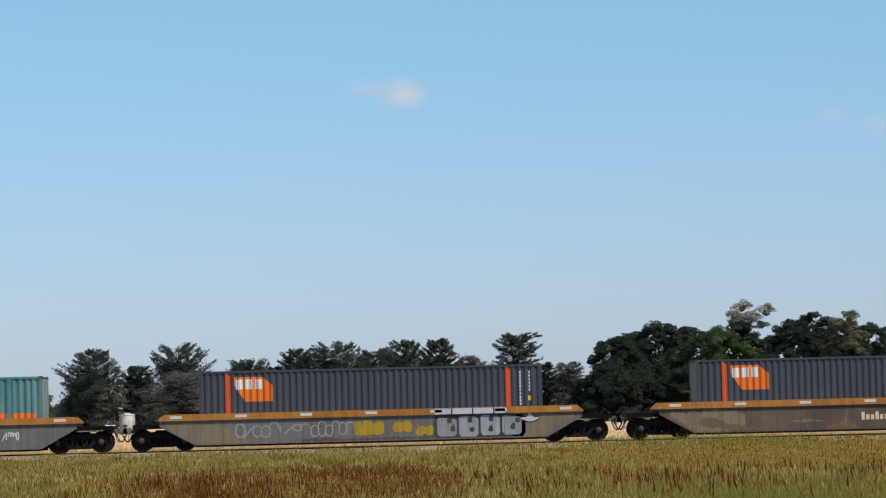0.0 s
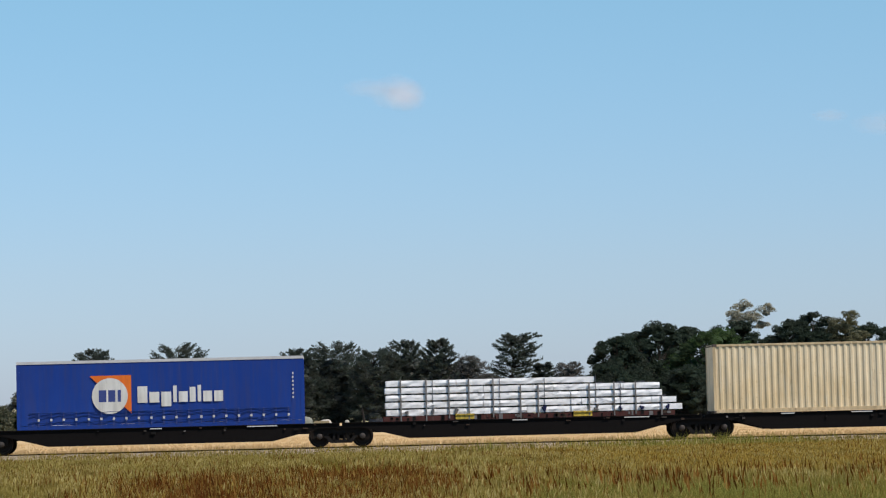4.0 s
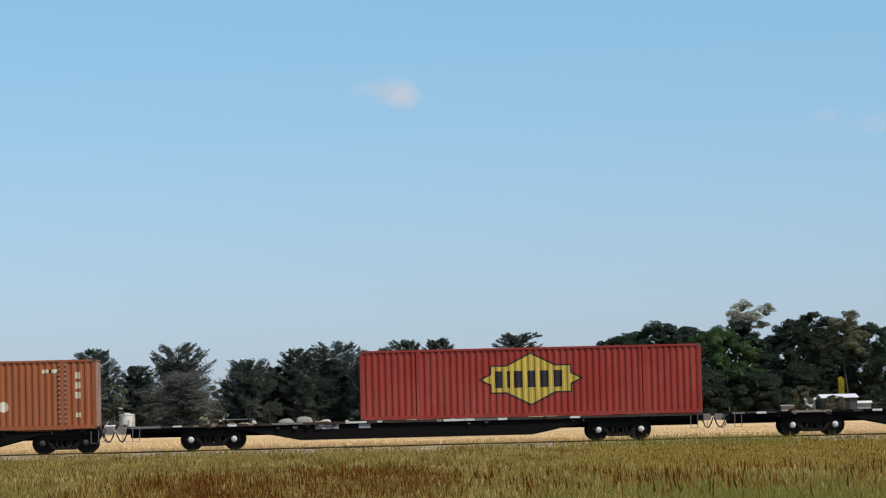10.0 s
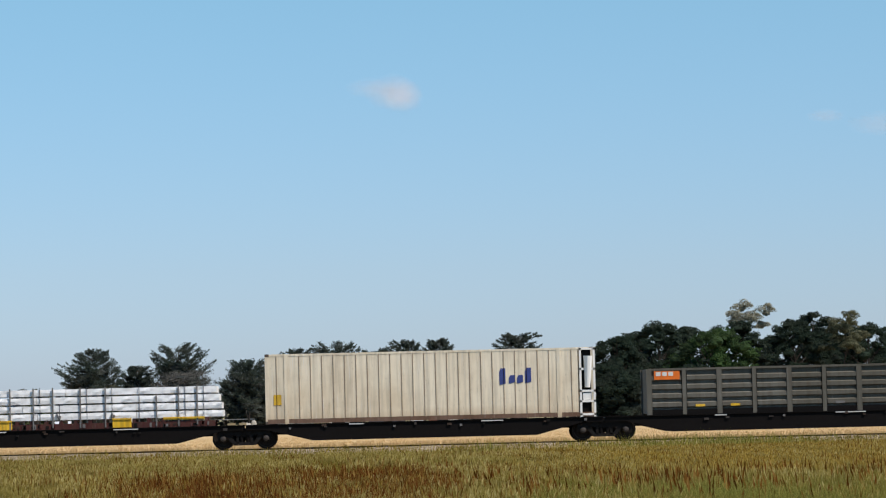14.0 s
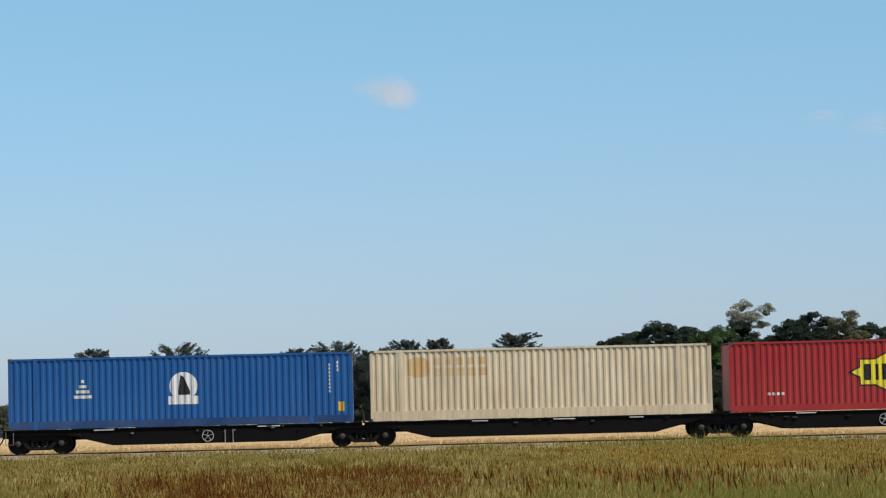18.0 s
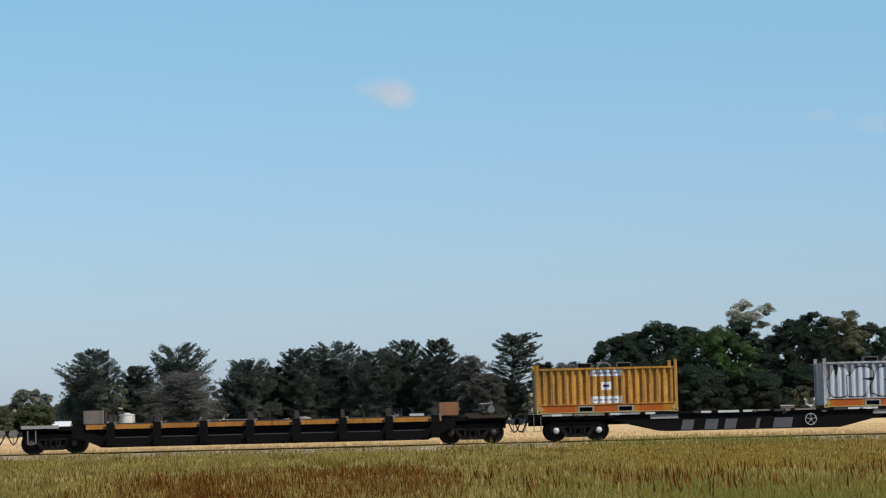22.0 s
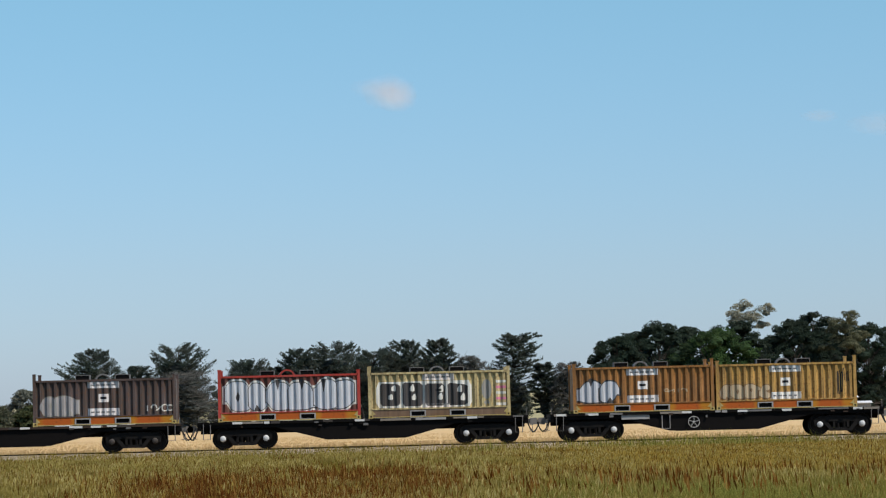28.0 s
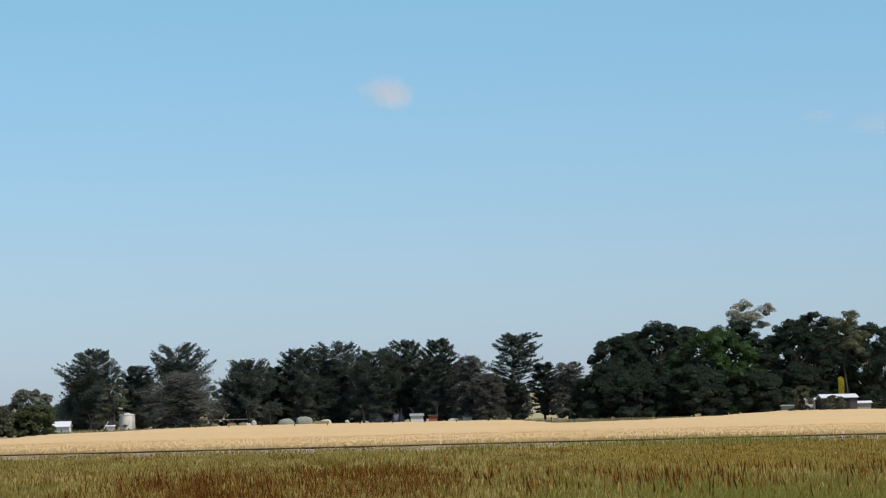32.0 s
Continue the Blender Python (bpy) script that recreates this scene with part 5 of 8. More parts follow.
marking(c, "name_shape", poly_span(word), 1.65, 8.1, [p[0] for p in word[1:-1]], WORN_ORANGE, FACE, 0.278, 0.036, 0.005, "faded orange name shape")
c = container(169.0, 14.63, 2.96, PK, C_TERRA, "terracotta corrugated container with large cream shapes", slots=True, posts=(1.55, 13.2), gates=((6.2, 7.7), (11.2, 13.3)))
for fa, fb, f0, f1 in ((3.5, 4.12, 0.77, 2.57), (4.13, 5.2, 2.12, 2.57), (8.9, 9.5, 0.77, 2.57), (9.51, 10.3, 0.77, 1.2)):
    marking(c, "name_shape", bar_span(f0, f1), fa, fb, [], CREAM, FACE, 0.278, 0.036, 0.005)
for x in (5.4, 7.91, 10.69):
    marking(c, "name_shape", disc_span(x, 1.0, 0.22, 0.23), x - 0.22, x + 0.22, disc_cuts(x, 0.22, 10), CREAM, FACE, 0.278, 0.036, 0.005)
for side in (-1, 1):
    o, i_ = disc_span(6.63, 1.67, 0.82, 0.92, 2.4), disc_span(6.63, 1.67, 0.45, 0.66, 2.4)

    def half_ring(x, s=side):
        inner = i_(x) if 6.18 < x < 7.08 else (1.67, 1.67)
        return (inner[1], o(x)[1]) if s > 0 else (o(x)[0], inner[0])
    marking(c, "name_shape", half_ring, 5.81, 7.45, disc_cuts(6.63, 0.82, 20) + disc_cuts(6.63, 0.45, 14), CREAM, FACE, 0.278, 0.036, 0.005)
for x in (0.62, 13.75):
    small_bars(c, x, 0.5, 1, 0, 0, 0.22, 0.2, CREAM)
    small_bars(c, x, 1.3, 3, 0, 0.42, 0.22, 0.28, CREAM)
small_bars(c, 12.35, 2.4, 2, 0.25, 0, 0.4, 0.16, CREAM)

# two long flat wagons
flat_wagon(184.89, 209.5, 188.52, 205.92, 1.08, None, "long black flat wagon with a brown deck edge", pads=(199.5, 204), boards=((193.4, 1.0), (195.0, 0.5)), deck_mat="deck_brown", step=None)
# maroon front wall: the unlit end's shade is put into its colour
c = container(194.85, 14.63, 2.98, 1.084, C_BRICK, "brick-red dented corrugated container with a dull yellow badge", front=M["maroon"], posts=(2.5, 12.2), gates=((9.0, 10.7),))
badge(c, 7.3, 1.62, BADGE_DULL, k=1.08)
flat_wagon(210.59, 235.32, 214.28, 231.68, 1.08, 224.4, "long black flat wagon with pale plates", pads=(212, 217, 219, 224.5, 228.3, 230.5, 233.5), boards=((218.7, 1.25), (220.3, 0.8)), step=225.9)
c = container(220.7, 14.63, 2.99, 1.084, C_BRICK, "brick-red container with a mid rail and yellow badge", posts=(2.5, 12.2), rib=True, gates=((4.2, 5.8),))
badge(c, 7.3, 1.62, BADGE_YELLOW, k=1.05)
marking(c, "warning_label", bar_span(0.75, 1.15), 12.7, 13.0, [], M["yellow"], FACE, 0.278, 0.036, 0.006)
small_bars(c, 12.85, 1.6, 6, 0, 0.18, 0.08, 0.11)

# third articulated set
pack_unit("articulated_wagon", 236.2, 251.62, (237.62, 251.62), (1, 0), wheel=243.0, pads=(247.0,), board=(240.9, 1.15, "worn_cream"))
pack_unit("articulated_wagon", 251.62, 267.03, (267.03,), pads=(256.5, 262.0))
pack_unit("articulated_wagon", 267.03, 282.4, (282.4,), pads=(271.8, 277.6))
pack_unit("articulated_wagon", 282.4, 298.12, (298.12,), pads=(287.4, 293.0))
pack_unit("articulated_wagon", 298.12, 313.15, (311.76,), (0, 1), wheel=307.0, pads=(303.0,))
c = container(236.45, 14.63, 3.02, PK, C_BRICK, "brick-red corrugated container with a dull yellow badge", posts=(2.4, 12.2), gates=((4.4, 6.0), (11.3, 12.3)))
badge(c, 7.3, 1.62, BADGE_DULL, k=1.08)
timber(253.3, 12.85, PK - 0.002, 4, (12.85, 12.8, 12.7, 12.6), "white-wrapped timber packs behind a yellow end frame", end_frame=True, seed=31, layer_h=0.342, bed=0.40)
c = container(267.95, 14.05, 2.98, PK, C_DIRTY, "dusty white ribbed refrigerated container with a blue name shape", smooth=True, seams=0.485, wall=(0.09, 13.37), posts=(0.9, 12.55), rim_mat=C_DIRTY, sill=0.2, rail_mat=paint("rusty_rail", (0.14, 0.075, 0.045), rust=0.6), name="refrigerated_container")
for x, z0, z1 in ((10.0, 1.45, 2.15), (10.4, 1.5, 1.85), (10.75, 1.5, 1.85), (11.1, 1.5, 2.15)):
    marking(c, "name_shape", poly_span([(x, z0, z1 - 0.15), (x + 0.06, z0, z1), (x + 0.26, z0 + 0.05, z1)]), x, x + 0.26, [x + 0.06], NAVY, FACE, 0, 0, 0.016)
marking(c, "warning_label", bar_span(0.8, 1.25), 0.35, 0.68, [], M["yellow"], FACE, 0, 0, 0.016)


def cooler_end(c, x0, x1, H):
    """The open frame with the cooling machine at a refrigerated container's end."""
    for s in (-1, 1):
        bm = bmesh.new()
        y0, y1 = min(s * (HALF + 0.01), s * (HALF - 0.09)), max(s * (HALF + 0.01), s * (HALF - 0.09))
        for z in (0.06, 0.62, 1.06, 2.0, H - 0.12):
            box(bm, x0, x1, y0, y1, z, z + 0.09)
        box(bm, x0, x0 + 0.09, y0, y1, 0.0, H)
        box(bm, x1 - 0.09, x1, y0, y1, 0.0, H)
        part("end_frame", bm, C_WHITE, c, "white open machine frame")
    part("machine_bay", boxes((x0 + 0.1, x1 - 0.1, -HALF + 0.1, HALF - 0.1, 0.08, H - 0.1)), M["black_steel"], c)
    part("fuel_tank", boxes((x0 + 0.14, x1 - 0.14, -HALF + 0.02, -HALF + 0.09, 0.72, 1.02)), C_WHITE, c)
    bm = bmesh.new()
    rod(bm, ((x0 + x1) / 2, -HALF + 0.06, 1.25), ((x0 + x1) / 2 + 0.05, -HALF + 0.06, 2.6), 0.12, 0.2, 10)
    part("cooling_duct", bm, C_WHITE, c)


cooler_end(c, 13.43, 14.11, 2.98)
crate(284.3, PK, (0.092, 0.084, 0.064), "dark grey steel side-door crate with an orange badge")
timber(299.85, 12.85, PK - 0.002, 5, (12.85, 12.8, 12.8, 12.75, 12.75), "tall stack of white-wrapped timber packs on a maroon rack", end_frame=True, seed=41, layer_h=0.445, bed=0.36)

# one short flat wagon
flat_wagon(314.3, 332.95, 316.1, 330.96, 1.03, 321.9, "black flat wagon with a grey board near its end", pads=(318.0, 320.3, 326.5), boards=((327.4, 1.4),), light=False)
c = container(314.36, 14.63, 2.96, PK, C_RED, "red corrugated container with a pale lozenge badge", posts=(2.4, 12.2), gates=((5.2, 7.2),))
badge(c, 7.3, 1.62, BADGE_WHITE, k=1.04)
small_bars(c, 13.6, 1.7, 6, 0, 0.16, 0.07, 0.12)

# fourth articulated set
pack_unit("articulated_wagon", 333.75, 349.03, (335.26, 349.03), (1, 0), wheel=342.4, pads=(338.0, 345.0))
pack_unit("articulated_wagon", 349.03, 364.4, (364.4,), pads=(354.0, 357.6, 360.7))
pack_unit("articulated_wagon", 364.4, 379.68, (379.68,), wheel=371.4, pads=(368.0, 375.0))
pack_unit("articulated_wagon", 379.68, 395.11, (395.11,), pads=(384.0, 387.4))
pack_unit("articulated_wagon", 395.11, 409.9, (408.7,), (0, 1), wheel=402.0, pads=(399.5,))
# darker blue lower rail: the ledge's shade is in its colour
c = container(333.98, 14.63, 3.03, PK, C_BLUE, "blue corrugated container with round white emblem", posts=(1.15, 12.85), sill=0.34, rail_mat=paint("shaded_blue_rail", (0.012, 0.052, 0.15), rust=0.2))
marking(c, "emblem_disc", disc_span(7.42, 1.72, 0.6), 6.82, 8.02, disc_cuts(7.42, 0.6, 24), WHITE, FACE, 0.278, 0.036, 0.005, "round white emblem")
marking(c, "emblem_plate", bar_span(0.95, 1.3), 6.78, 8.05, [], WHITE, FACE, 0.278, 0.036, 0.007)
marking(c, "emblem_shape", poly_span([(7.2, 1.35, 1.5), (7.3, 1.35, 2.2), (7.45, 1.35, 2.1), (7.7, 1.35, 1.5)]), 7.2, 7.7, [7.3, 7.45], INK, FACE, 0.278, 0.036, 0.010)
for k in range(4):
    wd = 0.12 + 0.22 * k
    marking(c, "emblem_bar", bar_span(1.95 - 0.22 * k, 2.08 - 0.22 * k), 3.15 - wd / 2, 3.15 + wd / 2, [], WHITE, FACE, 0.278, 0.036, 0.006)
marking(c, "warning_label", bar_span(0.5, 0.9), 14.0, 14.25, [], M["yellow"], FACE, 0.278, 0.036, 0.006)
small_bars(c, 13.6, 1.3, 8, 0, 0.16, 0.07, 0.11)
small_bars(c, 13.95, 2.2, 3, 0, 0.16, 0.07, 0.11)
c = container(349.36, 14.63, 3.03, PK, C_BEIGE, "beige corrugated container with faded orange shapes", posts=(1.3, 13.2), sill=0.42, rim_mat=C_BEIGE)
marking(c, "name_shape", poly_span([(1.6, 1.95, 2.6), (1.9, 1.85, 2.7), (2.3, 1.85, 2.7), (2.55, 2.0, 2.5)]), 1.6, 2.55, [1.9, 2.3], FADED, FACE, 0.278, 0.036, 0.005, "faded orange name shape")
for k in range(5):
    marking(c, "name_shape", bar_span(1.88, 2.22), 2.72 + 0.48 * k, 3.08 + 0.48 * k, [], FADED, FACE, 0.278, 0.036, 0.005)
    marking(c, "name_shape", bar_span(2.36, 2.66), 2.72 + 0.48 * k, 3.0 + 0.48 * k, [], FADED, FACE, 0.278, 0.036, 0.005)
for u, lab in ((364.75, "crimson corrugated container with a bright yellow badge"), (380.08, "crimson corrugated container with a bright yellow badge")):
    c = container(u, 14.63, 3.03, PK, C_CRIMSON, lab, posts=(1.25, 13.3), sill=0.30)
    badge(c, 7.3, 1.62, BADGE_YELLOW, k=1.05)
    small_bars(c, 1.62, 0.72, 4, 0.2, 0, 0.13, 0.12)
    small_bars(c, 13.5, 1.7, 7, 0, 0.16, 0.07, 0.1)
    small_bars(c, 13.85, 2.1, 4, 0, 0.16, 0.07, 0.1)
    marking(c, "warning_label", bar_span(0.45, 0.85), 13.85 if u < 370 else 12.2, 14.18 if u < 370 else 12.5, [], M["yellow"], FACE, 0.278, 0.036, 0.006)
c = container(395.5, 14.10, 3.05, PK, C_WHITE, "clean white refrigerated container with a yellow badge", smooth=True, wall=(1.1, 14.01), posts=(), rim_mat=C_WHITE, sill=0.15, rail_mat=BLACK_RAIL, name="refrigerated_container")
badge(c, 7.2, 1.62, BADGE_YELLOW, 0, 0, 1.13, -HALF + 0.012)
cooler_end(c, -0.02, 1.02, 3.05)
bm = bmesh.new()
for p, q in (((0.08, -HALF - 0.03, 2.8), (0.95, -HALF - 0.03, 1.5)), ((0.95, -HALF - 0.03, 1.5), (0.2, -HALF - 0.03, 0.15))):
    rod(bm, p, q, 0.045, seg=6)
part("frame_brace", bm, C_WHITE, c)
small_bars(c, 13.3, 1.1, 8, 0, 0.18, 0.06, 0.06, M["grey_plate"], -HALF + 0.012, 0, 0)
part("placard", boxes((12.70, 12.95, -HALF - 0.002, -HALF + 0.01, 0.72, 1.06)), CREAM, c, "small pale yellow placard")
part("placard_window", boxes((12.75, 12.90, -HALF - 0.005, -HALF - 0.002, 0.78, 0.88)), C_WHITE, c)
for x in (1.44, 13.02):
    part("panel_seam", boxes((x, x + 0.03, -HALF + 0.002, -HALF + 0.013, 0.16, 2.93)), M["grey_plate"], c)
part("rubbing_strip", boxes((1.2, 13.9, -HALF - 0.012, -HALF - 0.006, 0.07, 0.11)), C_WHITE, c)

# empty skeletal well wagon
GRIME = plain("grimy_steel", (0.062, 0.060, 0.060), 0.8, 0.0, 0.6, 3.0)
w = thing("skeletal_wagon", "empty skeletal well wagon with orange chords and posts", "rail wagon")
u0 = 411.05
b0, b1, L = 412.52 - u0, 430.36 - u0, 431.95 - 411.05
for s in (-1, 1):
    part("top_chord", boxes((2.9, L - 2.9, s * 1.3 - 0.1, s * 1.3 + 0.1, 1.00, 1.20)), M["orange_chord"], w, "weathered orange top chord")
    part("chord_cap", boxes((2.9, L - 2.9, s * 1.3 - 0.105, s * 1.3 + 0.105, 1.20, 1.24)), M["cap_dark"], w)
    # added black sheet for the shade in the recess under the chord
    part("recess_sheet", boxes((2.9, L - 2.9, s * 1.22 - 0.02, s * 1.22 + 0.02, 0.60, 1.02)), M["black_steel"], w)
    bm = bmesh.new()
    prism(bm, [(2.3, 1.02), (2.3, 0.75), (3.6, 0.22), (L - 3.5, 0.22), (L - 2.3, 0.75), (L - 2.3, 1.02), (L - 2.6, 1.02), (L - 3.7, 0.62), (3.8, 0.62), (2.6, 1.02)], s * 1.28 - 0.05, s * 1.28 + 0.05)
    part("bottom_chord", bm, M["black_steel"], w)
    for k in range(8):
        x = 3.95 + 1.97 * k
        part("side_post", boxes((x - 0.17, x + 0.17, s * 1.37 - 0.06, s * 1.37 + 0.06, 0.3, 1.26)), M["black_steel"], w)
        part("post_tip", boxes((x - 0.08, x + 0.08, s * 1.3 - 0.05, s * 1.3 + 0.05, 1.24, 1.60)), M["cap_dark"], w)
        part("post_plate", boxes((x + 0.12, x + 0.24, s * 1.42 - 0.01, s * 1.42 + 0.01, 1.10, 1.3)), M["worn_pad"], w)
        part("post_foot", boxes((x - 0.3, x - 0.17, s * 1.42 - 0.01, s * 1.42 + 0.01, 1.0, 1.12)), M["rail_side"], w)
        bm = bmesh.new()
        rod(bm, (x, s * 1.37, 1.0), (x - 0.5, s * 1.37, 0.28), 0.10, seg=6)
        part("brace", bm, M["black_steel"], w)
        if k < 7:
            part("lower_panel", boxes((x + 0.06, x + 1.62, s * 1.3 - 0.02, s * 1.3 + 0.02, 0.30, 0.66)), GRIME, w)
    for e in (2.8, L - 2.95):
        part("tool_box", boxes((e, e + 0.8, s * 0.9 - 0.35, s * 0.9 + 0.35, 1.24, 1.80)), paint("rusty_box", (0.17, 0.135, 0.105) if e < 5 else (0.24, 0.10, 0.04), rust=0.6) if s < 0 else M["deck_brown"], w, "rusty brown box")
for e0, e1 in ((0.05, 2.9), (L - 2.9, L - 0.05)):
    part("end_platform", boxes((e0, e1, -1.2, 1.2, 0.98, 1.16)), M["black_steel"], w)
part("platform_plate", boxes((0.15, 1.75, -1.26, -1.2, 1.08, 1.22)), M["grey_plate"], w)
part("platform_plate", boxes((L - 1.75, L - 0.15, -1.26, -1.2, 1.08, 1.22)), M["deck_brown"], w)
part("centre_sill", boxes((0.1, L - 0.1, -0.25, 0.25, 0.62, 0.98)), M["black_steel"], w)
for x, s in ((0.0, -1), (L, 1)):
    coupler(w, x, s)
bm = bmesh.new()
rod(bm, (L - 0.75, -1.05, 1.16), (L - 0.75, -1.05, 1.82), 0.05, seg=6)
rod(bm, (L - 1.25, -1.05, 1.66), (L - 0.7, -1.05, 1.70), 0.05, seg=6)
rod(bm, (L - 0.75, -1.12, 1.45), (L - 0.75, -1.0, 1.45), 0.16, seg=12)
part("brake_stand", bm, M["stake"], w, "upright handbrake stand")
part("valve_box", boxes((L - 1.9, L - 1.25, -1.22, -0.8, 1.16, 1.30)), M["deck_brown"], w)
step_loop(w, 0.6)
for b in (b0, b1):
    bogie(w, b)
rides(w, u0)

# eight flat wagons with half-height boxes
OB = 1.172
KHAKI_DECK = paint("khaki_deck", (0.23, 0.16, 0.06), rust=0.5)
M["khaki_deck"] = KHAKI_DECK
w = flat_wagon(432.75, 451.9, 434.88, 449.92, 1.17, 444.9, "black flat wagon with a bare middle deck", pads=(434.0, 436.5, 438.0, 440.4, 442.2, 447.5), boards=((438.6, 1.2), (448.0, 0.8)))
GREY_STRIP = plain("grey_strip", (0.10, 0.10, 0.105), 0.8)
for a, b in ((-5.6, -5.0), (-4.6, -3.95), (-3.75, -3.15), (-2.4, -2.15), (-1.65, -0.75)):
    bm = bmesh.new()
    prism(bm, [(12.15 + a, 0.37), (12.15 + b - 0.1, 0.37), (12.15 + b, 0.80), (12.15 + a + 0.1, 0.80)], -1.178, -1.170)
    part("painted_strip", bm, GREY_STRIP, w, "faded grey painted strip")
flat_wagon(452.95, 467.2, 454.72, 465.38, 1.17, 458.6, "black flat wagon with pale reflector plates", pads=(455.0, 457.5, 461.0, 464.7), boards=((462.8, 1.2),))
flat_wagon(468.05, 482.2, 469.89, 480.5, 1.17, 476.7, "black flat wagon with pale reflector plates", pads=(469.0, 473.8, 478.5), boards=((472.0, 1.0),), light=False)
flat_wagon(483.42, 496.9, 485.13, 495.1, 1.17, 489.5, "black flat wagon with a pale number board", pads=(484.0, 490.0, 493.0), boards=((486.6, 1.25),))
flat_wagon(498.15, 512.6, 499.96, 510.64, 1.17, 503.7, "black flat wagon with a khaki deck edge", pads=(500.9, 506.0, 509.9), boards=((508.2, 1.1), (506.9, 0.5)), deck_mat="khaki_deck", step=502.3)
flat_wagon(513.3, 532.6, 515.37, 530.57, 1.17, 520.8, "black flat wagon with a rusty bare deck", pads=(515, 520.2, 526.0, 529.0), boards=((514.4, 1.0), (519.0, 0.9)), light=False, deck_mat="deck_brown")
flat_wagon(533.3, 547.4, 535.29, 545.66, 1.17, None, "black flat wagon with worn pale pads", pads=(535.0, 540.2, 545.0), boards=(), light=True)
flat_wagon(548.35, 562.7, 550.16, 560.86, 1.17, 554.5, "last black flat wagon of the train", pads=(548.8, 550.2, 554.2, 556.6, 558.5), boards=((552.0, 1.2),), step=553.3)

half_box(433.15, OB, (0.60, 0.27, 0.03), "orange-yellow half-height container with white labels", plate=(0.66, 0.64, 0.66))
c = half_box(445.5, OB, (0.50, 0.50, 0.50), "silver-sprayed half-height container with dark outlines", pale_labels=False)
blobs(c, 0.22, 5.85, 0.44, 1.80, 6, "silver", "black", 51, edge=0.035, **BOXY)
half_box(453.95, OB, (0.34, 0.115, 0.03), "rust-orange half-height container with faded labels", plate=(0.27, 0.13, 0.06))
c = half_box(460.05, OB, (0.62, 0.45, 0.17), "pale-ochre half-height container with sprayed tags", plate=(0.66, 0.55, 0.42))
marking(c, "spray_panel", poly_span([(0.32, 0.45, 1.45), (0.5, 0.42, 1.62), (1.3, 0.44, 1.6), (1.4, 0.5, 1.7), (2.2, 0.46, 1.72), (2.32, 0.7, 1.5)]), 0.32, 2.32, [0.5, 1.3, 1.4, 2.2], SPRAY["pale_green"], -HALF + 0.02, 0.303, 0.085, 0.003)
for a, b, z0, z1 in ((3.75, 4.4, 1.35, 1.78), (4.4, 5.0, 1.15, 1.7), (5.0, 5.55, 1.3, 1.76)):
    marking(c, "spray_panel", poly_span([(a, z0 + 0.1, z1 - 0.05), (a + 0.2, z0, z1), (b, z0 + 0.06, z1 - 0.02)]), a, b, [a + 0.2], SPRAY["pale_green"], -HALF + 0.02, 0.303, 0.085, 0.003)
scrawl(c, 0.4, 2.2, 0.50, 1.25, 9, "teal", 52, thick=0.07, **BOXY)
scrawl(c, 1.3, 2.3, 0.8, 1.65, 4, "dark", 50, thick=0.05, **BOXY)
scrawl(c, 2.4, 4.3, 0.45, 0.8, 12, "pink", 53, **BOXY)
c = half_box(469.1, OB, (0.50, 0.205, 0.042), "tan-orange half-height container with white-topped labels", plate=(0.52, 0.36, 0.24))
scrawl(c, 1.5, 4.4, 0.45, 0.85, 9, "dust", 54, thick=0.05, **BOXY)
c = half_box(475.25, OB, (0.085, 0.052, 0.045), "dark-brown half-height container with grey sprayed letters", plate=(0.26, 0.19, 0.16), hatches=False)
scrawl(c, 0.55, 2.3, 0.48, 1.45, 3, "grey", 55, thick=0.15, **BOXY)
blobs(c, 3.5, 5.7, 0.44, 1.22, 5, "chalk", "dark", 56, slits=True, edge=0.02, **BOXY)
c = half_box(484.0, OB, (0.62, 0.36, 0.06), "yellow half-height container with blue sprayed forms", plate=(0.60, 0.55, 0.5))
blobs(c, 0.75, 2.3, 0.45, 1.35, 2, "blue", "dark", 57, halo="white", **BOXY)
blobs(c, 2.2, 3.8, 0.48, 1.5, 3, "pink", "dark", 59, halo="blue", **BOXY)
blobs(c, 3.8, 4.9, 0.45, 1.3, 2, "blue", "white", 60, **BOXY)
# round shadow near the right end, painted on as a dark grey disc
marking(c, "spray_fill", disc_span(5.25, 1.05, 0.38, 0.55, 2.4), 4.87, 5.63, disc_cuts(5.25, 0.38, 10), SPRAY["dark"], -HALF + 0.02, 0.303, 0.085, 0.004)
c = half_box(490.2, OB, (0.62, 0.37, 0.08), "yellow half-height container with lilac-blue sprayed lettering", plate=(0.60, 0.55, 0.5))
blobs(c, 0.9, 5.85, 0.45, 1.38, 7, "lilac", "dark", 58, halo="blue", **BOXY)
scrawl(c, 1.2, 5.6, 0.6, 1.25, 9, "white", 76, thick=0.05, **BOXY)
marking(c, "spray_halo", disc_span(0.55, 0.95, 0.42, 0.5), 0.13, 0.97, disc_cuts(0.55, 0.42, 12), SPRAY["white"], -HALF + 0.02, 0.303, 0.085, 0.006)
marking(c, "spray_fill", disc_span(0.55, 0.85, 0.27, 0.22), 0.28, 0.82, disc_cuts(0.55, 0.27, 12), SPRAY["yellow"], -HALF + 0.02, 0.303, 0.085, 0.009)
c = half_box(499.2, OB, (0.085, 0.056, 0.046), "chocolate-brown half-height container with white labels and tags", plate=(0.56, 0.50, 0.46))
scrawl(c, 0.25, 1.75, 1.25, 1.72, 7, "white", 61, thick=0.055, **BOXY)
blobs(c, 0.2, 2.05, 0.44, 0.85, 6, "pale_green", "dark", 62, slits=True, edge=0.02, **BOXY)
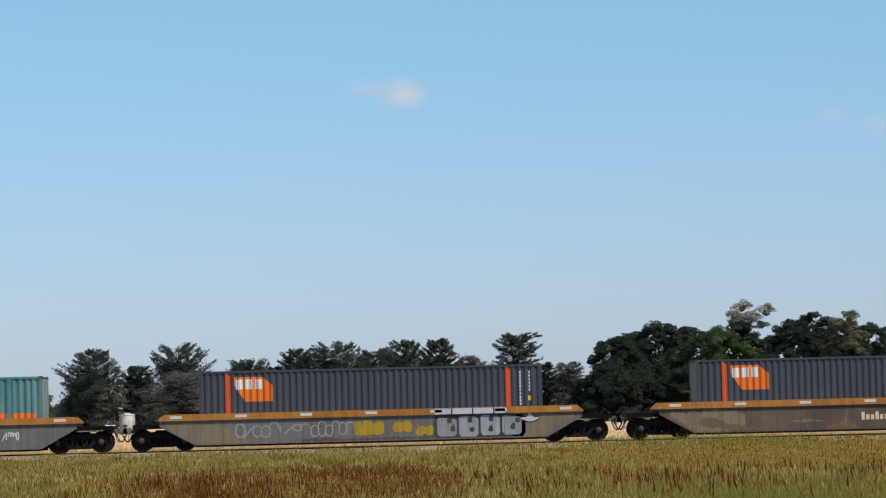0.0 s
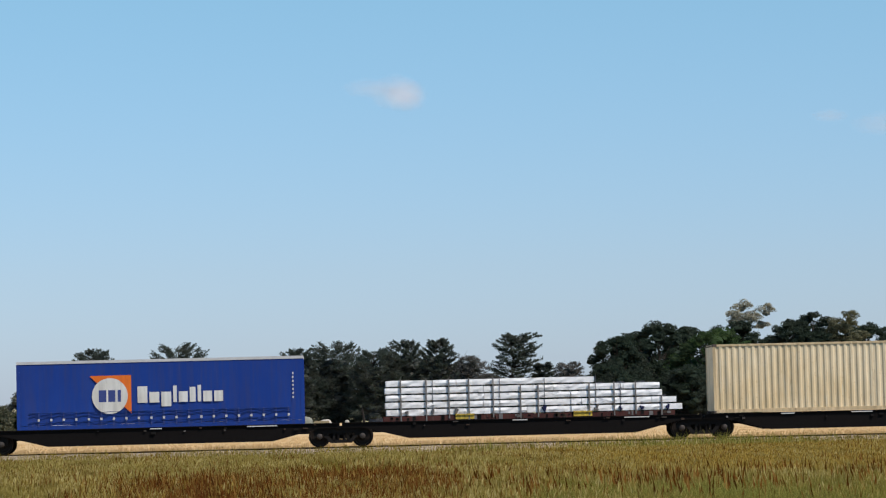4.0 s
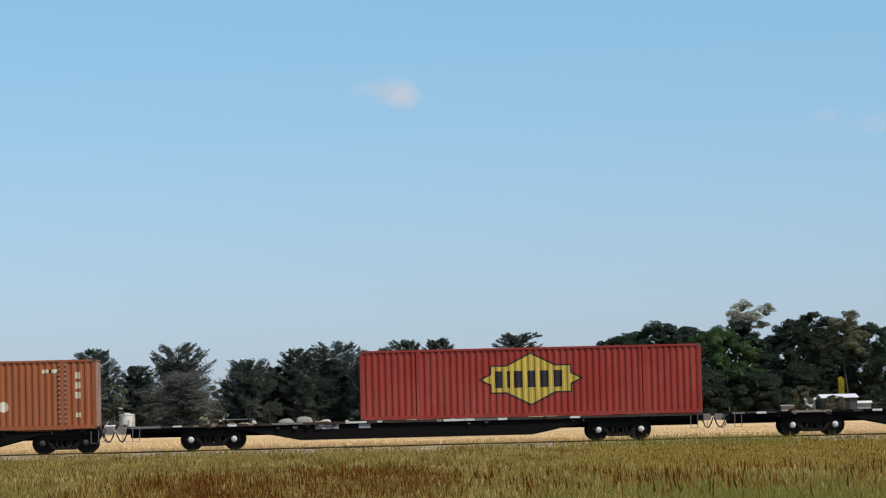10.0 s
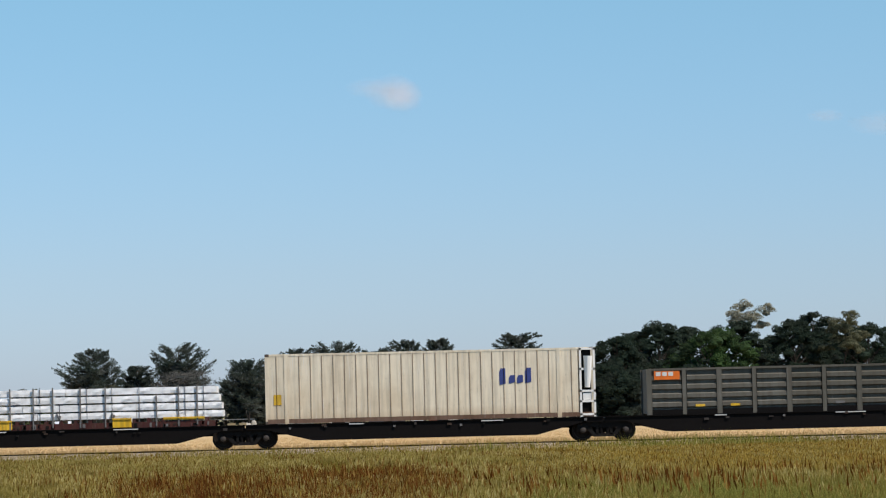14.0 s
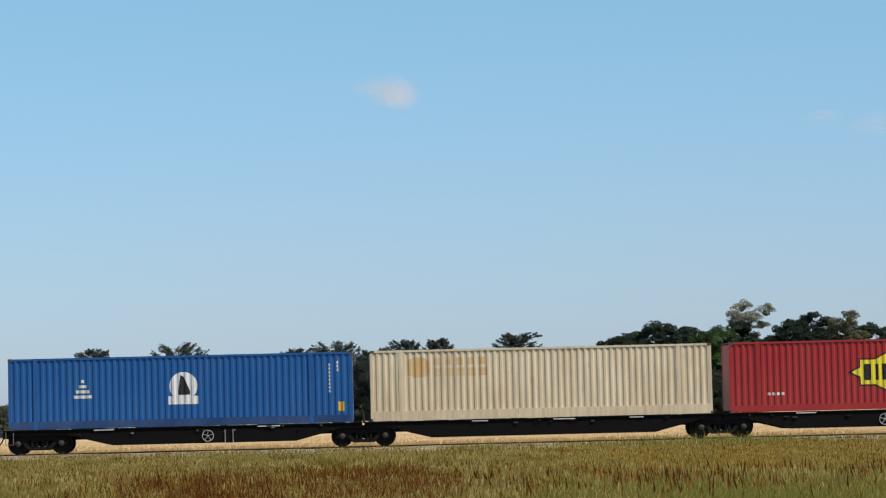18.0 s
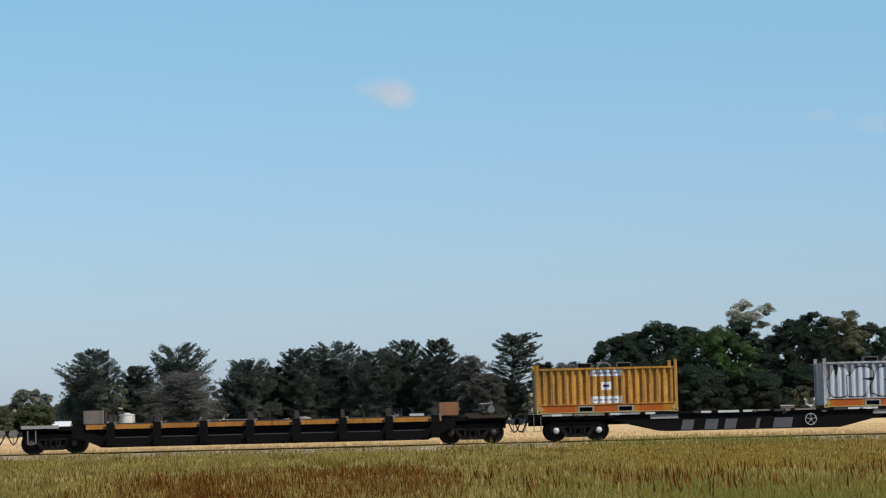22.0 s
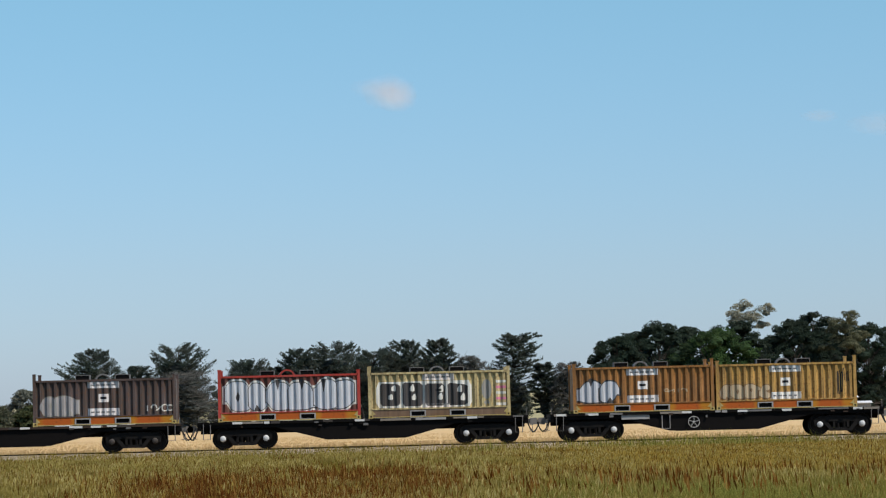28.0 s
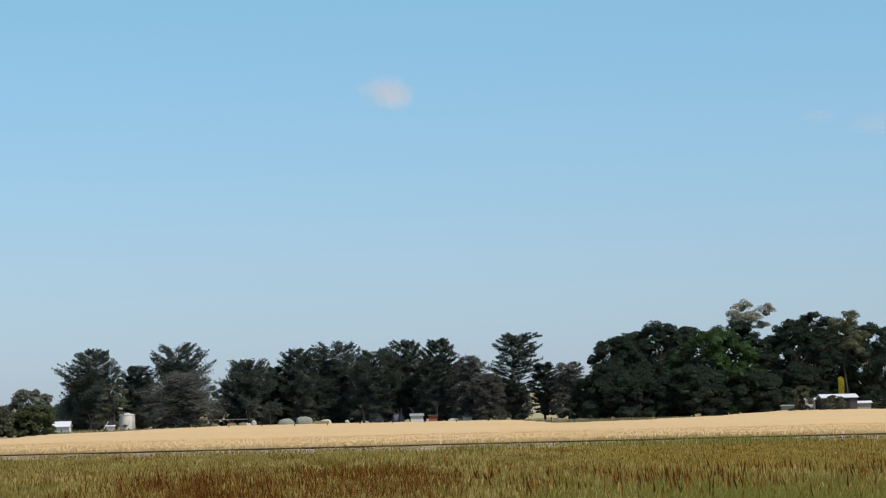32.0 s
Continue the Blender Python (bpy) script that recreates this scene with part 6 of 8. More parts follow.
blobs(c, 2.2, 3.9, 0.44, 0.78, 5, "dark", "white", 75, slits=False, edge=0.03, **BOXY)
blobs(c, 3.8, 5.9, 0.44, 1.12, 5, "grey", "white", 63, slits=True, edge=0.035, **BOXY)
c = half_box(505.35, OB, (0.60, 0.42, 0.16), "sandy-yellow half-height container with grey sprayed letters", plate=(0.66, 0.53, 0.42))
blobs(c, 0.35, 3.6, 0.44, 1.45, 4, "grey", "dark", 64, **BOXY)
scrawl(c, 3.5, 4.8, 0.46, 1.05, 7, "grey", 65, thick=0.09, **BOXY)
c = half_box(513.5, OB, (0.58, 0.36, 0.05), "golden half-height container covered with silver letters", pale_labels=False, sill_mat=paint("brown_sill", (0.12, 0.055, 0.022), rust=0.5))
marking(c, "spray_panel", poly_span([(0.25, 0.42, 1.1), (0.6, 0.42, 1.76), (5.6, 0.42, 1.82), (5.9, 0.42, 1.6)]), 0.25, 5.9, [0.6, 5.6], SPRAY["dust"], -HALF + 0.02, 0.303, 0.085, 0.002)
blobs(c, 0.38, 5.15, 0.46, 1.78, 4, "silver", "black", 66, halo="white", edge=0.07, **BOXY)
blobs(c, 5.1, 5.85, 0.46, 1.0, 2, "silver", "black", 166, halo="white", edge=0.05, slits=False, **BOXY)
c = half_box(526.35, OB, (0.085, 0.054, 0.046), "cocoa-brown half-height container with white labels", plate=(0.62, 0.57, 0.54))
blobs(c, 0.35, 1.9, 0.44, 1.32, 2, "chalk", "grey", 67, slits=True, edge=0.03, **BOXY)
scrawl(c, 4.75, 5.9, 0.48, 0.9, 5, "white", 68, thick=0.05, **BOXY)
RED_FRAME = paint("red_frame", (0.36, 0.035, 0.022), rust=0.3)
c = half_box(534.2, OB, (0.17, 0.05, 0.035), "silver half-height container with a red frame", pale_labels=False, rim_mat=RED_FRAME)
blobs(c, 0.34, 5.0, 0.45, 1.74, 5, "silver", "dark", 69, slits=True, halo="white", edge=0.02, **BOXY)
blobs(c, 4.7, 5.75, 0.45, 1.76, 1, "silver", "dark", 169, slits=False, halo="white", edge=0.03, **BOXY)
c = half_box(540.6, OB, (0.62, 0.48, 0.22), "cream half-height container with black sprayed letters", plate=(0.66, 0.58, 0.52), sill_mat=paint("dark_sill", (0.15, 0.085, 0.045), rust=0.4))
slabs(c, 0.45, 4.3, 0.46, 1.52, 4, "dark", "white", 70, **BOXY)
marking(c, "spray_fill", disc_span(5.05, 1.15, 0.22, 0.42, 2.0), 4.83, 5.27, disc_cuts(5.05, 0.22, 10), SPRAY["grey"], -HALF + 0.02, 0.303, 0.085, 0.006)
marking(c, "spray_fill", disc_span(5.05, 0.58, 0.12, 0.09), 4.93, 5.17, disc_cuts(5.05, 0.12, 8), SPRAY["grey"], -HALF + 0.02, 0.303, 0.085, 0.006)
for k in range(5):
    marking(c, "spray_stroke", bar_span(0.45 + 0.24 * k, 0.56 + 0.24 * k), 5.45, 5.9, [], SPRAY["pink" if k % 2 else "white"], -HALF + 0.02, 0.303, 0.085, 0.005)
c = half_box(549.35, OB, (0.36, 0.15, 0.03), "burnt-orange half-height container with silver letters and labels", plate=(0.70, 0.66, 0.62))
blobs(c, 0.2, 1.95, 0.44, 1.45, 2, "silver", "dark", 74, slits=True, edge=0.05, **BOXY)
scrawl(c, 3.9, 5.0, 0.8, 1.0, 6, "dust", 77, thick=0.04, **BOXY)
c = half_box(555.5, OB, (0.54, 0.30, 0.07), "ochre half-height container with white labels and faint tags", plate=(0.70, 0.66, 0.60))
blobs(c, 0.2, 2.3, 0.46, 1.1, 4, "dust", "rustic", 72, slits=True, edge=0.03, **BOXY)
scrawl(c, 5.2, 5.8, 0.5, 1.7, 7, "black", 73, thick=0.06, **BOXY)


# ---- land
def sheet(name, xs, ys, zf, material):
    nx, ny = len(xs), len(ys)
    verts = [(x, y, zf(x, y)) for y in ys for x in xs]
    faces = [(j * nx + i, j * nx + i + 1, (j + 1) * nx + i + 1, (j + 1) * nx + i) for j in range(ny - 1) for i in range(nx - 1)]
    me = bpy.data.meshes.new(name)
    me.from_pydata(verts, [], faces)
    me.materials.append(material)
    me.polygons.foreach_set("use_smooth", [True] * len(faces))
    return new(name, me)


def land_z(x, y):
    """Flat paddocks with a slight knoll by the sheds and a low swell far behind the trees."""
    far = max(0.0, min(1.0, (y - 620) / 600))
    knoll = 0.50 * math.exp(-((x - 71) / 15) ** 2 - ((y - 430) / 45) ** 2)
    return far * (7.0 + 3.0 * math.sin(x * 0.004 + 1.0)) + knoll - 0.02


m, nt, b = node_mat("paddock")
big, mid, fine = noise_tex(nt, 0.06, 4), noise_tex(nt, 0.6, 5), noise_tex(nt, 6.0, 5)
col = ramp(nt, big.outputs["Fac"], [(0.3, (0.05, 0.05, 0.014)), (0.55, (0.09, 0.075, 0.025)), (0.75, (0.15, 0.11, 0.045))]).outputs["Color"]
col = mixed(nt, mid.outputs["Fac"], col, (0.085, 0.068, 0.024))
col = mixed(nt, fine.outputs["Fac"], (0.045, 0.036, 0.015), col)
# mown dry stubble past the crop's far edge
tc, sep = nt.nodes.new("ShaderNodeTexCoord"), nt.nodes.new("ShaderNodeSeparateXYZ")
nt.links.new(tc.outputs["Object"], sep.inputs["Vector"])
past = nt.nodes.new("ShaderNodeMapRange")
past.inputs["From Min"].default_value, past.inputs["From Max"].default_value = 200.0, 215.0
nt.links.new(sep.outputs["Y"], past.inputs["Value"])
col = mixed(nt, past.outputs["Result"], col, mixed(nt, mid.outputs["Fac"], (0.19, 0.135, 0.062), (0.40, 0.30, 0.16)))
nt.links.new(col, b.inputs["Base Color"])
b.inputs["Roughness"].default_value = 0.95
bumped(nt, b, fine.outputs["Fac"], 0.6, 0.1)
xs = [-3500, -1500, -700, -300, -150, -80, -40, 0, 30] + [40 + 4 * k for k in range(18)] + [120, 150, 300, 700, 1500, 3500]
ys = [-600, -100, 0, 40, 80, 120, 200, 280] + [310 + 12 * k for k in range(21)] + [580, 620, 700, 800, 900, 1050, 1250, 1800, 4400]
tagged(sheet("ground", xs, ys, land_z, m), "dry grassy paddock ground", "ground", kind="structure")

# a pale dry paddock on the rise beyond the trees
m, nt, b = node_mat("dry_paddock")
big, mid = noise_tex(nt, 0.02, 4), noise_tex(nt, 0.4, 5)
col = mixed(nt, mid.outputs["Fac"], (0.24, 0.21, 0.095), (0.42, 0.34, 0.17))
col = mixed(nt, ramp(nt, big.outputs["Fac"], [(0.45, (0, 0, 0)), (0.65, (0.6, 0.6, 0.6))]).outputs["Color"], col, (0.20, 0.20, 0.085))
nt.links.new(col, b.inputs["Base Color"])
b.inputs["Roughness"].default_value = 0.95
tagged(sheet("far_paddock", xs, ys[30:-1], lambda x, y: land_z(x, y) + 0.12, m), "pale dry paddock on a low rise", "paddock", kind="structure")

# the railway: ballast bed, sleepers and two rails
track = tagged(new("railway_track"), "single railway track on a low grey ballast bed", "railway", kind="structure")
bm = bmesh.new()
sec = [(-3.3, 0.0), (-1.9, RAIL_Z - 0.08), (-1.05, RAIL_Z - 0.042), (-0.62, RAIL_Z - 0.12), (1.9, RAIL_Z - 0.08), (3.3, 0.0)]
n = 300
rows = []
for k in range(n + 1):
    x = -120 + 300 * k / n
    rows.append([bm.verts.new((x, TRACK_Y + y + rnd.uniform(-0.08, 0.08), z + rnd.uniform(-0.015, 0.015))) for y, z in sec])
for a, q in zip(rows, rows[1:]):
    for i in range(len(sec) - 1):
        bm.faces.new((a[i], q[i], q[i + 1], a[i + 1]))
m, nt, b = node_mat("ballast_stone")
vor = nt.nodes.new("ShaderNodeTexVoronoi")
vor.inputs["Scale"].default_value = 16
tc = nt.nodes.new("ShaderNodeTexCoord")
nt.links.new(tc.outputs["Object"], vor.inputs["Vector"])
soil = noise_tex(nt, 0.5, 4)
col = mixed(nt, vor.outputs["Color"], (0.21, 0.165, 0.115), (0.38, 0.31, 0.225))
col = mixed(nt, ramp(nt, soil.outputs["Fac"], [(0.45, (0, 0, 0)), (0.7, (0.6, 0.6, 0.6))]).outputs["Color"], col, (0.30, 0.245, 0.145))
nt.links.new(col, b.inputs["Base Color"])
b.inputs["Roughness"].default_value = 0.95
b.inputs["Specular IOR Level"].default_value = 0.0
bumped(nt, b, vor.outputs["Distance"], 0.8, 0.06)
part("ballast", bm, m, track)
rail_sec = [(-0.07, -0.16), (-0.07, -0.145), (-0.012, -0.12), (-0.012, -0.045), (-0.036, -0.03), (-0.036, 0.0), (0.036, 0.0), (0.036, -0.03), (0.012, -0.045), (0.012, -0.12), (0.07, -0.145), (0.07, -0.16)]
for s in (-1, 1):
    bm = bmesh.new()
    a = [bm.verts.new((-120, TRACK_Y + s * 0.755 + y, RAIL_Z + z)) for y, z in rail_sec]
    q = [bm.verts.new((180, TRACK_Y + s * 0.755 + y, RAIL_Z + z)) for y, z in rail_sec]
    for i in range(len(a)):
        j = (i + 1) % len(a)
        bm.faces.new((a[i], a[j], q[j], q[i]))
    part("rail", bm, M["rail_steel"], track)
me = mesh_of("sleeper", boxes((-0.115, 0.115, -1.25, 1.25, -0.13, 0.0)), M["timber_sleeper"])
for k in range(90):
    part("sleeper", me, None, track, at=(-18 + 0.61 * k, TRACK_Y + rnd.uniform(-0.03, 0.03), RAIL_Z - 0.07))


# ---- blades: thin grass leaves in one mesh, no two alike
def blade_mesh(name, x, y, z, h, w, lean_x, lean_y, material, head=None):
    """Leaf blades as slivers, or, with head, stalks that carry a seed head over that share of their height."""
    n = len(x)
    ang = np.random.uniform(0, math.pi, n)
    cx, cy = np.cos(ang) * w / 2, np.sin(ang) * w / 2 * 0.3
    tip = np.stack([x + lean_x * h, y + lean_y * h, z + h], 1)
    if head is None:
        v = [np.stack([x - cx, y - cy, z], 1), np.stack([x + cx, y + cy, z], 1), tip]
    else:
        f = 1 - head * 0.6
        mx, my, mz = x + lean_x * h * f * 0.8, y + lean_y * h * f * 0.8, z + h * f
        v = [np.stack([x, y, z], 1), np.stack([mx + w / 2, my, mz], 1), tip, np.stack([mx - w / 2, my, mz], 1)]
    k = len(v)
    v = np.stack(v, 1)
    me = bpy.data.meshes.new(name)
    me.vertices.add(n * k)
    me.vertices.foreach_set("co", v.reshape(-1).astype(np.float32))
    me.loops.add(n * k)
    me.loops.foreach_set("vertex_index", np.arange(n * k).astype(np.int32))
    me.polygons.add(n)
    me.polygons.foreach_set("loop_start", (np.arange(n) * k).astype(np.int32))
    me.update(calc_edges=True)
    me.materials.append(material)
    return me


def leaf_mat(name, stops, rough=0.75, trans=0.25, patch=None, stain=None, gloss=0.25):
    """Leaves whose colour varies from one to the next, with broad patches."""
    m, nt, b = node_mat(name)
    g = nt.nodes.new("ShaderNodeNewGeometry")
    col = ramp(nt, g.outputs["Random Per Island"], stops).outputs["Color"]
    if patch:
        n = noise_tex(nt, patch[1][0], 4, patch[1][1])
        col = mixed(nt, ramp(nt, n.outputs["Fac"], [(0.42, (0, 0, 0)), (0.64, (patch[2],) * 3)]).outputs["Color"], col, patch[0])
    if stain:
        n = noise_tex(nt, 0.9, 3, (1, 0.22, 1))
        col = mixed(nt, ramp(nt, n.outputs["Fac"], [(0.50, (0, 0, 0)), (0.68, (0.6, 0.6, 0.6))]).outputs["Color"], col, stain)
    nt.links.new(col, b.inputs["Base Color"])
    b.inputs["Roughness"].default_value = rough
    b.inputs["Specular IOR Level"].default_value = gloss
    if trans:
        t, mx = nt.nodes.new("ShaderNodeBsdfTranslucent"), nt.nodes.new("ShaderNodeMixShader")
        nt.links.new(col, t.inputs["Color"])
        mx.inputs["Fac"].default_value = trans
        nt.links.new(b.outputs["BSDF"], mx.inputs[1])
        nt.links.new(t.outputs["BSDF"], mx.inputs[2])
        nt.links.new(mx.outputs["Shader"], nt.nodes["Material Output"].inputs["Surface"])
    return m


def some(lo, hi, n):
    return np.random.uniform(lo, hi, n)


def meadow(n, y0=46.0, y1=121.0, q0=-0.125, q1=0.205, even=0.5):
    """Random places on the near paddock: bearing q fans out from the gate, thicker where y is small."""
    u = some(0, 1, n)
    y = np.where(some(0, 1, n) < even, y0 + (y1 - y0) * u, 1 / (1 / y1 + u * (1 / y0 - 1 / y1)))
    q = some(q0, q1, n)
    return q * y, y, q


def wave(x, y, k, s):
    return np.sin(x * k + s) * np.sin(y * k * 0.37 + 2.1 * s) + 0.5 * np.sin(x * k * 2.3 + 1.7 * s + y * 0.21)


def soft_step(v, lo, hi):
    return np.clip((v - lo) / (hi - lo), 0, 1)


GREEN = leaf_mat("green_grass", [(0.0, (0.078, 0.064, 0.006)), (0.35, (0.145, 0.110, 0.013)), (0.7, (0.255, 0.184, 0.026)), (1.0, (0.43, 0.315, 0.070))], patch=((0.27, 0.185, 0.034), (0.16, (1, 0.3, 1)), 0.7), stain=(0.10, 0.085, 0.017), gloss=0.12)
STRAW = leaf_mat("straw_grass", [(0.0, (0.20, 0.125, 0.020)), (0.35, (0.32, 0.225, 0.050)), (0.7, (0.46, 0.34, 0.095)), (1.0, (0.66, 0.53, 0.21))], patch=((0.27, 0.215, 0.045), (0.2, (1, 0.3, 1)), 0.6), stain=(0.15, 0.11, 0.022), gloss=0.12)
TAWNY = leaf_mat("tawny_grass", [(0.0, (0.13, 0.070, 0.006)), (0.5, (0.31, 0.182, 0.020)), (1.0, (0.56, 0.37, 0.070))])
DOCK = leaf_mat("dock_heads", [(0.0, (0.070, 0.018, 0.004)), (0.55, (0.165, 0.040, 0.008)), (0.82, (0.25, 0.098, 0.020)), (1.0, (0.46, 0.28, 0.075))], trans=0.3, gloss=0.05)
BROWN = leaf_mat("brown_dock_heads", [(0.0, (0.070, 0.028, 0.006)), (0.6, (0.155, 0.064, 0.013)), (1.0, (0.30, 0.155, 0.036))], trans=0.3, gloss=0.05)
TALL_DOCK = leaf_mat("tall_dock_heads", [(0.0, (0.060, 0.022, 0.004)), (0.5, (0.140, 0.050, 0.009)), (0.8, (0.23, 0.095, 0.018)), (1.0, (0.38, 0.21, 0.055))], trans=0.2, gloss=0.05)
LUSH = leaf_mat("lush_grass", [(0.0, (0.090, 0.098, 0.012)), (0.5, (0.205, 0.190, 0.028)), (1.0, (0.39, 0.33, 0.070))])
WHEAT = leaf_mat("wheat_stalks", [(0.0, (0.52, 0.35, 0.165)), (0.6, (0.66, 0.46, 0.225)), (1.0, (0.74, 0.56, 0.30))])


def lay(name, label, x, y, h, w, lx, ly, material, head=None, cat="grass"):
    # rooted on the flat, or on the slope of the ballast
    z = np.clip((y - TRACK_Y + 3.3) / 1.4, 0, 1) * np.where(y < TRACK_Y, RAIL_Z - 0.08, 0) - 0.02
    return tagged(new(name, blade_mesh(name, x, y, z, h, w, lx, ly, material, head)), label, cat, kind="stuff")


def near_green(y, q):
    """How soft and green the paddock is: most near the camera, towards the greener corner."""
    return soft_step(q + np.random.normal(0, 0.02, len(q)), 0.03, 0.07) * soft_step(-y - np.random.normal(0, 3, len(y)), -75, -62)


def dock_patch(y, q):
    """How thick the dock stands, from broad patches with ragged edges."""
    x = q * y
    knots = soft_step(wave(x, y * 0.8, 3.7, 1.9) + 0.8 * wave(x, y * 1.7, 8.3, 0.6), 0.0, 1.0)
    left = soft_step(-q, -0.046, -0.03) * soft_step(q, -0.088, -0.055) * soft_step(y, 48, 56) * soft_step(-y, -90, -76)
    mid = soft_step(q, 0.035, 0.043) * soft_step(-q, -0.090, -0.070) * soft_step(y, 62, 66) * soft_step(-y, -82, -75) * 0.10
    right = soft_step(q, 0.075, 0.09) * soft_step(y, 58, 63) * soft_step(-y, -76, -67) * 0.10 * knots
    loose = soft_step(wave(x, y * 0.6, 1.9, 0.7) + 0.7 * wave(x, y * 1.3, 4.7, 2.0), -1.3, 0.7)
    return np.maximum(left * (0.15 + 0.6 * loose), np.maximum(mid, right) * loose)


x, y, q = meadow(330000)
keep = some(0, 1, len(x)) > 0.85 * dock_patch(y, q)
x, y = x[keep], y[keep]
n = len(x)
h = some(0.08, 0.24, n) * (1 + 0.3 * wave(x, y * 0.5, 0.6, 0.4))
lay("green_grass", "green and olive meadow grass", x, y, np.maximum(h, 0.07), y * some(0.00012, 0.00030, n), some(-0.4, 0.45, n), some(-0.3, 0.3, n), GREEN)
x, y, q = meadow(190000)
thin = wave(x, y * 0.45, 0.55, 1.3) + 0.6 * wave(x, y * 0.4, 1.7, 2.2) + np.random.normal(0, 0.5, len(x))
keep = (thin > 0.1 - 0.5 * (y > 88) - 0.9 * (q < -0.03) * (y > 80) - 0.6 * (q < -0.075) - 0.5 * (q > 0.08) * (q < 0.17) * (y < 95)) & (some(0, 1, len(x)) > 0.9 * near_green(y, q)) & (some(0, 1, len(x)) > 0.6 * dock_patch(y, q))
x, y = x[keep], y[keep]
n = len(x)
lay("straw_grass", "dry straw-coloured seeding grass", x, y, some(0.13, 0.31, n), y * some(0.00014, 0.00032, n), some(-0.28, 0.38, n), some(-0.25, 0.25, n), STRAW, 0.3)
# a tawny reach of finer grass towards the track
x, y, q = meadow(70000, 72.0, 121.0, 0.05, 0.205)
keep = q > 0.085 + 0.02 * np.random.normal(0, 1, len(q))
x, y = x[keep], y[keep]
n = len(x)
lay("tawny_grass", "fine tawny grass in seed", x, y, some(0.14, 0.30, n), y * some(0.00012, 0.00026, n), some(-0.3, 0.4, n), some(-0.2, 0.2, n), TAWNY, 0.3)
# dock in seed, in broad loose patches: a few heads from one root
x, y, q = meadow(46000, 48.0, 92.0, even=0.5)
keep = ((some(0, 1, len(x)) < dock_patch(y, q)) | (some(0, 1, len(x)) < 0.016)) & (some(0, 1, len(x)) > 0.8 * near_green(y, q))
x, y, q = x[keep], y[keep], q[keep]
red = (q < 0.052 + np.random.normal(0, 0.01, len(q))) & (some(0, 1, len(q)) < 0.6)
for name, label, pick, tone, wide in (("dock_stalks", "reddish dock in seed among the grass", red, DOCK, 1.0), ("brown_dock", "brown seeding dock among the grass", ~red, BROWN, 1.1)):
    k = int(pick.sum())
    px, py = np.repeat(x[pick], 3) + np.random.normal(0, 0.035, 3 * k), np.repeat(y[pick], 3) + np.random.normal(0, 0.08, 3 * k)
    lay(name, label, px, py, np.repeat(some(0.16, 0.46, k), 3) * some(0.6, 1.05, 3 * k), some(0.009, 0.021, 3 * k) * wide, some(-0.28, 0.22, 3 * k), some(-0.2, 0.2, 3 * k), tone, 0.75)
# tall dock plants that stand out singly, each a tight clump of dark heads
k = 340
q = np.concatenate([some(0.040, 0.20, 220), some(-0.09, 0.04, 120)])
y = np.where(q > 0.04, np.random.normal(66, 6.5, k), np.random.normal(71, 7, k)).clip(55, 92)
keep = wave(q * y, y * 0.5, 1.3, 0.9) + np.random.normal(0, 0.5, k) > -0.3
x, y = (q * y)[keep], y[keep]
heads = np.random.randint(2, 7, len(x))
x, y = np.repeat(x, heads), np.repeat(y, heads)
n = len(x)
lay("tall_dock", "tall dark reddish-brown dock heads standing in clumps", x + np.random.normal(0, 0.22, n), y + np.random.normal(0, 0.5, n), some(0.24, 0.52, n), some(0.026, 0.055, n), some(-0.28, 0.10, n), some(-0.2, 0.2, n), TALL_DOCK, 0.85)
# thin brown seed stalks all over the meadow
x, y, q = meadow(14000)
keep = (wave(x, y * 0.5, 1.1, 0.3) + np.random.normal(0, 0.6, len(x)) > 0.1) & (some(0, 1, len(x)) > 0.9 * near_green(y, q))
x, y = x[keep], y[keep]
n = len(x)
lay("seed_stalks", "thin brown seed stalks over the meadow", x, y, some(0.22, 0.42, n), y * some(0.00012, 0.00026, n), some(-0.35, 0.3, n), some(-0.2, 0.2, n), BROWN, 0.5)
# a greener corner near the camera
x, y, q = meadow(110000, 46.0, 77.0, 0.0, 0.205)
keep = some(0, 1, len(x)) < near_green(y, q)
x, y = x[keep], y[keep]
n = len(x)
lay("corner_grass", "soft green grass", x, y, some(0.12, 0.28, n), some(0.008, 0.018, n), some(-0.6, 0.6, n), some(-0.3, 0.3, n), LUSH)
# pale stalks that stand up singly out of the green corner
x, y, q = meadow(9000, 48.0, 84.0, 0.035, 0.205)
keep = (wave(x, y * 0.5, 0.9, 1.1) + 0.5 * wave(x, y, 3.1, 0.2) > 0.15) & (q < 0.15 + np.random.normal(0, 0.02, len(q))) & (some(0, 1, len(q)) > 0.6 * near_green(y, q))
x, y = x[keep], y[keep]
n = len(x)
lay("pale_stalks", "single pale straw stalks in green grass", x, y, some(0.18, 0.38, n), some(0.009, 0.019, n), some(-0.3, 0.4, n), some(-0.2, 0.2, n), STRAW, 0.4)
# dry stalks mixed into the reddish dock
x, y, q = meadow(9000, 56.0, 82.0, -0.09, 0.19)
keep = (wave(x, y * 0.6, 2.3, 0.4) + np.random.normal(0, 0.5, len(q)) > 0.0) & (some(0, 1, len(q)) > 0.85 * near_green(y, q))
x, y = x[keep], y[keep]
n = len(x)
pale = (x / y > 0.03) | (some(0, 1, n) < 0.25)
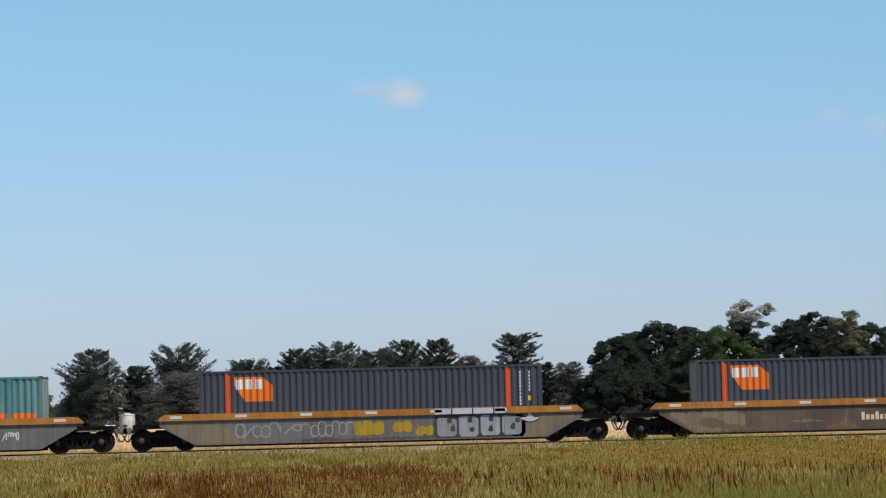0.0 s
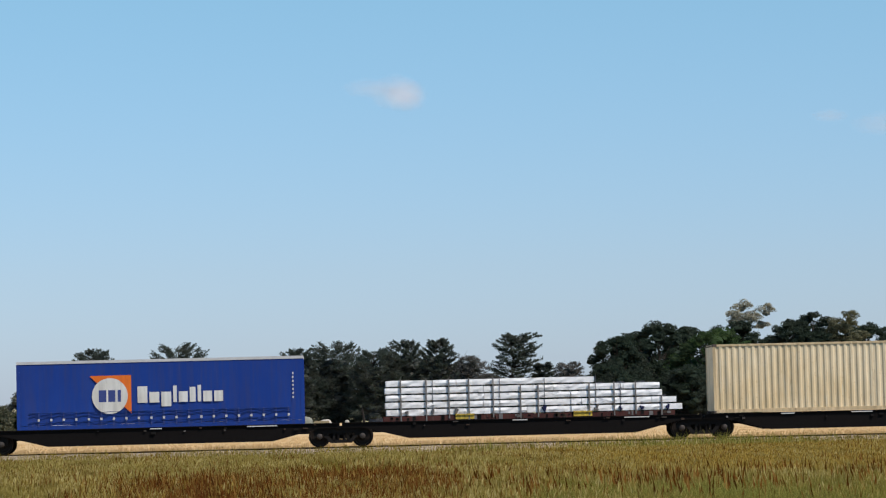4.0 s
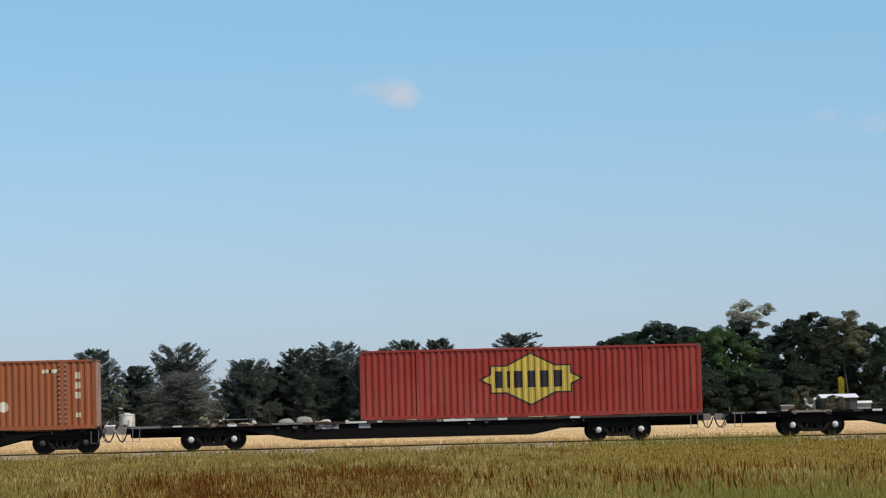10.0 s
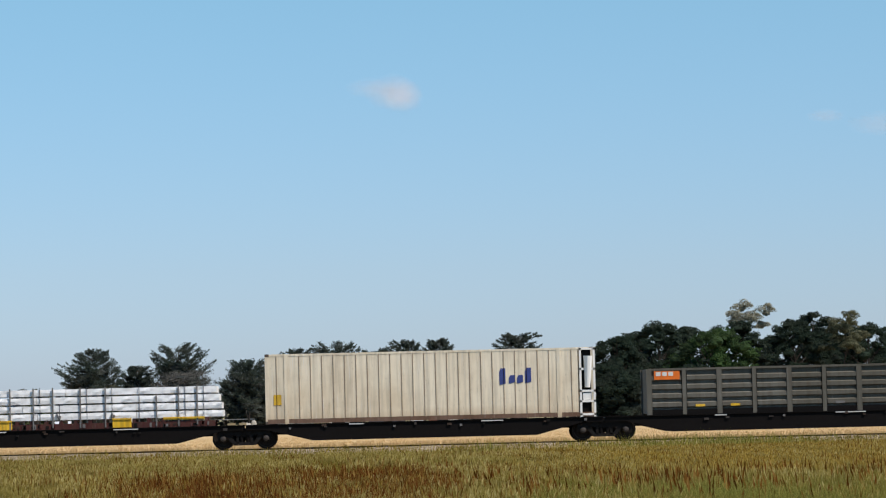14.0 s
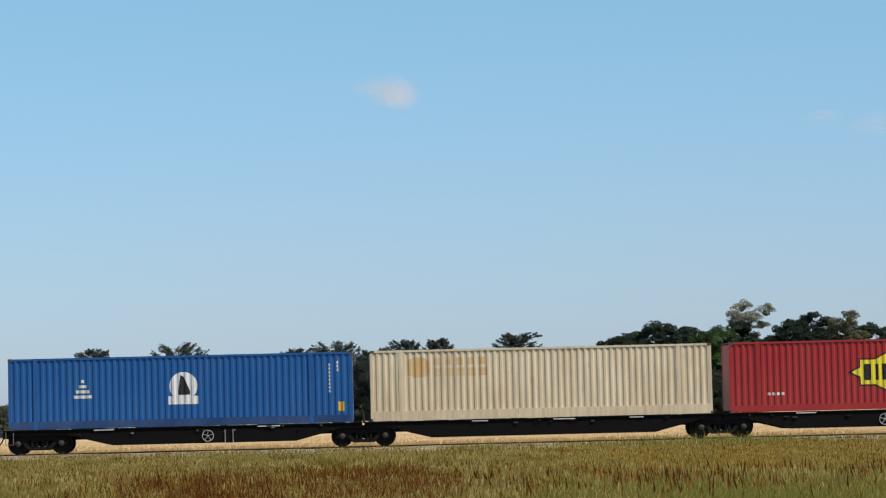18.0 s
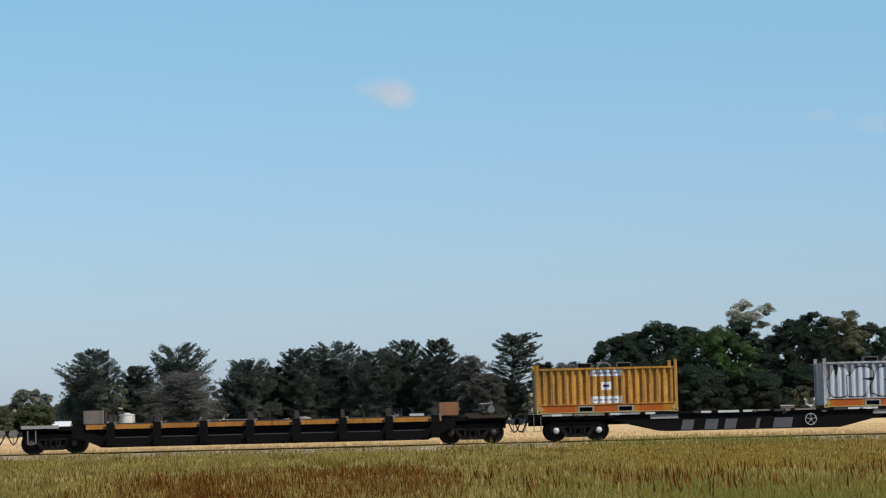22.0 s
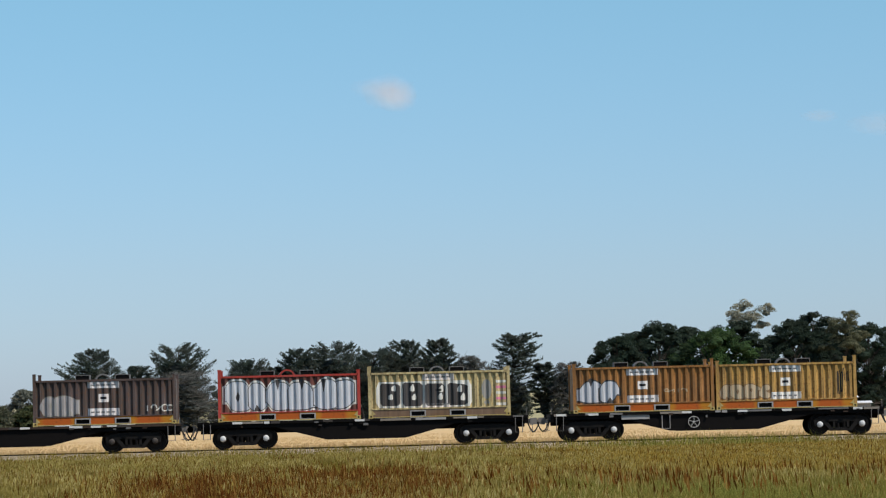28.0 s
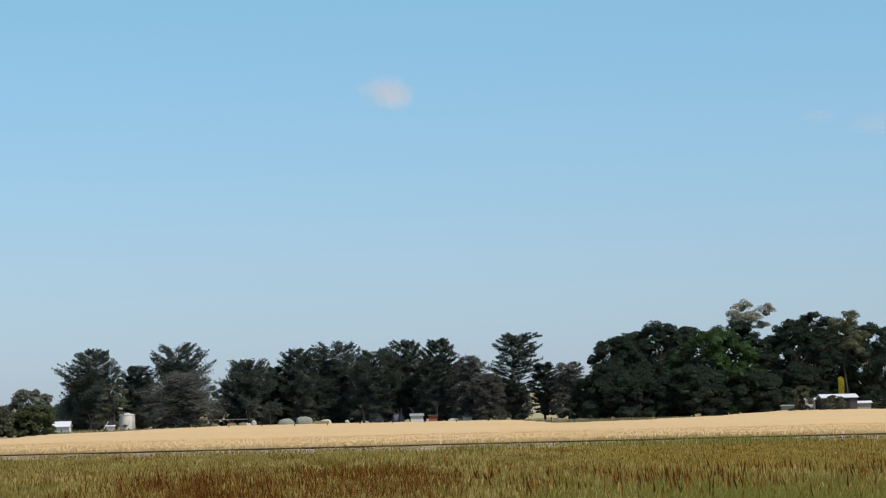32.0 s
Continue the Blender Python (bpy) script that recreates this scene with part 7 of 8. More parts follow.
for name, label, pick, tone in (("dry_stalks", "ochre dry stalks among the dock", ~pale, TAWNY), ("straw_stalks", "pale dry stalks among the dock", pale, STRAW)):
    k = int(pick.sum())
    lay(name, label, x[pick], y[pick], some(0.18, 0.36, k), some(0.012, 0.024, k), some(-0.25, 0.3, k), some(-0.2, 0.2, k), tone, 0.45)
# a lush strip at the foot of the ballast, higher over one stretch
x = np.concatenate([some(-18, 34, 12000), np.random.normal(15.8, 2.2, 1000), np.random.normal(6.2, 0.6, 60), np.random.normal(14.0, 3.5, 260)])
y = some(117.6, 121.6, len(x))
h = some(0.13, 0.30, len(x)) + np.where(np.arange(len(x)) >= 12000, some(0.12, 0.55, len(x)), 0)
lay("lush_grass", "rank green grass at the foot of the ballast", x, y, h, some(0.016, 0.036, len(x)) + np.where(np.arange(len(x)) >= 12000, 0.016, 0), some(-0.5, 0.5, len(x)), some(-0.2, 0.2, len(x)), LUSH)
x = np.concatenate([np.random.normal(15.0, 4.5, 500), some(-16, 30, 1600)])
n = len(x)
lay("track_weeds", "straw seed heads along the ballast", x, some(118.4, 121.6, n), some(0.16, 0.42, n), some(0.015, 0.03, n), some(-0.35, 0.35, n), some(-0.2, 0.2, n), STRAW, 0.3)
x = some(-18, 34, 24000)
x = x[wave(x, 0 * x, 1.1, 0.8) + np.random.normal(0, 0.6, len(x)) > -1.1]
n = len(x)
lay("ballast_grass", "short olive grass creeping up the ballast", x, some(120.8, 122.25, n), some(0.10, 0.27, n), some(0.014, 0.03, n), some(-0.5, 0.5, n), some(-0.2, 0.2, n), GREEN)
# stray stalks on the far shoulder of the track
x = np.concatenate([some(-14, 34, 260), np.random.normal(11.0, 5.0, 420)])
n = len(x)
lay("shoulder_weeds", "straw stalks on the far shoulder of the track", x, some(127.8, 130.5, n), some(0.40, 0.62, n), some(0.014, 0.026, n), some(-0.3, 0.3, n), some(-0.2, 0.2, n), STRAW, 0.4)

# the wheat beyond the track: standing stalks in front, the crop's top behind
CROP_Q = [-0.1158, -0.0991, -0.0766, -0.0373, 0.0381, 0.0609, 0.0766, 0.1041, 0.1394, 0.157, 0.192]
CROP_Y = [249, 323, 359, 500, 462, 440, 292, 323, 410, 425, 430]
x = np.random.uniform(-30, 48, 70000)
y = 130.0 + 50 * np.random.uniform(0, 1, len(x)) ** 1.8
h = np.random.uniform(0.44, 0.60, len(x))
tagged(new("wheat_stalks", blade_mesh("wheat_stalks", x, y, 0 * x, h, np.random.uniform(0.02, 0.04, len(x)), np.random.uniform(-0.25, 0.25, len(x)), np.random.uniform(-0.2, 0.2, len(x)), WHEAT, 0.35)), "ripe standing wheat stalks", "wheat", kind="stuff")
m, nt, b = node_mat("wheat_top")
big, mid, fine = noise_tex(nt, 0.03, 3, (1, 0.4, 1)), noise_tex(nt, 0.9, 4, (1, 0.25, 1)), noise_tex(nt, 12.0, 4)
col = ramp(nt, mid.outputs["Fac"], [(0.3, (0.510, 0.348, 0.178)), (0.7, (0.570, 0.395, 0.205))]).outputs["Color"]
col = mixed(nt, ramp(nt, fine.outputs["Fac"], [(0.4, (0, 0, 0)), (0.7, (0.5, 0.5, 0.5))]).outputs["Color"], col, (0.47, 0.315, 0.150))
col = mixed(nt, ramp(nt, big.outputs["Fac"], [(0.4, (0, 0, 0)), (0.65, (0.4, 0.4, 0.4))]).outputs["Color"], col, (0.60, 0.44, 0.225))
nt.links.new(col, b.inputs["Base Color"])
b.inputs["Roughness"].default_value = 0.95
b.inputs["Specular IOR Level"].default_value = 0.05
bumped(nt, b, fine.outputs["Fac"], 0.5, 0.15)


def crop_z(x, y):
    """The crop's top; past its ragged far edge it drops to the ground."""
    edge = np.interp(x / y, CROP_Q, CROP_Y) + 3 * math.sin(x * 0.7)
    z = 0.50 + 0.04 * noise.noise(Vector((x * 0.3, y * 0.12, 0)))
    if y > edge:
        z = max(-0.25, z - (y - edge) * 0.10)
    return z + land_z(x, y)


xs = [-90 + 1.0 * k for k in range(221)]
ys = [131, 131.2] + [133 + 2.0 * k for k in range(30)] + [196 + 6 * k for k in range(57)]
tagged(sheet("wheat_field", xs, ys, lambda x, y: -0.05 if y < 131.1 else crop_z(x, y), m), "ripe golden wheat field behind the track", "wheat field", kind="structure")


# ---- trees
UP = np.array([0.0, 0.0, 1.0])


def unit(v):
    return v / np.maximum(np.linalg.norm(v, axis=1), 1e-6)[:, None]


def leaf_mesh(name, p, along, face, length, width, material):
    """Many small leaf sprigs, each a three-cornered sliver that points along and looks towards face."""
    n = len(p)
    along = unit(along)
    side = unit(np.cross(face, along)) * width[:, None]
    v = np.stack([p - side, p + side, p + along * length[:, None]], 1)
    me = bpy.data.meshes.new(name)
    me.vertices.add(n * 3)
    me.vertices.foreach_set("co", v.reshape(-1).astype(np.float32))
    me.loops.add(n * 3)
    me.loops.foreach_set("vertex_index", np.arange(n * 3).astype(np.int32))
    me.polygons.add(n)
    me.polygons.foreach_set("loop_start", (np.arange(n) * 3).astype(np.int32))
    me.update(calc_edges=True)
    me.materials.append(material)
    return me


def ball(level):
    bm = bmesh.new()
    bmesh.ops.create_icosphere(bm, subdivisions=level, radius=1.0)
    bm.verts.ensure_lookup_table()
    out = np.array([v.co[:] for v in bm.verts]), np.array([[v.index for v in f.verts] for f in bm.faces])
    bm.free()
    return out


BALL = ball(2)


def lumps(r, centres, radii):
    """The closed inner mass of the boughs, lumpy and no two alike."""
    v0, f0 = BALL
    vs, fs = [], []
    for i, (c, k) in enumerate(zip(centres, radii)):
        vs.append(c + v0 * (1 + r.uniform(-0.35, 0.25, (len(v0), 1))) * k)
        fs.append(f0 + i * len(v0))
    return np.concatenate(vs), np.concatenate(fs)


LEAF = {
    "dark": leaf_mat("cypress_leaves", [(0.0, (0.054, 0.074, 0.059)), (0.7, (0.073, 0.096, 0.074)), (1.0, (0.096, 0.116, 0.088))], 0.9, 0.5, ((0.104, 0.106, 0.088), (0.22, (1, 1, 1)), 0.6)),
    "deep": leaf_mat("dense_leaves", [(0.0, (0.027, 0.042, 0.028)), (0.7, (0.034, 0.053, 0.033)), (1.0, (0.041, 0.062, 0.035))], 0.9, 0.5, ((0.044, 0.046, 0.036), (0.12, (1, 1, 1)), 0.7)),
    "green": leaf_mat("green_leaves", [(0.0, (0.034, 0.066, 0.020)), (0.7, (0.050, 0.094, 0.026)), (1.0, (0.066, 0.116, 0.030))], 0.9, 0.45, ((0.040, 0.056, 0.030), (0.15, (1, 1, 1)), 0.7)),
    "leafy": leaf_mat("bright_leaves", [(0.0, (0.050, 0.060, 0.026)), (0.7, (0.085, 0.098, 0.040)), (1.0, (0.140, 0.145, 0.060))], 0.9, 0.3),
    "grey": leaf_mat("dry_sprays", [(0.0, (0.082, 0.080, 0.072)), (0.7, (0.115, 0.110, 0.098)), (1.0, (0.165, 0.155, 0.138))], 0.9, 0.35, ((0.062, 0.070, 0.056), (0.3, (1, 1, 1)), 0.7)),
    "olive": leaf_mat("olive_leaves", [(0.0, (0.055, 0.060, 0.034)), (0.7, (0.105, 0.108, 0.065)), (1.0, (0.17, 0.165, 0.105))], 0.8, 0.2),
    "hazy": leaf_mat("far_gum_leaves", [(0.0, (0.085, 0.090, 0.070)), (1.0, (0.15, 0.15, 0.115))], 0.9, 0.1),
    "gum": leaf_mat("gum_leaves", [(0.0, (0.15, 0.15, 0.105)), (0.7, (0.26, 0.25, 0.175)), (1.0, (0.38, 0.36, 0.26))], 0.7, 0.2),
    "gumy": leaf_mat("yellow_gum_leaves", [(0.0, (0.060, 0.064, 0.034)), (0.7, (0.105, 0.108, 0.056)), (1.0, (0.18, 0.17, 0.09))], 0.7, 0.2),
    # darker than the leaves: the shade deep in a crown put into the colour
    "inner": leaf_mat("shaded_inner_crown", [(0.0, (0.038, 0.044, 0.038)), (1.0, (0.052, 0.056, 0.048))], 0.95, 0.0),
    "gold": leaf_mat("golden_conifer_leaves", [(0.0, (0.30, 0.26, 0.02)), (1.0, (0.55, 0.47, 0.05))], 0.7, 0.2),
}
BARK = plain("dark_bark", (0.055, 0.045, 0.036), 0.9, 0, 0.4, 8)
TRUNK = plain("black_bark", (0.028, 0.024, 0.02), 0.95, 0, 0.4, 8)
DEAD_WOOD = plain("grey_dead_wood", (0.19, 0.17, 0.145), 0.9, 0, 0.4, 6)
PALE_BARK = plain("pale_bark", (0.34, 0.30, 0.25), 0.85, 0, 0.4, 6)
TREE_WORDS = {"cypress": ("old dark cypress with spreading layered boughs", "tree"), "tiered": ("tall cypress with thin open tiers of boughs", "tree"), "dense": ("dense dark evergreen tree with a domed crown", "tree"), "gum": ("tall eucalypt with pale limbs and clumped crown", "tree"), "dead": ("grey half-dead cypress with dry sprays", "tree"), "bush": ("low rounded shrub at the field's edge", "shrub"), "olive": ("thin olive-grey tree beside the cypresses", "tree")}


def plumes(r, root, way, length, wide, thick, n):
    """Flat fans of sprigs, n on each: where they grow, which way they point and look."""
    m = len(root)
    way = unit(way)
    side = unit(np.cross(way, UP))
    k = np.repeat(np.arange(m), n)
    u = r.uniform(0, 1, m * n) ** 0.85
    lat = r.normal(0, 0.5, m * n) * (0.25 + 0.75 * np.sin(math.pi * np.minimum(1, u * 0.85 + 0.1)))
    L = length[k]
    p = root[k] + way[k] * (u * L)[:, None] + side[k] * (lat * L * wide)[:, None]
    p[:, 2] += r.normal(0, 0.5, m * n) * thick * L - 0.10 * L * np.abs(lat)
    along = way[k] + side[k] * (lat * 0.9)[:, None] + r.normal(0, 0.30, (m * n, 3))
    face = UP * 0.8 + way[k] * 0.35 + r.normal(0, 0.5, (m * n, 3))
    return p, along, face


def limbed(r, h, w, n_limb, n_leaf, tiered=False, droop=False):
    """Limbs that climb outwards from the trunk and carry fans of sprigs: limbs, sprigs, inner lumps."""
    R = w / 2
    ph = r.uniform(0, 6, 3)
    lean = r.uniform(-0.06, 0.09) * h
    limbs, roots, ways, lens = [], [], [], []
    for i in range(n_limb):
        f = 0.05 + 0.95 * ((i + r.uniform(0, 1)) / n_limb) ** 0.8
        a = i * 2.39996 + r.uniform(-0.5, 0.5)
        if tiered:
            f = f ** 0.8
            out = 0.62 if f < 0.4 else 1.05 - 1.15 * (f - 0.5) ** 1.1 if f > 0.5 else 0.62 + 4.3 * (f - 0.4)
            out *= r.uniform(0.55, 1.08)
        else:
            out = 0.84 + 0.12 * math.sin(f * 5) if f < 0.5 else 1.0 - 0.62 * ((f - 0.5) / 0.5) ** 2.6
            out *= 1 + 0.16 * math.sin(9 * f + ph[0] + math.cos(a)) + 0.13 * math.sin(17 * f + ph[1] + 2 * math.sin(a))
        rad = R * max(0.1, out) * r.uniform(0.62, 0.98 if tiered else 0.90)
        rise = (0.38 if tiered else 0.15 + 0.75 * f) * r.uniform(0.7, 1.3) if f > 0.3 and not droop else r.uniform(-0.25, 0.15)
        e = np.array([lean * f + math.cos(a) * rad, math.sin(a) * rad, f * h])
        s = np.array([lean * f * 0.7, 0, min(0.96 * h, max(0.04 * h, e[2] - rad * rise))])
        limbs.append((s, e))
        for q in range(8):
            t = 1.0 if q == 0 else r.uniform(0.42, 1.0)
            b = a + (r.uniform(-0.25, 0.25) if q == 0 else r.choice((-1, 1)) * r.uniform(0.3, 1.0))
            up = rise * 0.6 + r.uniform(-0.15, 0.35 if tiered else 0.55) if not droop else r.uniform(-0.45, 0.25)
            roots.append(s + (e - s) * t)
            ways.append((math.cos(b), math.sin(b), up))
            lens.append(w * (r.uniform(0.10, 0.19) if droop else r.uniform(0.09, 0.16) if tiered else r.uniform(0.075, 0.14)) * (1.2 - 0.5 * f))
    roots, ways, lens = np.array(roots), np.array(ways), np.array(lens)
    sprigs = plumes(r, roots, ways, lens, 0.7 if tiered else 0.75, 0.2 if tiered else 0.3 if droop else 0.24, n_leaf)
    mids = [s + (e - s) * r.uniform(0.15, 0.5) for s, e in limbs if e[2] < (0.45 if tiered else 0.86) * h]
    radii = [np.array([w * 0.10, w * 0.10, h * 0.045]) * r.uniform(0.7, 1.15) for _ in mids]
    return limbs, sprigs, mids, radii


def domed(r, h, w, n_lobe, n_clump, n_leaf, low=0.03, kind="dense"):
    """Rounded lobes heaped up to a dome, each of smaller clumps with sprigs on their outside."""
    R = w / 2
    cs, rs = [], []
    for i in range(n_lobe):
        f = low + (1 - low) * (i + r.uniform(0, 1)) / n_lobe
        if kind == "gum":
            a, d, s = i * 2.4 + r.uniform(-0.4, 0.4), R * r.uniform(0.3, 0.85), R * r.uniform(0.26, 0.40)
        else:
            rad = R * math.sqrt(max(0.03, 1 - (max(0.0, f - 0.38) / 0.64) ** 2))
            a, d, s = i * 2.39996 + r.uniform(-0.6, 0.6), rad * math.sqrt(r.uniform(0.25, 0.95)), R * r.uniform(0.17, 0.30)
        cs.append((math.cos(a) * d, math.sin(a) * d, h * f * 0.94))
        rs.append((s, s, s * (r.uniform(0.5, 0.78) if kind != "gum" else r.uniform(0.75, 1.05))))
    cs, rs = np.array(cs), np.array(rs)
    k = np.repeat(np.arange(n_lobe), n_clump)
    d = unit(r.normal(0, 1, (len(k), 3)))
    d[:, 2] = np.where(d[:, 2] < -0.25, -d[:, 2], d[:, 2])
    cc, cr = cs[k] + d * rs[k] * r.uniform(0.55, 0.95, (len(k), 1)), rs[k] * r.uniform(0.28, 0.48, (len(k), 1))
    q = np.repeat(np.arange(len(k)), n_leaf)
    e = unit(r.normal(0, 1, (len(q), 3)))
    e[:, 2] = np.where(e[:, 2] < -0.35, -e[:, 2], e[:, 2])
    p = cc[q] + e * cr[q] * (r.uniform(0.7, 1.08, (len(q), 1)) + np.maximum(0, r.normal(0, 0.12, (len(q), 1))))
    along = np.cross(e, r.normal(0, 1, (len(q), 3))) + e * 0.5 + UP * (0.25 if kind != "gum" else -0.6)
    face = e + 0.35 * unit(p - cs[k][q]) + r.normal(0, 0.6, (len(q), 3))
    return [(np.array([0, 0, max(0.1 * h, c[2] - 0.6 * R)]), c) for c in cs], (p, along, face), list(cs), list(rs * (0.66 if kind != "gum" else 0.4))


def tree(kind, x, y, h, w, tone, seed):
    r = np.random.default_rng(seed)
    label, cat = TREE_WORDS[kind]
    t = thing(cat, label, cat, "trees behind the wheat" if cat == "tree" else "shrubs")
    t.location = (x, y, land_z(x, y))
    behind = y >= 555
    size = 0.30
    if kind in ("cypress", "tiered"):
        limbs, sprigs, mids, radii = limbed(r, h, w, 100 if kind == "tiered" else 135, 34 if kind == "tiered" else 27, kind == "tiered")
    elif kind == "dead":
        limbs, sprigs, mids, radii = limbed(r, h, w, 80, 26, False, True)
        size = 0.24
    elif kind == "gum":
        limbs, sprigs, mids, radii = domed(r, h, w, 7 if tone == "gum" else 11, 14, 90, 0.80 if tone == "gum" else 0.62, "gum")
        size = 0.24
    elif kind == "dense":
        limbs, sprigs, mids, radii = domed(r, h, w, *((34, 6, 24) if behind and tone != "hazy" else (64, 9, 34)))
    else:
        limbs, sprigs, mids, radii = domed(r, h, w, 16, 7, 40 if kind == "bush" else 26)
        size = 0.22
    p, along, face = sprigs
    fit = np.array([0.5 * w / np.quantile(np.abs(p[:, 0]), 0.985)] * 2 + [h / np.sort(p[:, 2])[-25]])
    p = p * fit
    p[:, 2] = np.maximum(p[:, 2], 0.05)
    keep = (p[:, 2] < h * 1.01) & (np.abs(p[:, 0]) < w * 0.56)
    n = int(keep.sum())
    part("crown", leaf_mesh("crown", p[keep], along[keep], face[keep], size * r.uniform(0.6, 1.3, n), size * 0.36 * r.uniform(0.6, 1.2, n), LEAF[tone]), None, t)
    # added lumps close the crown; limbed trees get the shade-dark inner tone
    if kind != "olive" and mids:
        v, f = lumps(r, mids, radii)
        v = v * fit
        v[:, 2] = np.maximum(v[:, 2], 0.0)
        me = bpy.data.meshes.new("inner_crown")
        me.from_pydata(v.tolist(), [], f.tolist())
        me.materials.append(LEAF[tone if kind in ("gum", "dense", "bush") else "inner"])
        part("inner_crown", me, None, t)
    bark = PALE_BARK if tone == "gum" else DEAD_WOOD if kind == "dead" else BARK
    bm = bmesh.new()
    top = h * (0.92 if kind != "bush" else 0.5)
    bend = [Vector((r.uniform(-0.02, 0.02) * h, r.uniform(-0.02, 0.02) * h, top * k / 4)) for k in range(5)]
    bend[0] = Vector((0, 0, -0.1))
    r0 = max(0.10, h * (0.024 if kind != "gum" else 0.012))
    for k in range(4):
        rod(bm, bend[k], bend[k + 1], r0 * (1 - k / 4.6), r0 * (1 - (k + 1) / 4.6), 7)
    for s, e in limbs:
        s, e = s * fit, e * fit
        g = min(3.999, max(0.0, s[2] / top * 4))
        root = bend[int(g)].lerp(bend[int(g) + 1], g - int(g))
        rod(bm, root, e, r0 * 0.36 * (1.1 - g / 5), r0 * 0.12, 5, False)
    part("trunk", bm, bark, t)
    if kind in ("cypress", "dead"):
        # pale dry twigs that show on the crown's outside
        twig = bmesh.new()
        for k in range(60 if kind == "cypress" else 150):
            s, e = limbs[int(r.integers(len(limbs)))]
            q = (s + (e - s) * r.uniform(0.5, 1.0)) * fit
            way = r.normal(0, 1, 3) * np.array([1, 0.5, 0.7]) + np.array([0, -0.6, 0.2])
            rod(twig, q, q + way * r.uniform(0.4, 0.9), 0.035, 0.012, 3, False)
        tagged(part("dry_twigs", twig, DEAD_WOOD, t), kind="stuff")
    return t


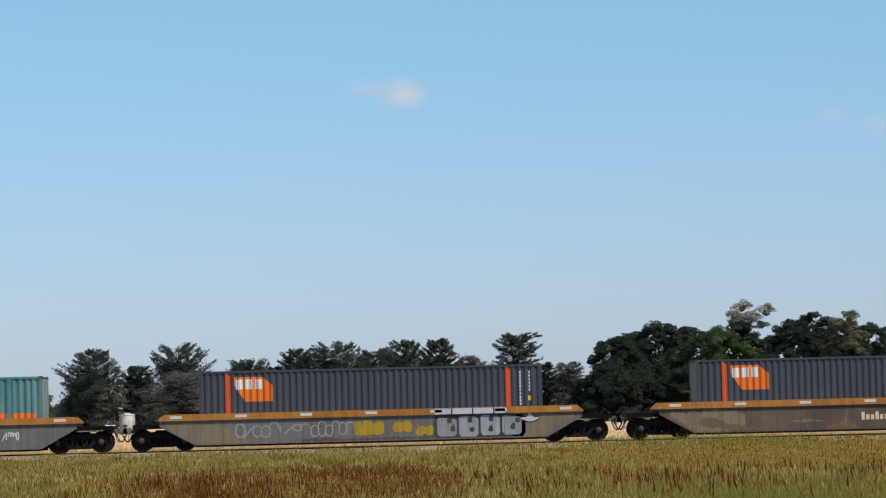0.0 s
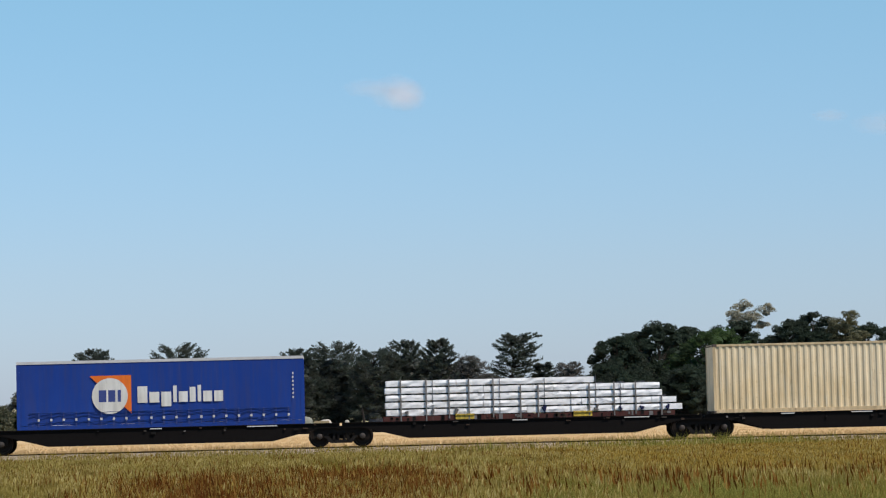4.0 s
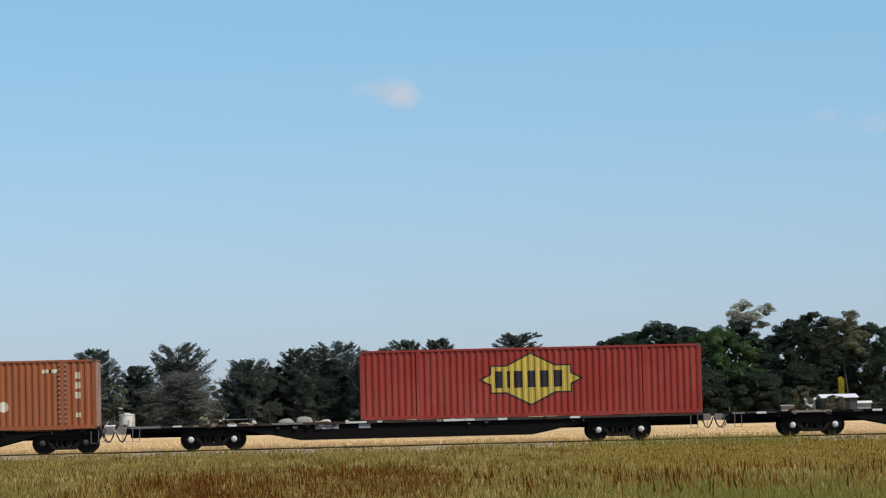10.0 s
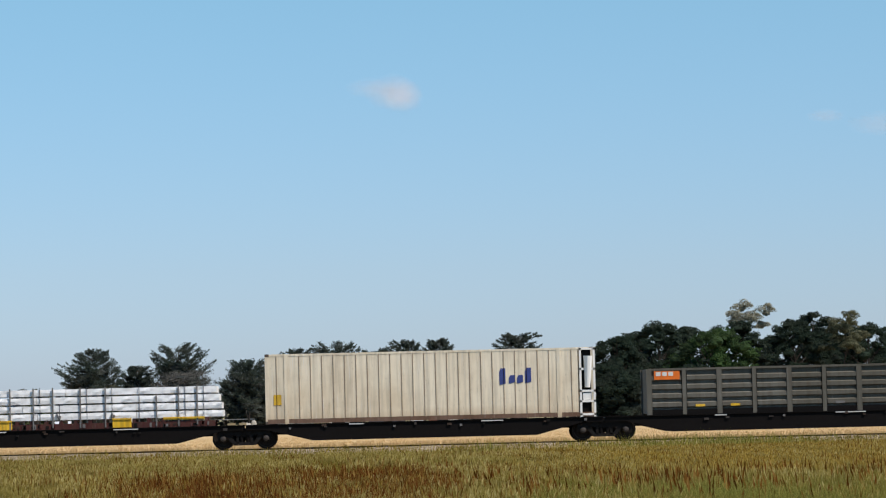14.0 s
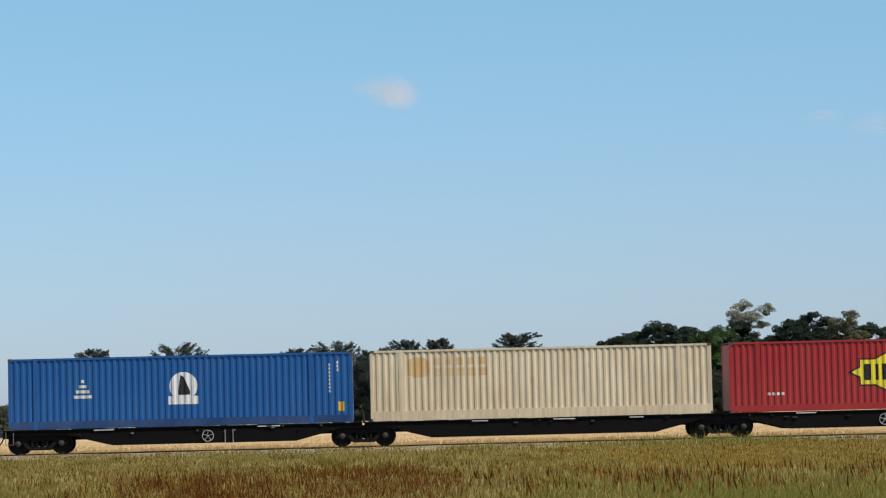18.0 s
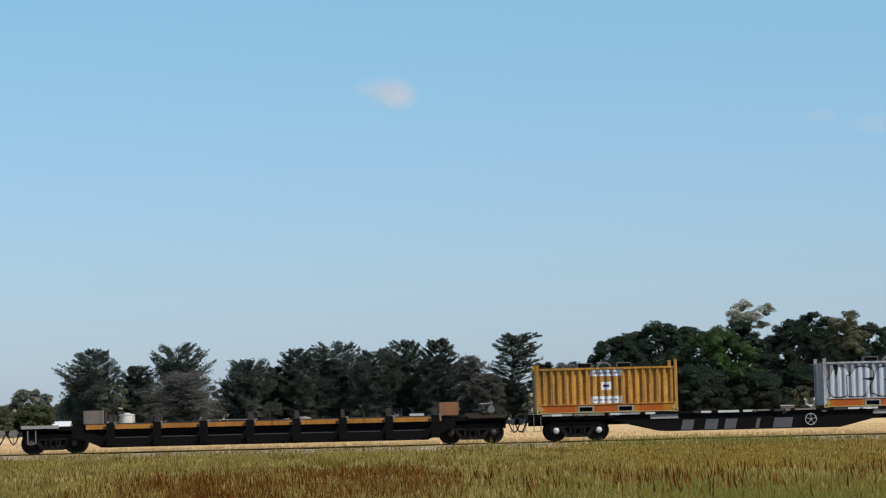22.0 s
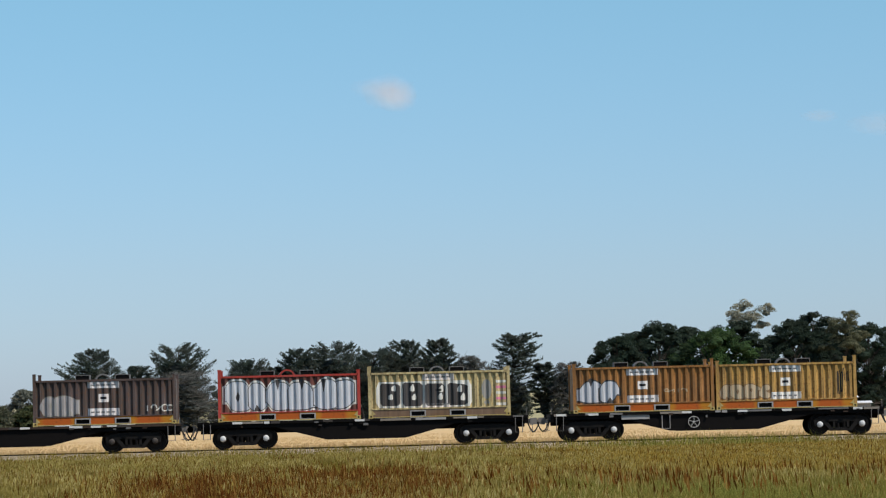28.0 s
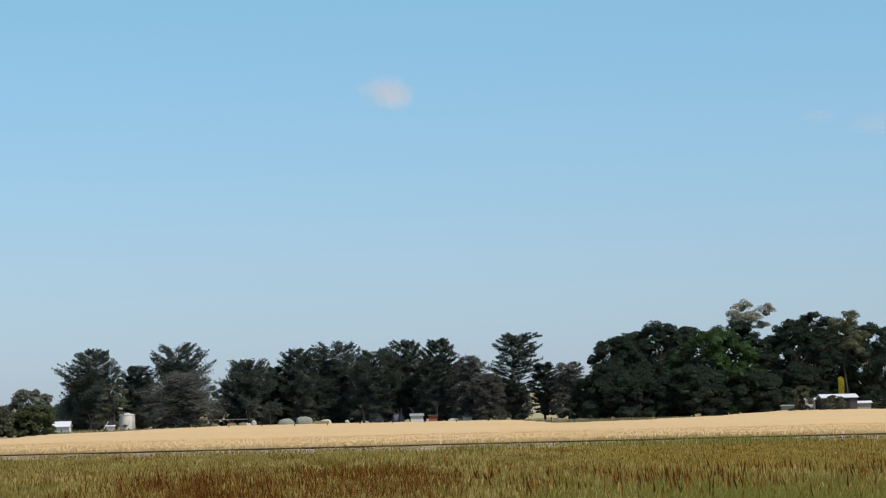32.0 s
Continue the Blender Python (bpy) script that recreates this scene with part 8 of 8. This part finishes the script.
TREES = [
    ("dense", -42.2, 362, 3.8, 3.6, "olive"),
    ("dense", -38.2, 365, 3.9, 5.0, "leafy"),
    ("dense", -63.4, 600, 8.7, 10.0, "hazy"),
    ("cypress", -46.3, 540, 15.2, 12.1, "dark"),
    ("olive", -40.9, 530, 8.3, 6.5, "olive"),
    ("cypress", -37.6, 545, 12.0, 7.5, "dark"),
    ("cypress", -30.0, 550, 16.2, 12.8, "dark"),
    ("dead", -28.5, 530, 10.8, 14.6, "grey"),
    ("cypress", -16.7, 545, 12.8, 11.3, "dark"),
    ("cypress", -6.9, 550, 14.6, 9.7, "dark"),
    ("cypress", -0.4, 555, 16.0, 12.9, "dark"),
    ("cypress", 7.0, 545, 14.2, 10.8, "dark"),
    ("cypress", 14.1, 548, 15.8, 9.8, "dark"),
    ("cypress", 18.9, 540, 15.7, 7.9, "dark"),
    ("dead", 24.2, 535, 12.3, 7.5, "grey"),
    ("tiered", 33.6, 550, 16.7, 10.4, "dark"),
    ("dead", 27.3, 530, 8.8, 6.7, "grey"),
    ("tiered", 39.4, 545, 10.8, 5.0, "dark"),
    ("dead", 43.8, 540, 10.8, 7.1, "grey"),
    ("dense", 44.6, 455, 13.2, 10.3, "deep"),
    ("dense", 52.3, 465, 15.6, 12.3, "deep"),
    ("dense", 59.3, 450, 13.8, 14.8, "green"),
    ("dense", 66.9, 480, 15.7, 12.4, "deep"),
    ("gum", 71.6, 495, 20.0, 7.6, "gum"),
    ("dense", 75.2, 470, 15.4, 10.2, "deep"),
    ("gum", 82.2, 462, 16.4, 7.4, "gumy"),
    ("dense", 81.2, 486, 17.2, 9.5, "deep"),
    ("dense", 88.3, 475, 14.9, 12.3, "deep"),
    ("dense", 95.4, 480, 15.3, 12.4, "deep"),
    ("dense", 45.0, 445, 7.7, 12.6, "deep"),
    ("dense", 54.9, 443, 8.1, 12.0, "deep"),
    ("dense", 64.7, 447, 6.8, 11.6, "deep"),
    ("dense", 74.3, 460, 7.7, 8.7, "deep"),
    ("bush", 67.5, 416, 3.9, 3.5, "olive"),
    ("bush", 71.2, 412, 2.4, 3.5, "olive"),
    ("bush", 82.3, 440, 2.9, 5.6, "deep"),
    ("dense", 11.5, 560, 10.9, 13.2, "dark"),
    ("dense", -1.7, 565, 10.7, 14.6, "dark"),
    ("cypress", -12.4, 552, 11.3, 6.9, "dark"),
    ("dense", -11.5, 560, 9.5, 7.9, "dark"),
    ("dense", 18.1, 560, 9.6, 11.9, "dark"),
    ("dense", 34.0, 560, 6.8, 9.2, "dark"),
    ("bush", -53.1, 560, 4.8, 7.1, "dark"),
    ("dense", -35.6, 560, 7.6, 11.9, "dark"),
    ("dense", 74.5, 490, 13.4, 10.4, "deep"),
    ("dense", 84.9, 500, 14.3, 13.0, "deep"),
    ("dense", 88.1, 490, 14.5, 10.4, "deep"),
    ("dense", 49.7, 480, 14.5, 11.3, "deep"),
    ("dense", 58.9, 485, 15.2, 11.4, "deep"),
    ("dense", 41.2, 470, 7.3, 6.0, "deep"),
    ("dense", 42.7, 450, 9.2, 8.5, "deep"),
    ("dense", -22.0, 575, 9.0, 9.5, "dark"),
    ("dense", -15.8, 575, 11.2, 10.8, "dark"),
    ("dense", -5.6, 580, 13.2, 13.7, "dark"),
    ("dense", 3.5, 580, 13.9, 13.7, "dark"),
    ("dense", 11.4, 578, 13.5, 12.3, "dark"),
    ("dense", 17.7, 580, 12.4, 12.3, "dark"),
    ("dense", 23.7, 575, 10.8, 10.8, "dark"),
    ("dense", 28.7, 575, 9.4, 10.8, "dark"),
    ("dense", 33.2, 575, 8.6, 8.1, "dark"),
    ("dense", 45.9, 570, 9.1, 8.9, "dark"),
    ("dense", -28.7, 575, 7.6, 12.2, "dark"),
    ("dense", -39.4, 575, 7.6, 9.5, "dark"),
    ("dense", -47.3, 550, 7.8, 11.7, "dark"),
    ("bush", -40.4, 372, 3.4, 3.6, "olive"),
    ("dense", -55.0, 590, 5.6, 8.0, "hazy"),
]
for k, row in enumerate(TREES):
    tree(*row, 100 + k)


# ---- farm buildings and small things at the field's far edge
TIN = plain("pale_tin", (0.62, 0.62, 0.62), 0.5, 0.1, 0.2)
WALL = plain("pale_wall", (0.50, 0.49, 0.46), 0.8)
DARKWALL = plain("shed_wall", (0.24, 0.25, 0.25), 0.8)
SLATE = plain("slate_wall", (0.055, 0.058, 0.06), 0.85)
BRICK = plain("red_brick_wall", (0.30, 0.11, 0.07), 0.9)


def shed(x, y, w, d, eave, ridge, wall, roof, label, gable_side=True, dark_fronts=()):
    s = thing("shed", label, "shed", "farm sheds")
    s.location = (x, y, land_z(x, y))
    bm = boxes((-w / 2, w / 2, -d / 2, -d / 2 + 0.12, 0, eave), (-w / 2, w / 2, d / 2 - 0.12, d / 2, 0, eave), (-w / 2, -w / 2 + 0.12, -d / 2 + 0.12, d / 2 - 0.12, 0, eave), (w / 2 - 0.12, w / 2, -d / 2 + 0.12, d / 2 - 0.12, 0, eave))
    part("wall", bm, wall, s)
    for sg in (-1, 1):
        bm = bmesh.new()
        v = [bm.verts.new(p) for p in ((-w / 2 - 0.2, sg * (d / 2 + 0.25), eave - 0.03), (w / 2 + 0.2, sg * (d / 2 + 0.25), eave - 0.03), (w / 2 + 0.2, 0, ridge), (-w / 2 - 0.2, 0, ridge), (-w / 2 - 0.2, sg * (d / 2 + 0.25), eave + 0.05), (w / 2 + 0.2, sg * (d / 2 + 0.25), eave + 0.05), (w / 2 + 0.2, 0, ridge + 0.08), (-w / 2 - 0.2, 0, ridge + 0.08))]
        for f in ((0, 1, 2, 3), (4, 5, 6, 7), (0, 1, 5, 4), (2, 3, 7, 6), (1, 2, 6, 5), (0, 3, 7, 4)):
            bm.faces.new([v[i] for i in f])
        part("roof", bm, roof, s)
    # near-black panel on the wall stands for the shade of an open front
    for a, b, h in dark_fronts:
        part("door", boxes((a, b, -d / 2 - 0.04, -d / 2 - 0.005, 0, h)), M["rubber"], s)
    return s


shed(-45.7, 470, 4.7, 4.0, 1.05, 1.85, WALL, TIN, "small pale tin shed at the field's edge")
shed(72.9, 418, 5.1, 4.4, 2.15, 2.62, SLATE, TIN, "grey shed with a pale tin roof and dark open front", dark_fronts=((-2.35, 1.5, 1.95),))
shed(76.9, 420, 2.3, 2.0, 1.35, 1.6, DARKWALL, TIN, "low grey shed beside the larger one")
shed(69.1, 419, 1.3, 1.4, 1.95, 2.15, TIN, TIN, "small white shed beside shrubs")
shed(14.75, 535, 2.3, 1.6, 1.35, 1.75, TIN, DARKWALL, "small white house wall glimpsed between trunks")
shed(17.6, 531, 1.5, 1.0, 1.35, 1.45, BRICK, SLATE, "small red brick outbuilding under trees")
shed(66.7, 425, 1.9, 0.8, 1.15, 1.22, DARKWALL, DARKWALL, "low pale lean-to by the field's edge")
shed(24.0, 531, 1.6, 1.5, 0.95, 1.15, TIN, DARKWALL, "small pale trough shed under grey trees")
shed(-41.3, 527, 1.5, 1.2, 0.85, 1.0, TIN, TIN, "small white box beside the water tank")



def heap(x, y, w, h, tone, label, seed):
    """A slack sheet over a stack: a lumpy mound that stands on the ground."""
    bm = bmesh.new()
    bmesh.ops.create_icosphere(bm, subdivisions=3, radius=1.0)
    for v in bm.verts:
        k = 1 + 0.14 * noise.noise(Vector((v.co.x * 2 + seed, v.co.y * 2, v.co.z * 2)))
        v.co = Vector((math.copysign(abs(v.co.x) ** 0.6, v.co.x) * w / 2 * k, math.copysign(abs(v.co.y) ** 0.7, v.co.y) * w * 0.4 * k, max(0.0, v.co.z) ** 0.8 * h * k))
    ob = tagged(new("covered_heap", mesh_of("covered_heap", bm, tone, True)), label, "covered heap", "covered heaps under the trees")
    ob.location = (x, y, land_z(x, y) - 0.02)
    return ob


TARP = plain("grey_green_tarpaulin", (0.22, 0.225, 0.185), 0.8, 0.0, 0.5, 1.5)
PALE_TARP = plain("pale_tarpaulin", (0.42, 0.385, 0.32), 0.8, 0.0, 0.5, 1.5)
BLUE_TARP = plain("blue_grey_tarpaulin", (0.11, 0.12, 0.145), 0.8, 0.0, 0.4, 1.5)
heap(-9.4, 532, 3.2, 1.45, TARP, "grey-green tarpaulin over a stack under the trees", 1)
heap(-6.1, 532, 3.4, 1.75, TARP, "grey-green tarpaulin over a stack under the trees", 2)
heap(-2.2, 532, 2.4, 1.15, PALE_TARP, "small pale sheeted heap by a trunk", 3)
heap(1.8, 533, 0.9, 1.0, PALE_TARP, "small upright pale sheeted heap", 7)
heap(7.3, 543, 2.7, 1.9, BLUE_TARP, "blue-grey sheeted stack between dark trunks", 8)
heap(11.5, 542, 2.5, 2.0, BLUE_TARP, "blue-grey sheeted stack between dark trunks", 9)
heap(-17.0, 535, 2.6, 0.9, PALE_TARP, "low pale sheeted heap beside the open shed", 4)
heap(-15.4, 533, 1.1, 1.3, PALE_TARP, "small upright pale sheeted heap", 5)
heap(21.5, 532, 2.4, 0.8, PALE_TARP, "low pale sheeted heap under grey trees", 6)
bm = bmesh.new()
rod(bm, (-42.6, 525, 0), (-41.5, 525, 1.7), 0.09, 0.07, 6)
tagged(new("leaning_pole", mesh_of("leaning_pole", bm, TIN)), "pale leaning pole beside the water tank", "pole")

t = thing("water_tank", "round white water tank on the field's edge", "water tank")
t.location = (-38.6, 532, 0)
bm = bmesh.new()
prof = [(0.0, 1.46), (2.75, 1.46), (2.75, 1.52), (2.85, 1.52)]
rings = [[bm.verts.new((r_ * math.cos(k * math.tau / 32), r_ * math.sin(k * math.tau / 32), z)) for k in range(32)] for z, r_ in prof]
for a, q in zip(rings, rings[1:]):
    for k in range(32):
        bm.faces.new((a[k], a[(k + 1) % 32], q[(k + 1) % 32], q[k]))
part("tank_wall", bm, plain("tank_white", (0.74, 0.69, 0.62), 0.6, 0, 0.25), t)
bm = bmesh.new()
rod(bm, (0, 0, 2.85), (0, 0, 3.2), 1.52, 0.25, 32)
part("tank_roof", bm, TIN, t)

o = thing("open_shed", "long low open-sided shed under the cypresses", "shed")
o.location = (-21.0, 539, 0)
part("roof", boxes((-5.6, 5.6, -2.2, 2.2, 1.45, 1.58)), DARKWALL, o)
for k in range(7):
    part("post", boxes((-5.4 + 1.8 * k - 0.07, -5.4 + 1.8 * k + 0.07, -2.1, -1.96, 0, 1.45)), BARK, o)
    part("post", boxes((-5.4 + 1.8 * k - 0.07, -5.4 + 1.8 * k + 0.07, 1.96, 2.1, 0, 1.45)), BARK, o)
for x in (-3.6, -1.9, 1.4, 3.4, 17.2, 18.6):
    b = tagged(new("hay_bale", mesh_of("hay_bale", boxes((x - 21.4, x - 20.1, 530.0, 531.2, 0, 0.85)), plain("hay", (0.30, 0.24, 0.14), 0.9))), "pale square hay bale by the open shed", "hay bale", "hay bales")

p = thing("golden_conifer", "narrow golden-yellow conifer beside the shed", "tree")
p.location = (74.6, 424, land_z(74.6, 424))
r = np.random.default_rng(5)
e = unit(r.normal(0, 1, (1500, 3)))
pts = e * np.array([0.40, 0.40, 0.40]) * r.uniform(0.75, 1.1, (1500, 1)) + UP * (0.4 + 0.29 * r.integers(0, 16, (1500, 1)))
part("crown", leaf_mesh("crown", pts, e * 0.5 + UP, e + r.normal(0, 0.3, (1500, 3)), some(0.15, 0.35, 1500), some(0.06, 0.12, 1500), LEAF["gold"]), None, p)
bm = bmesh.new()
rod(bm, (0, 0, 0), (0, 0, 4.9), 0.12, 0.04, 6)
part("trunk", bm, BARK, p)

# leaning trunks at the edge of the grove
for x, y, h, lean in ((5.0, 537, 3.0, -0.3), (11.6, 537, 3.0, 0.4), (14.9, 536, 3.0, -1.5), (18.3, 533, 4.0, 0.3), (-16.4, 535, 3.0, 0.2), (-12.4, 535, 3.0, -0.2), (-45.2, 528, 3.6, 1.3), (47.6, 540, 4.5, 0.4)):
    bm = bmesh.new()
    rod(bm, (0, 0, -0.1), (lean * 0.3, 0, h * 0.45), 0.30, 0.2, 8)
    rod(bm, (lean * 0.3, 0, h * 0.45), (lean, 0, h), 0.2, 0.12, 8)
    rod(bm, (lean * 0.3, 0, h * 0.45), (lean * 0.2 - 0.6, 0.1, h * 0.95), 0.13, 0.06, 6)
    s_ = thing("tree", "bare dark leaning tree at the grove's edge", "tree", "bare trees at the grove's edge")
    s_.location = (x, y, 0)
    part("trunk", bm, TRUNK, s_)
# rough weeds between the crop and the trees
x = np.concatenate([some(-75, 35, 5200), some(30, 100, 6600)])
y = np.where(np.arange(len(x)) < 5200, some(440, 530, len(x)), some(416, 442, len(x)))
SCRUB = leaf_mat("scrub_weeds", [(0.0, (0.10, 0.10, 0.045)), (0.6, (0.20, 0.17, 0.08)), (1.0, (0.36, 0.29, 0.15))])
lay("edge_weeds", "rough olive weeds between the crop and the trees", x, y, some(0.2, 0.55, len(x)), some(0.08, 0.26, len(x)), some(-0.3, 0.3, len(x)), some(-0.2, 0.2, len(x)), SCRUB)

# fence along the far side of the wheat
f = tagged(new("field_fence"), "row of weathered fence posts beyond the wheat", "fence")
post = mesh_of("post", boxes((-0.06, 0.06, -0.06, 0.06, 0, 0.78)), BARK)
for k in range(19):
    part("post", post, None, f, at=(-52 + 4.6 * k, 398 + 0.9 * k, 0))


# ---- two small drifting clouds, far off
def vapour(name, thick):
    m, nt, b = node_mat(name)
    tc = nt.nodes.new("ShaderNodeTexCoord")
    ln = nt.nodes.new("ShaderNodeVectorMath")
    ln.operation = "LENGTH"
    nt.links.new(tc.outputs["Object"], ln.inputs[0])
    nz = noise_tex(nt, 1.7, 4)
    ad = nt.nodes.new("ShaderNodeMath")
    ad.operation = "MULTIPLY_ADD"
    nt.links.new(nz.outputs["Fac"], ad.inputs[0])
    ad.inputs[1].default_value = 0.45
    nt.links.new(ln.outputs["Value"], ad.inputs[2])
    al = ramp(nt, ad.outputs["Value"], [(0.25, (thick,) * 3), (0.65, (thick * 0.42,) * 3), (1.0, (0, 0, 0))])
    nt.links.new(al.outputs["Color"], b.inputs["Alpha"])
    b.inputs["Base Color"].default_value = (0.90, 0.74, 0.68, 1)
    b.inputs["Roughness"].default_value = 1.0
    b.inputs["Specular IOR Level"].default_value = 0.0
    return m


VAPOUR, THIN_VAPOUR = vapour("cloud_vapour", 0.23), vapour("thin_cloud_vapour", 0.12)
CLOUDS = []


def cloud(x, z, rx, rz, dx, tone=VAPOUR):
    bm = bmesh.new()
    bmesh.ops.create_icosphere(bm, subdivisions=3, radius=1.0)
    for v in bm.verts:
        v.co.y *= 0.25
    me = mesh_of("cloud", bm, tone, True)
    ob = tagged(new("cloud", me), "small faint pinkish-white drifting cloud", "cloud", "clouds")
    ob.scale = (rx, rx, rz)
    ob.visible_shadow = False
    CLOUDS.append((ob, x, z, dx))


cloud(99.0, 471.0, 58, 36, -14)
cloud(114.0, 467.0, 44, 34, -20)
cloud(52.0, 479.0, 50, 20, 16, THIN_VAPOUR)
cloud(814.0, 411.0, 66, 24, -8, THIN_VAPOUR)
cloud(738.0, 425.0, 40, 13, -20, THIN_VAPOUR)


def motions():
    beat = [2.0 * k for k in range(17)]
    for ob, u, z in MOVERS:
        walk(ob, [(t, pose(u - run(t), TRACK_Y, RAIL_Z + z)) for t in beat])
    for ob, x, z, dx in CLOUDS:
        size = ob.scale.copy()
        walk(ob, [(t, pose(x + dx * t / SECONDS, 4200, z)) for t in (0.0, 16.0, SECONDS)])
        ob.scale = size
    # every wheelset turns alike: key one for each axle place, and let the others share its keys
    steps = int(SECONDS * FPS)
    for ax in AXLES:
        alike = [w for w, a in WHEELSETS if a == ax]
        first = alike[0]
        walk(first, [(k / FPS, pose(ax, 0, ROLL_R, 0, -math.degrees(run(k / FPS) / ROLL_R), 0)) for k in range(steps + 1)])
        for w in alike[1:]:
            w.rotation_mode = "QUATERNION"
            w.animation_data_create()
            w.animation_data.action = first.animation_data.action
            w.animation_data.action_slot = first.animation_data.action_slot


motions()
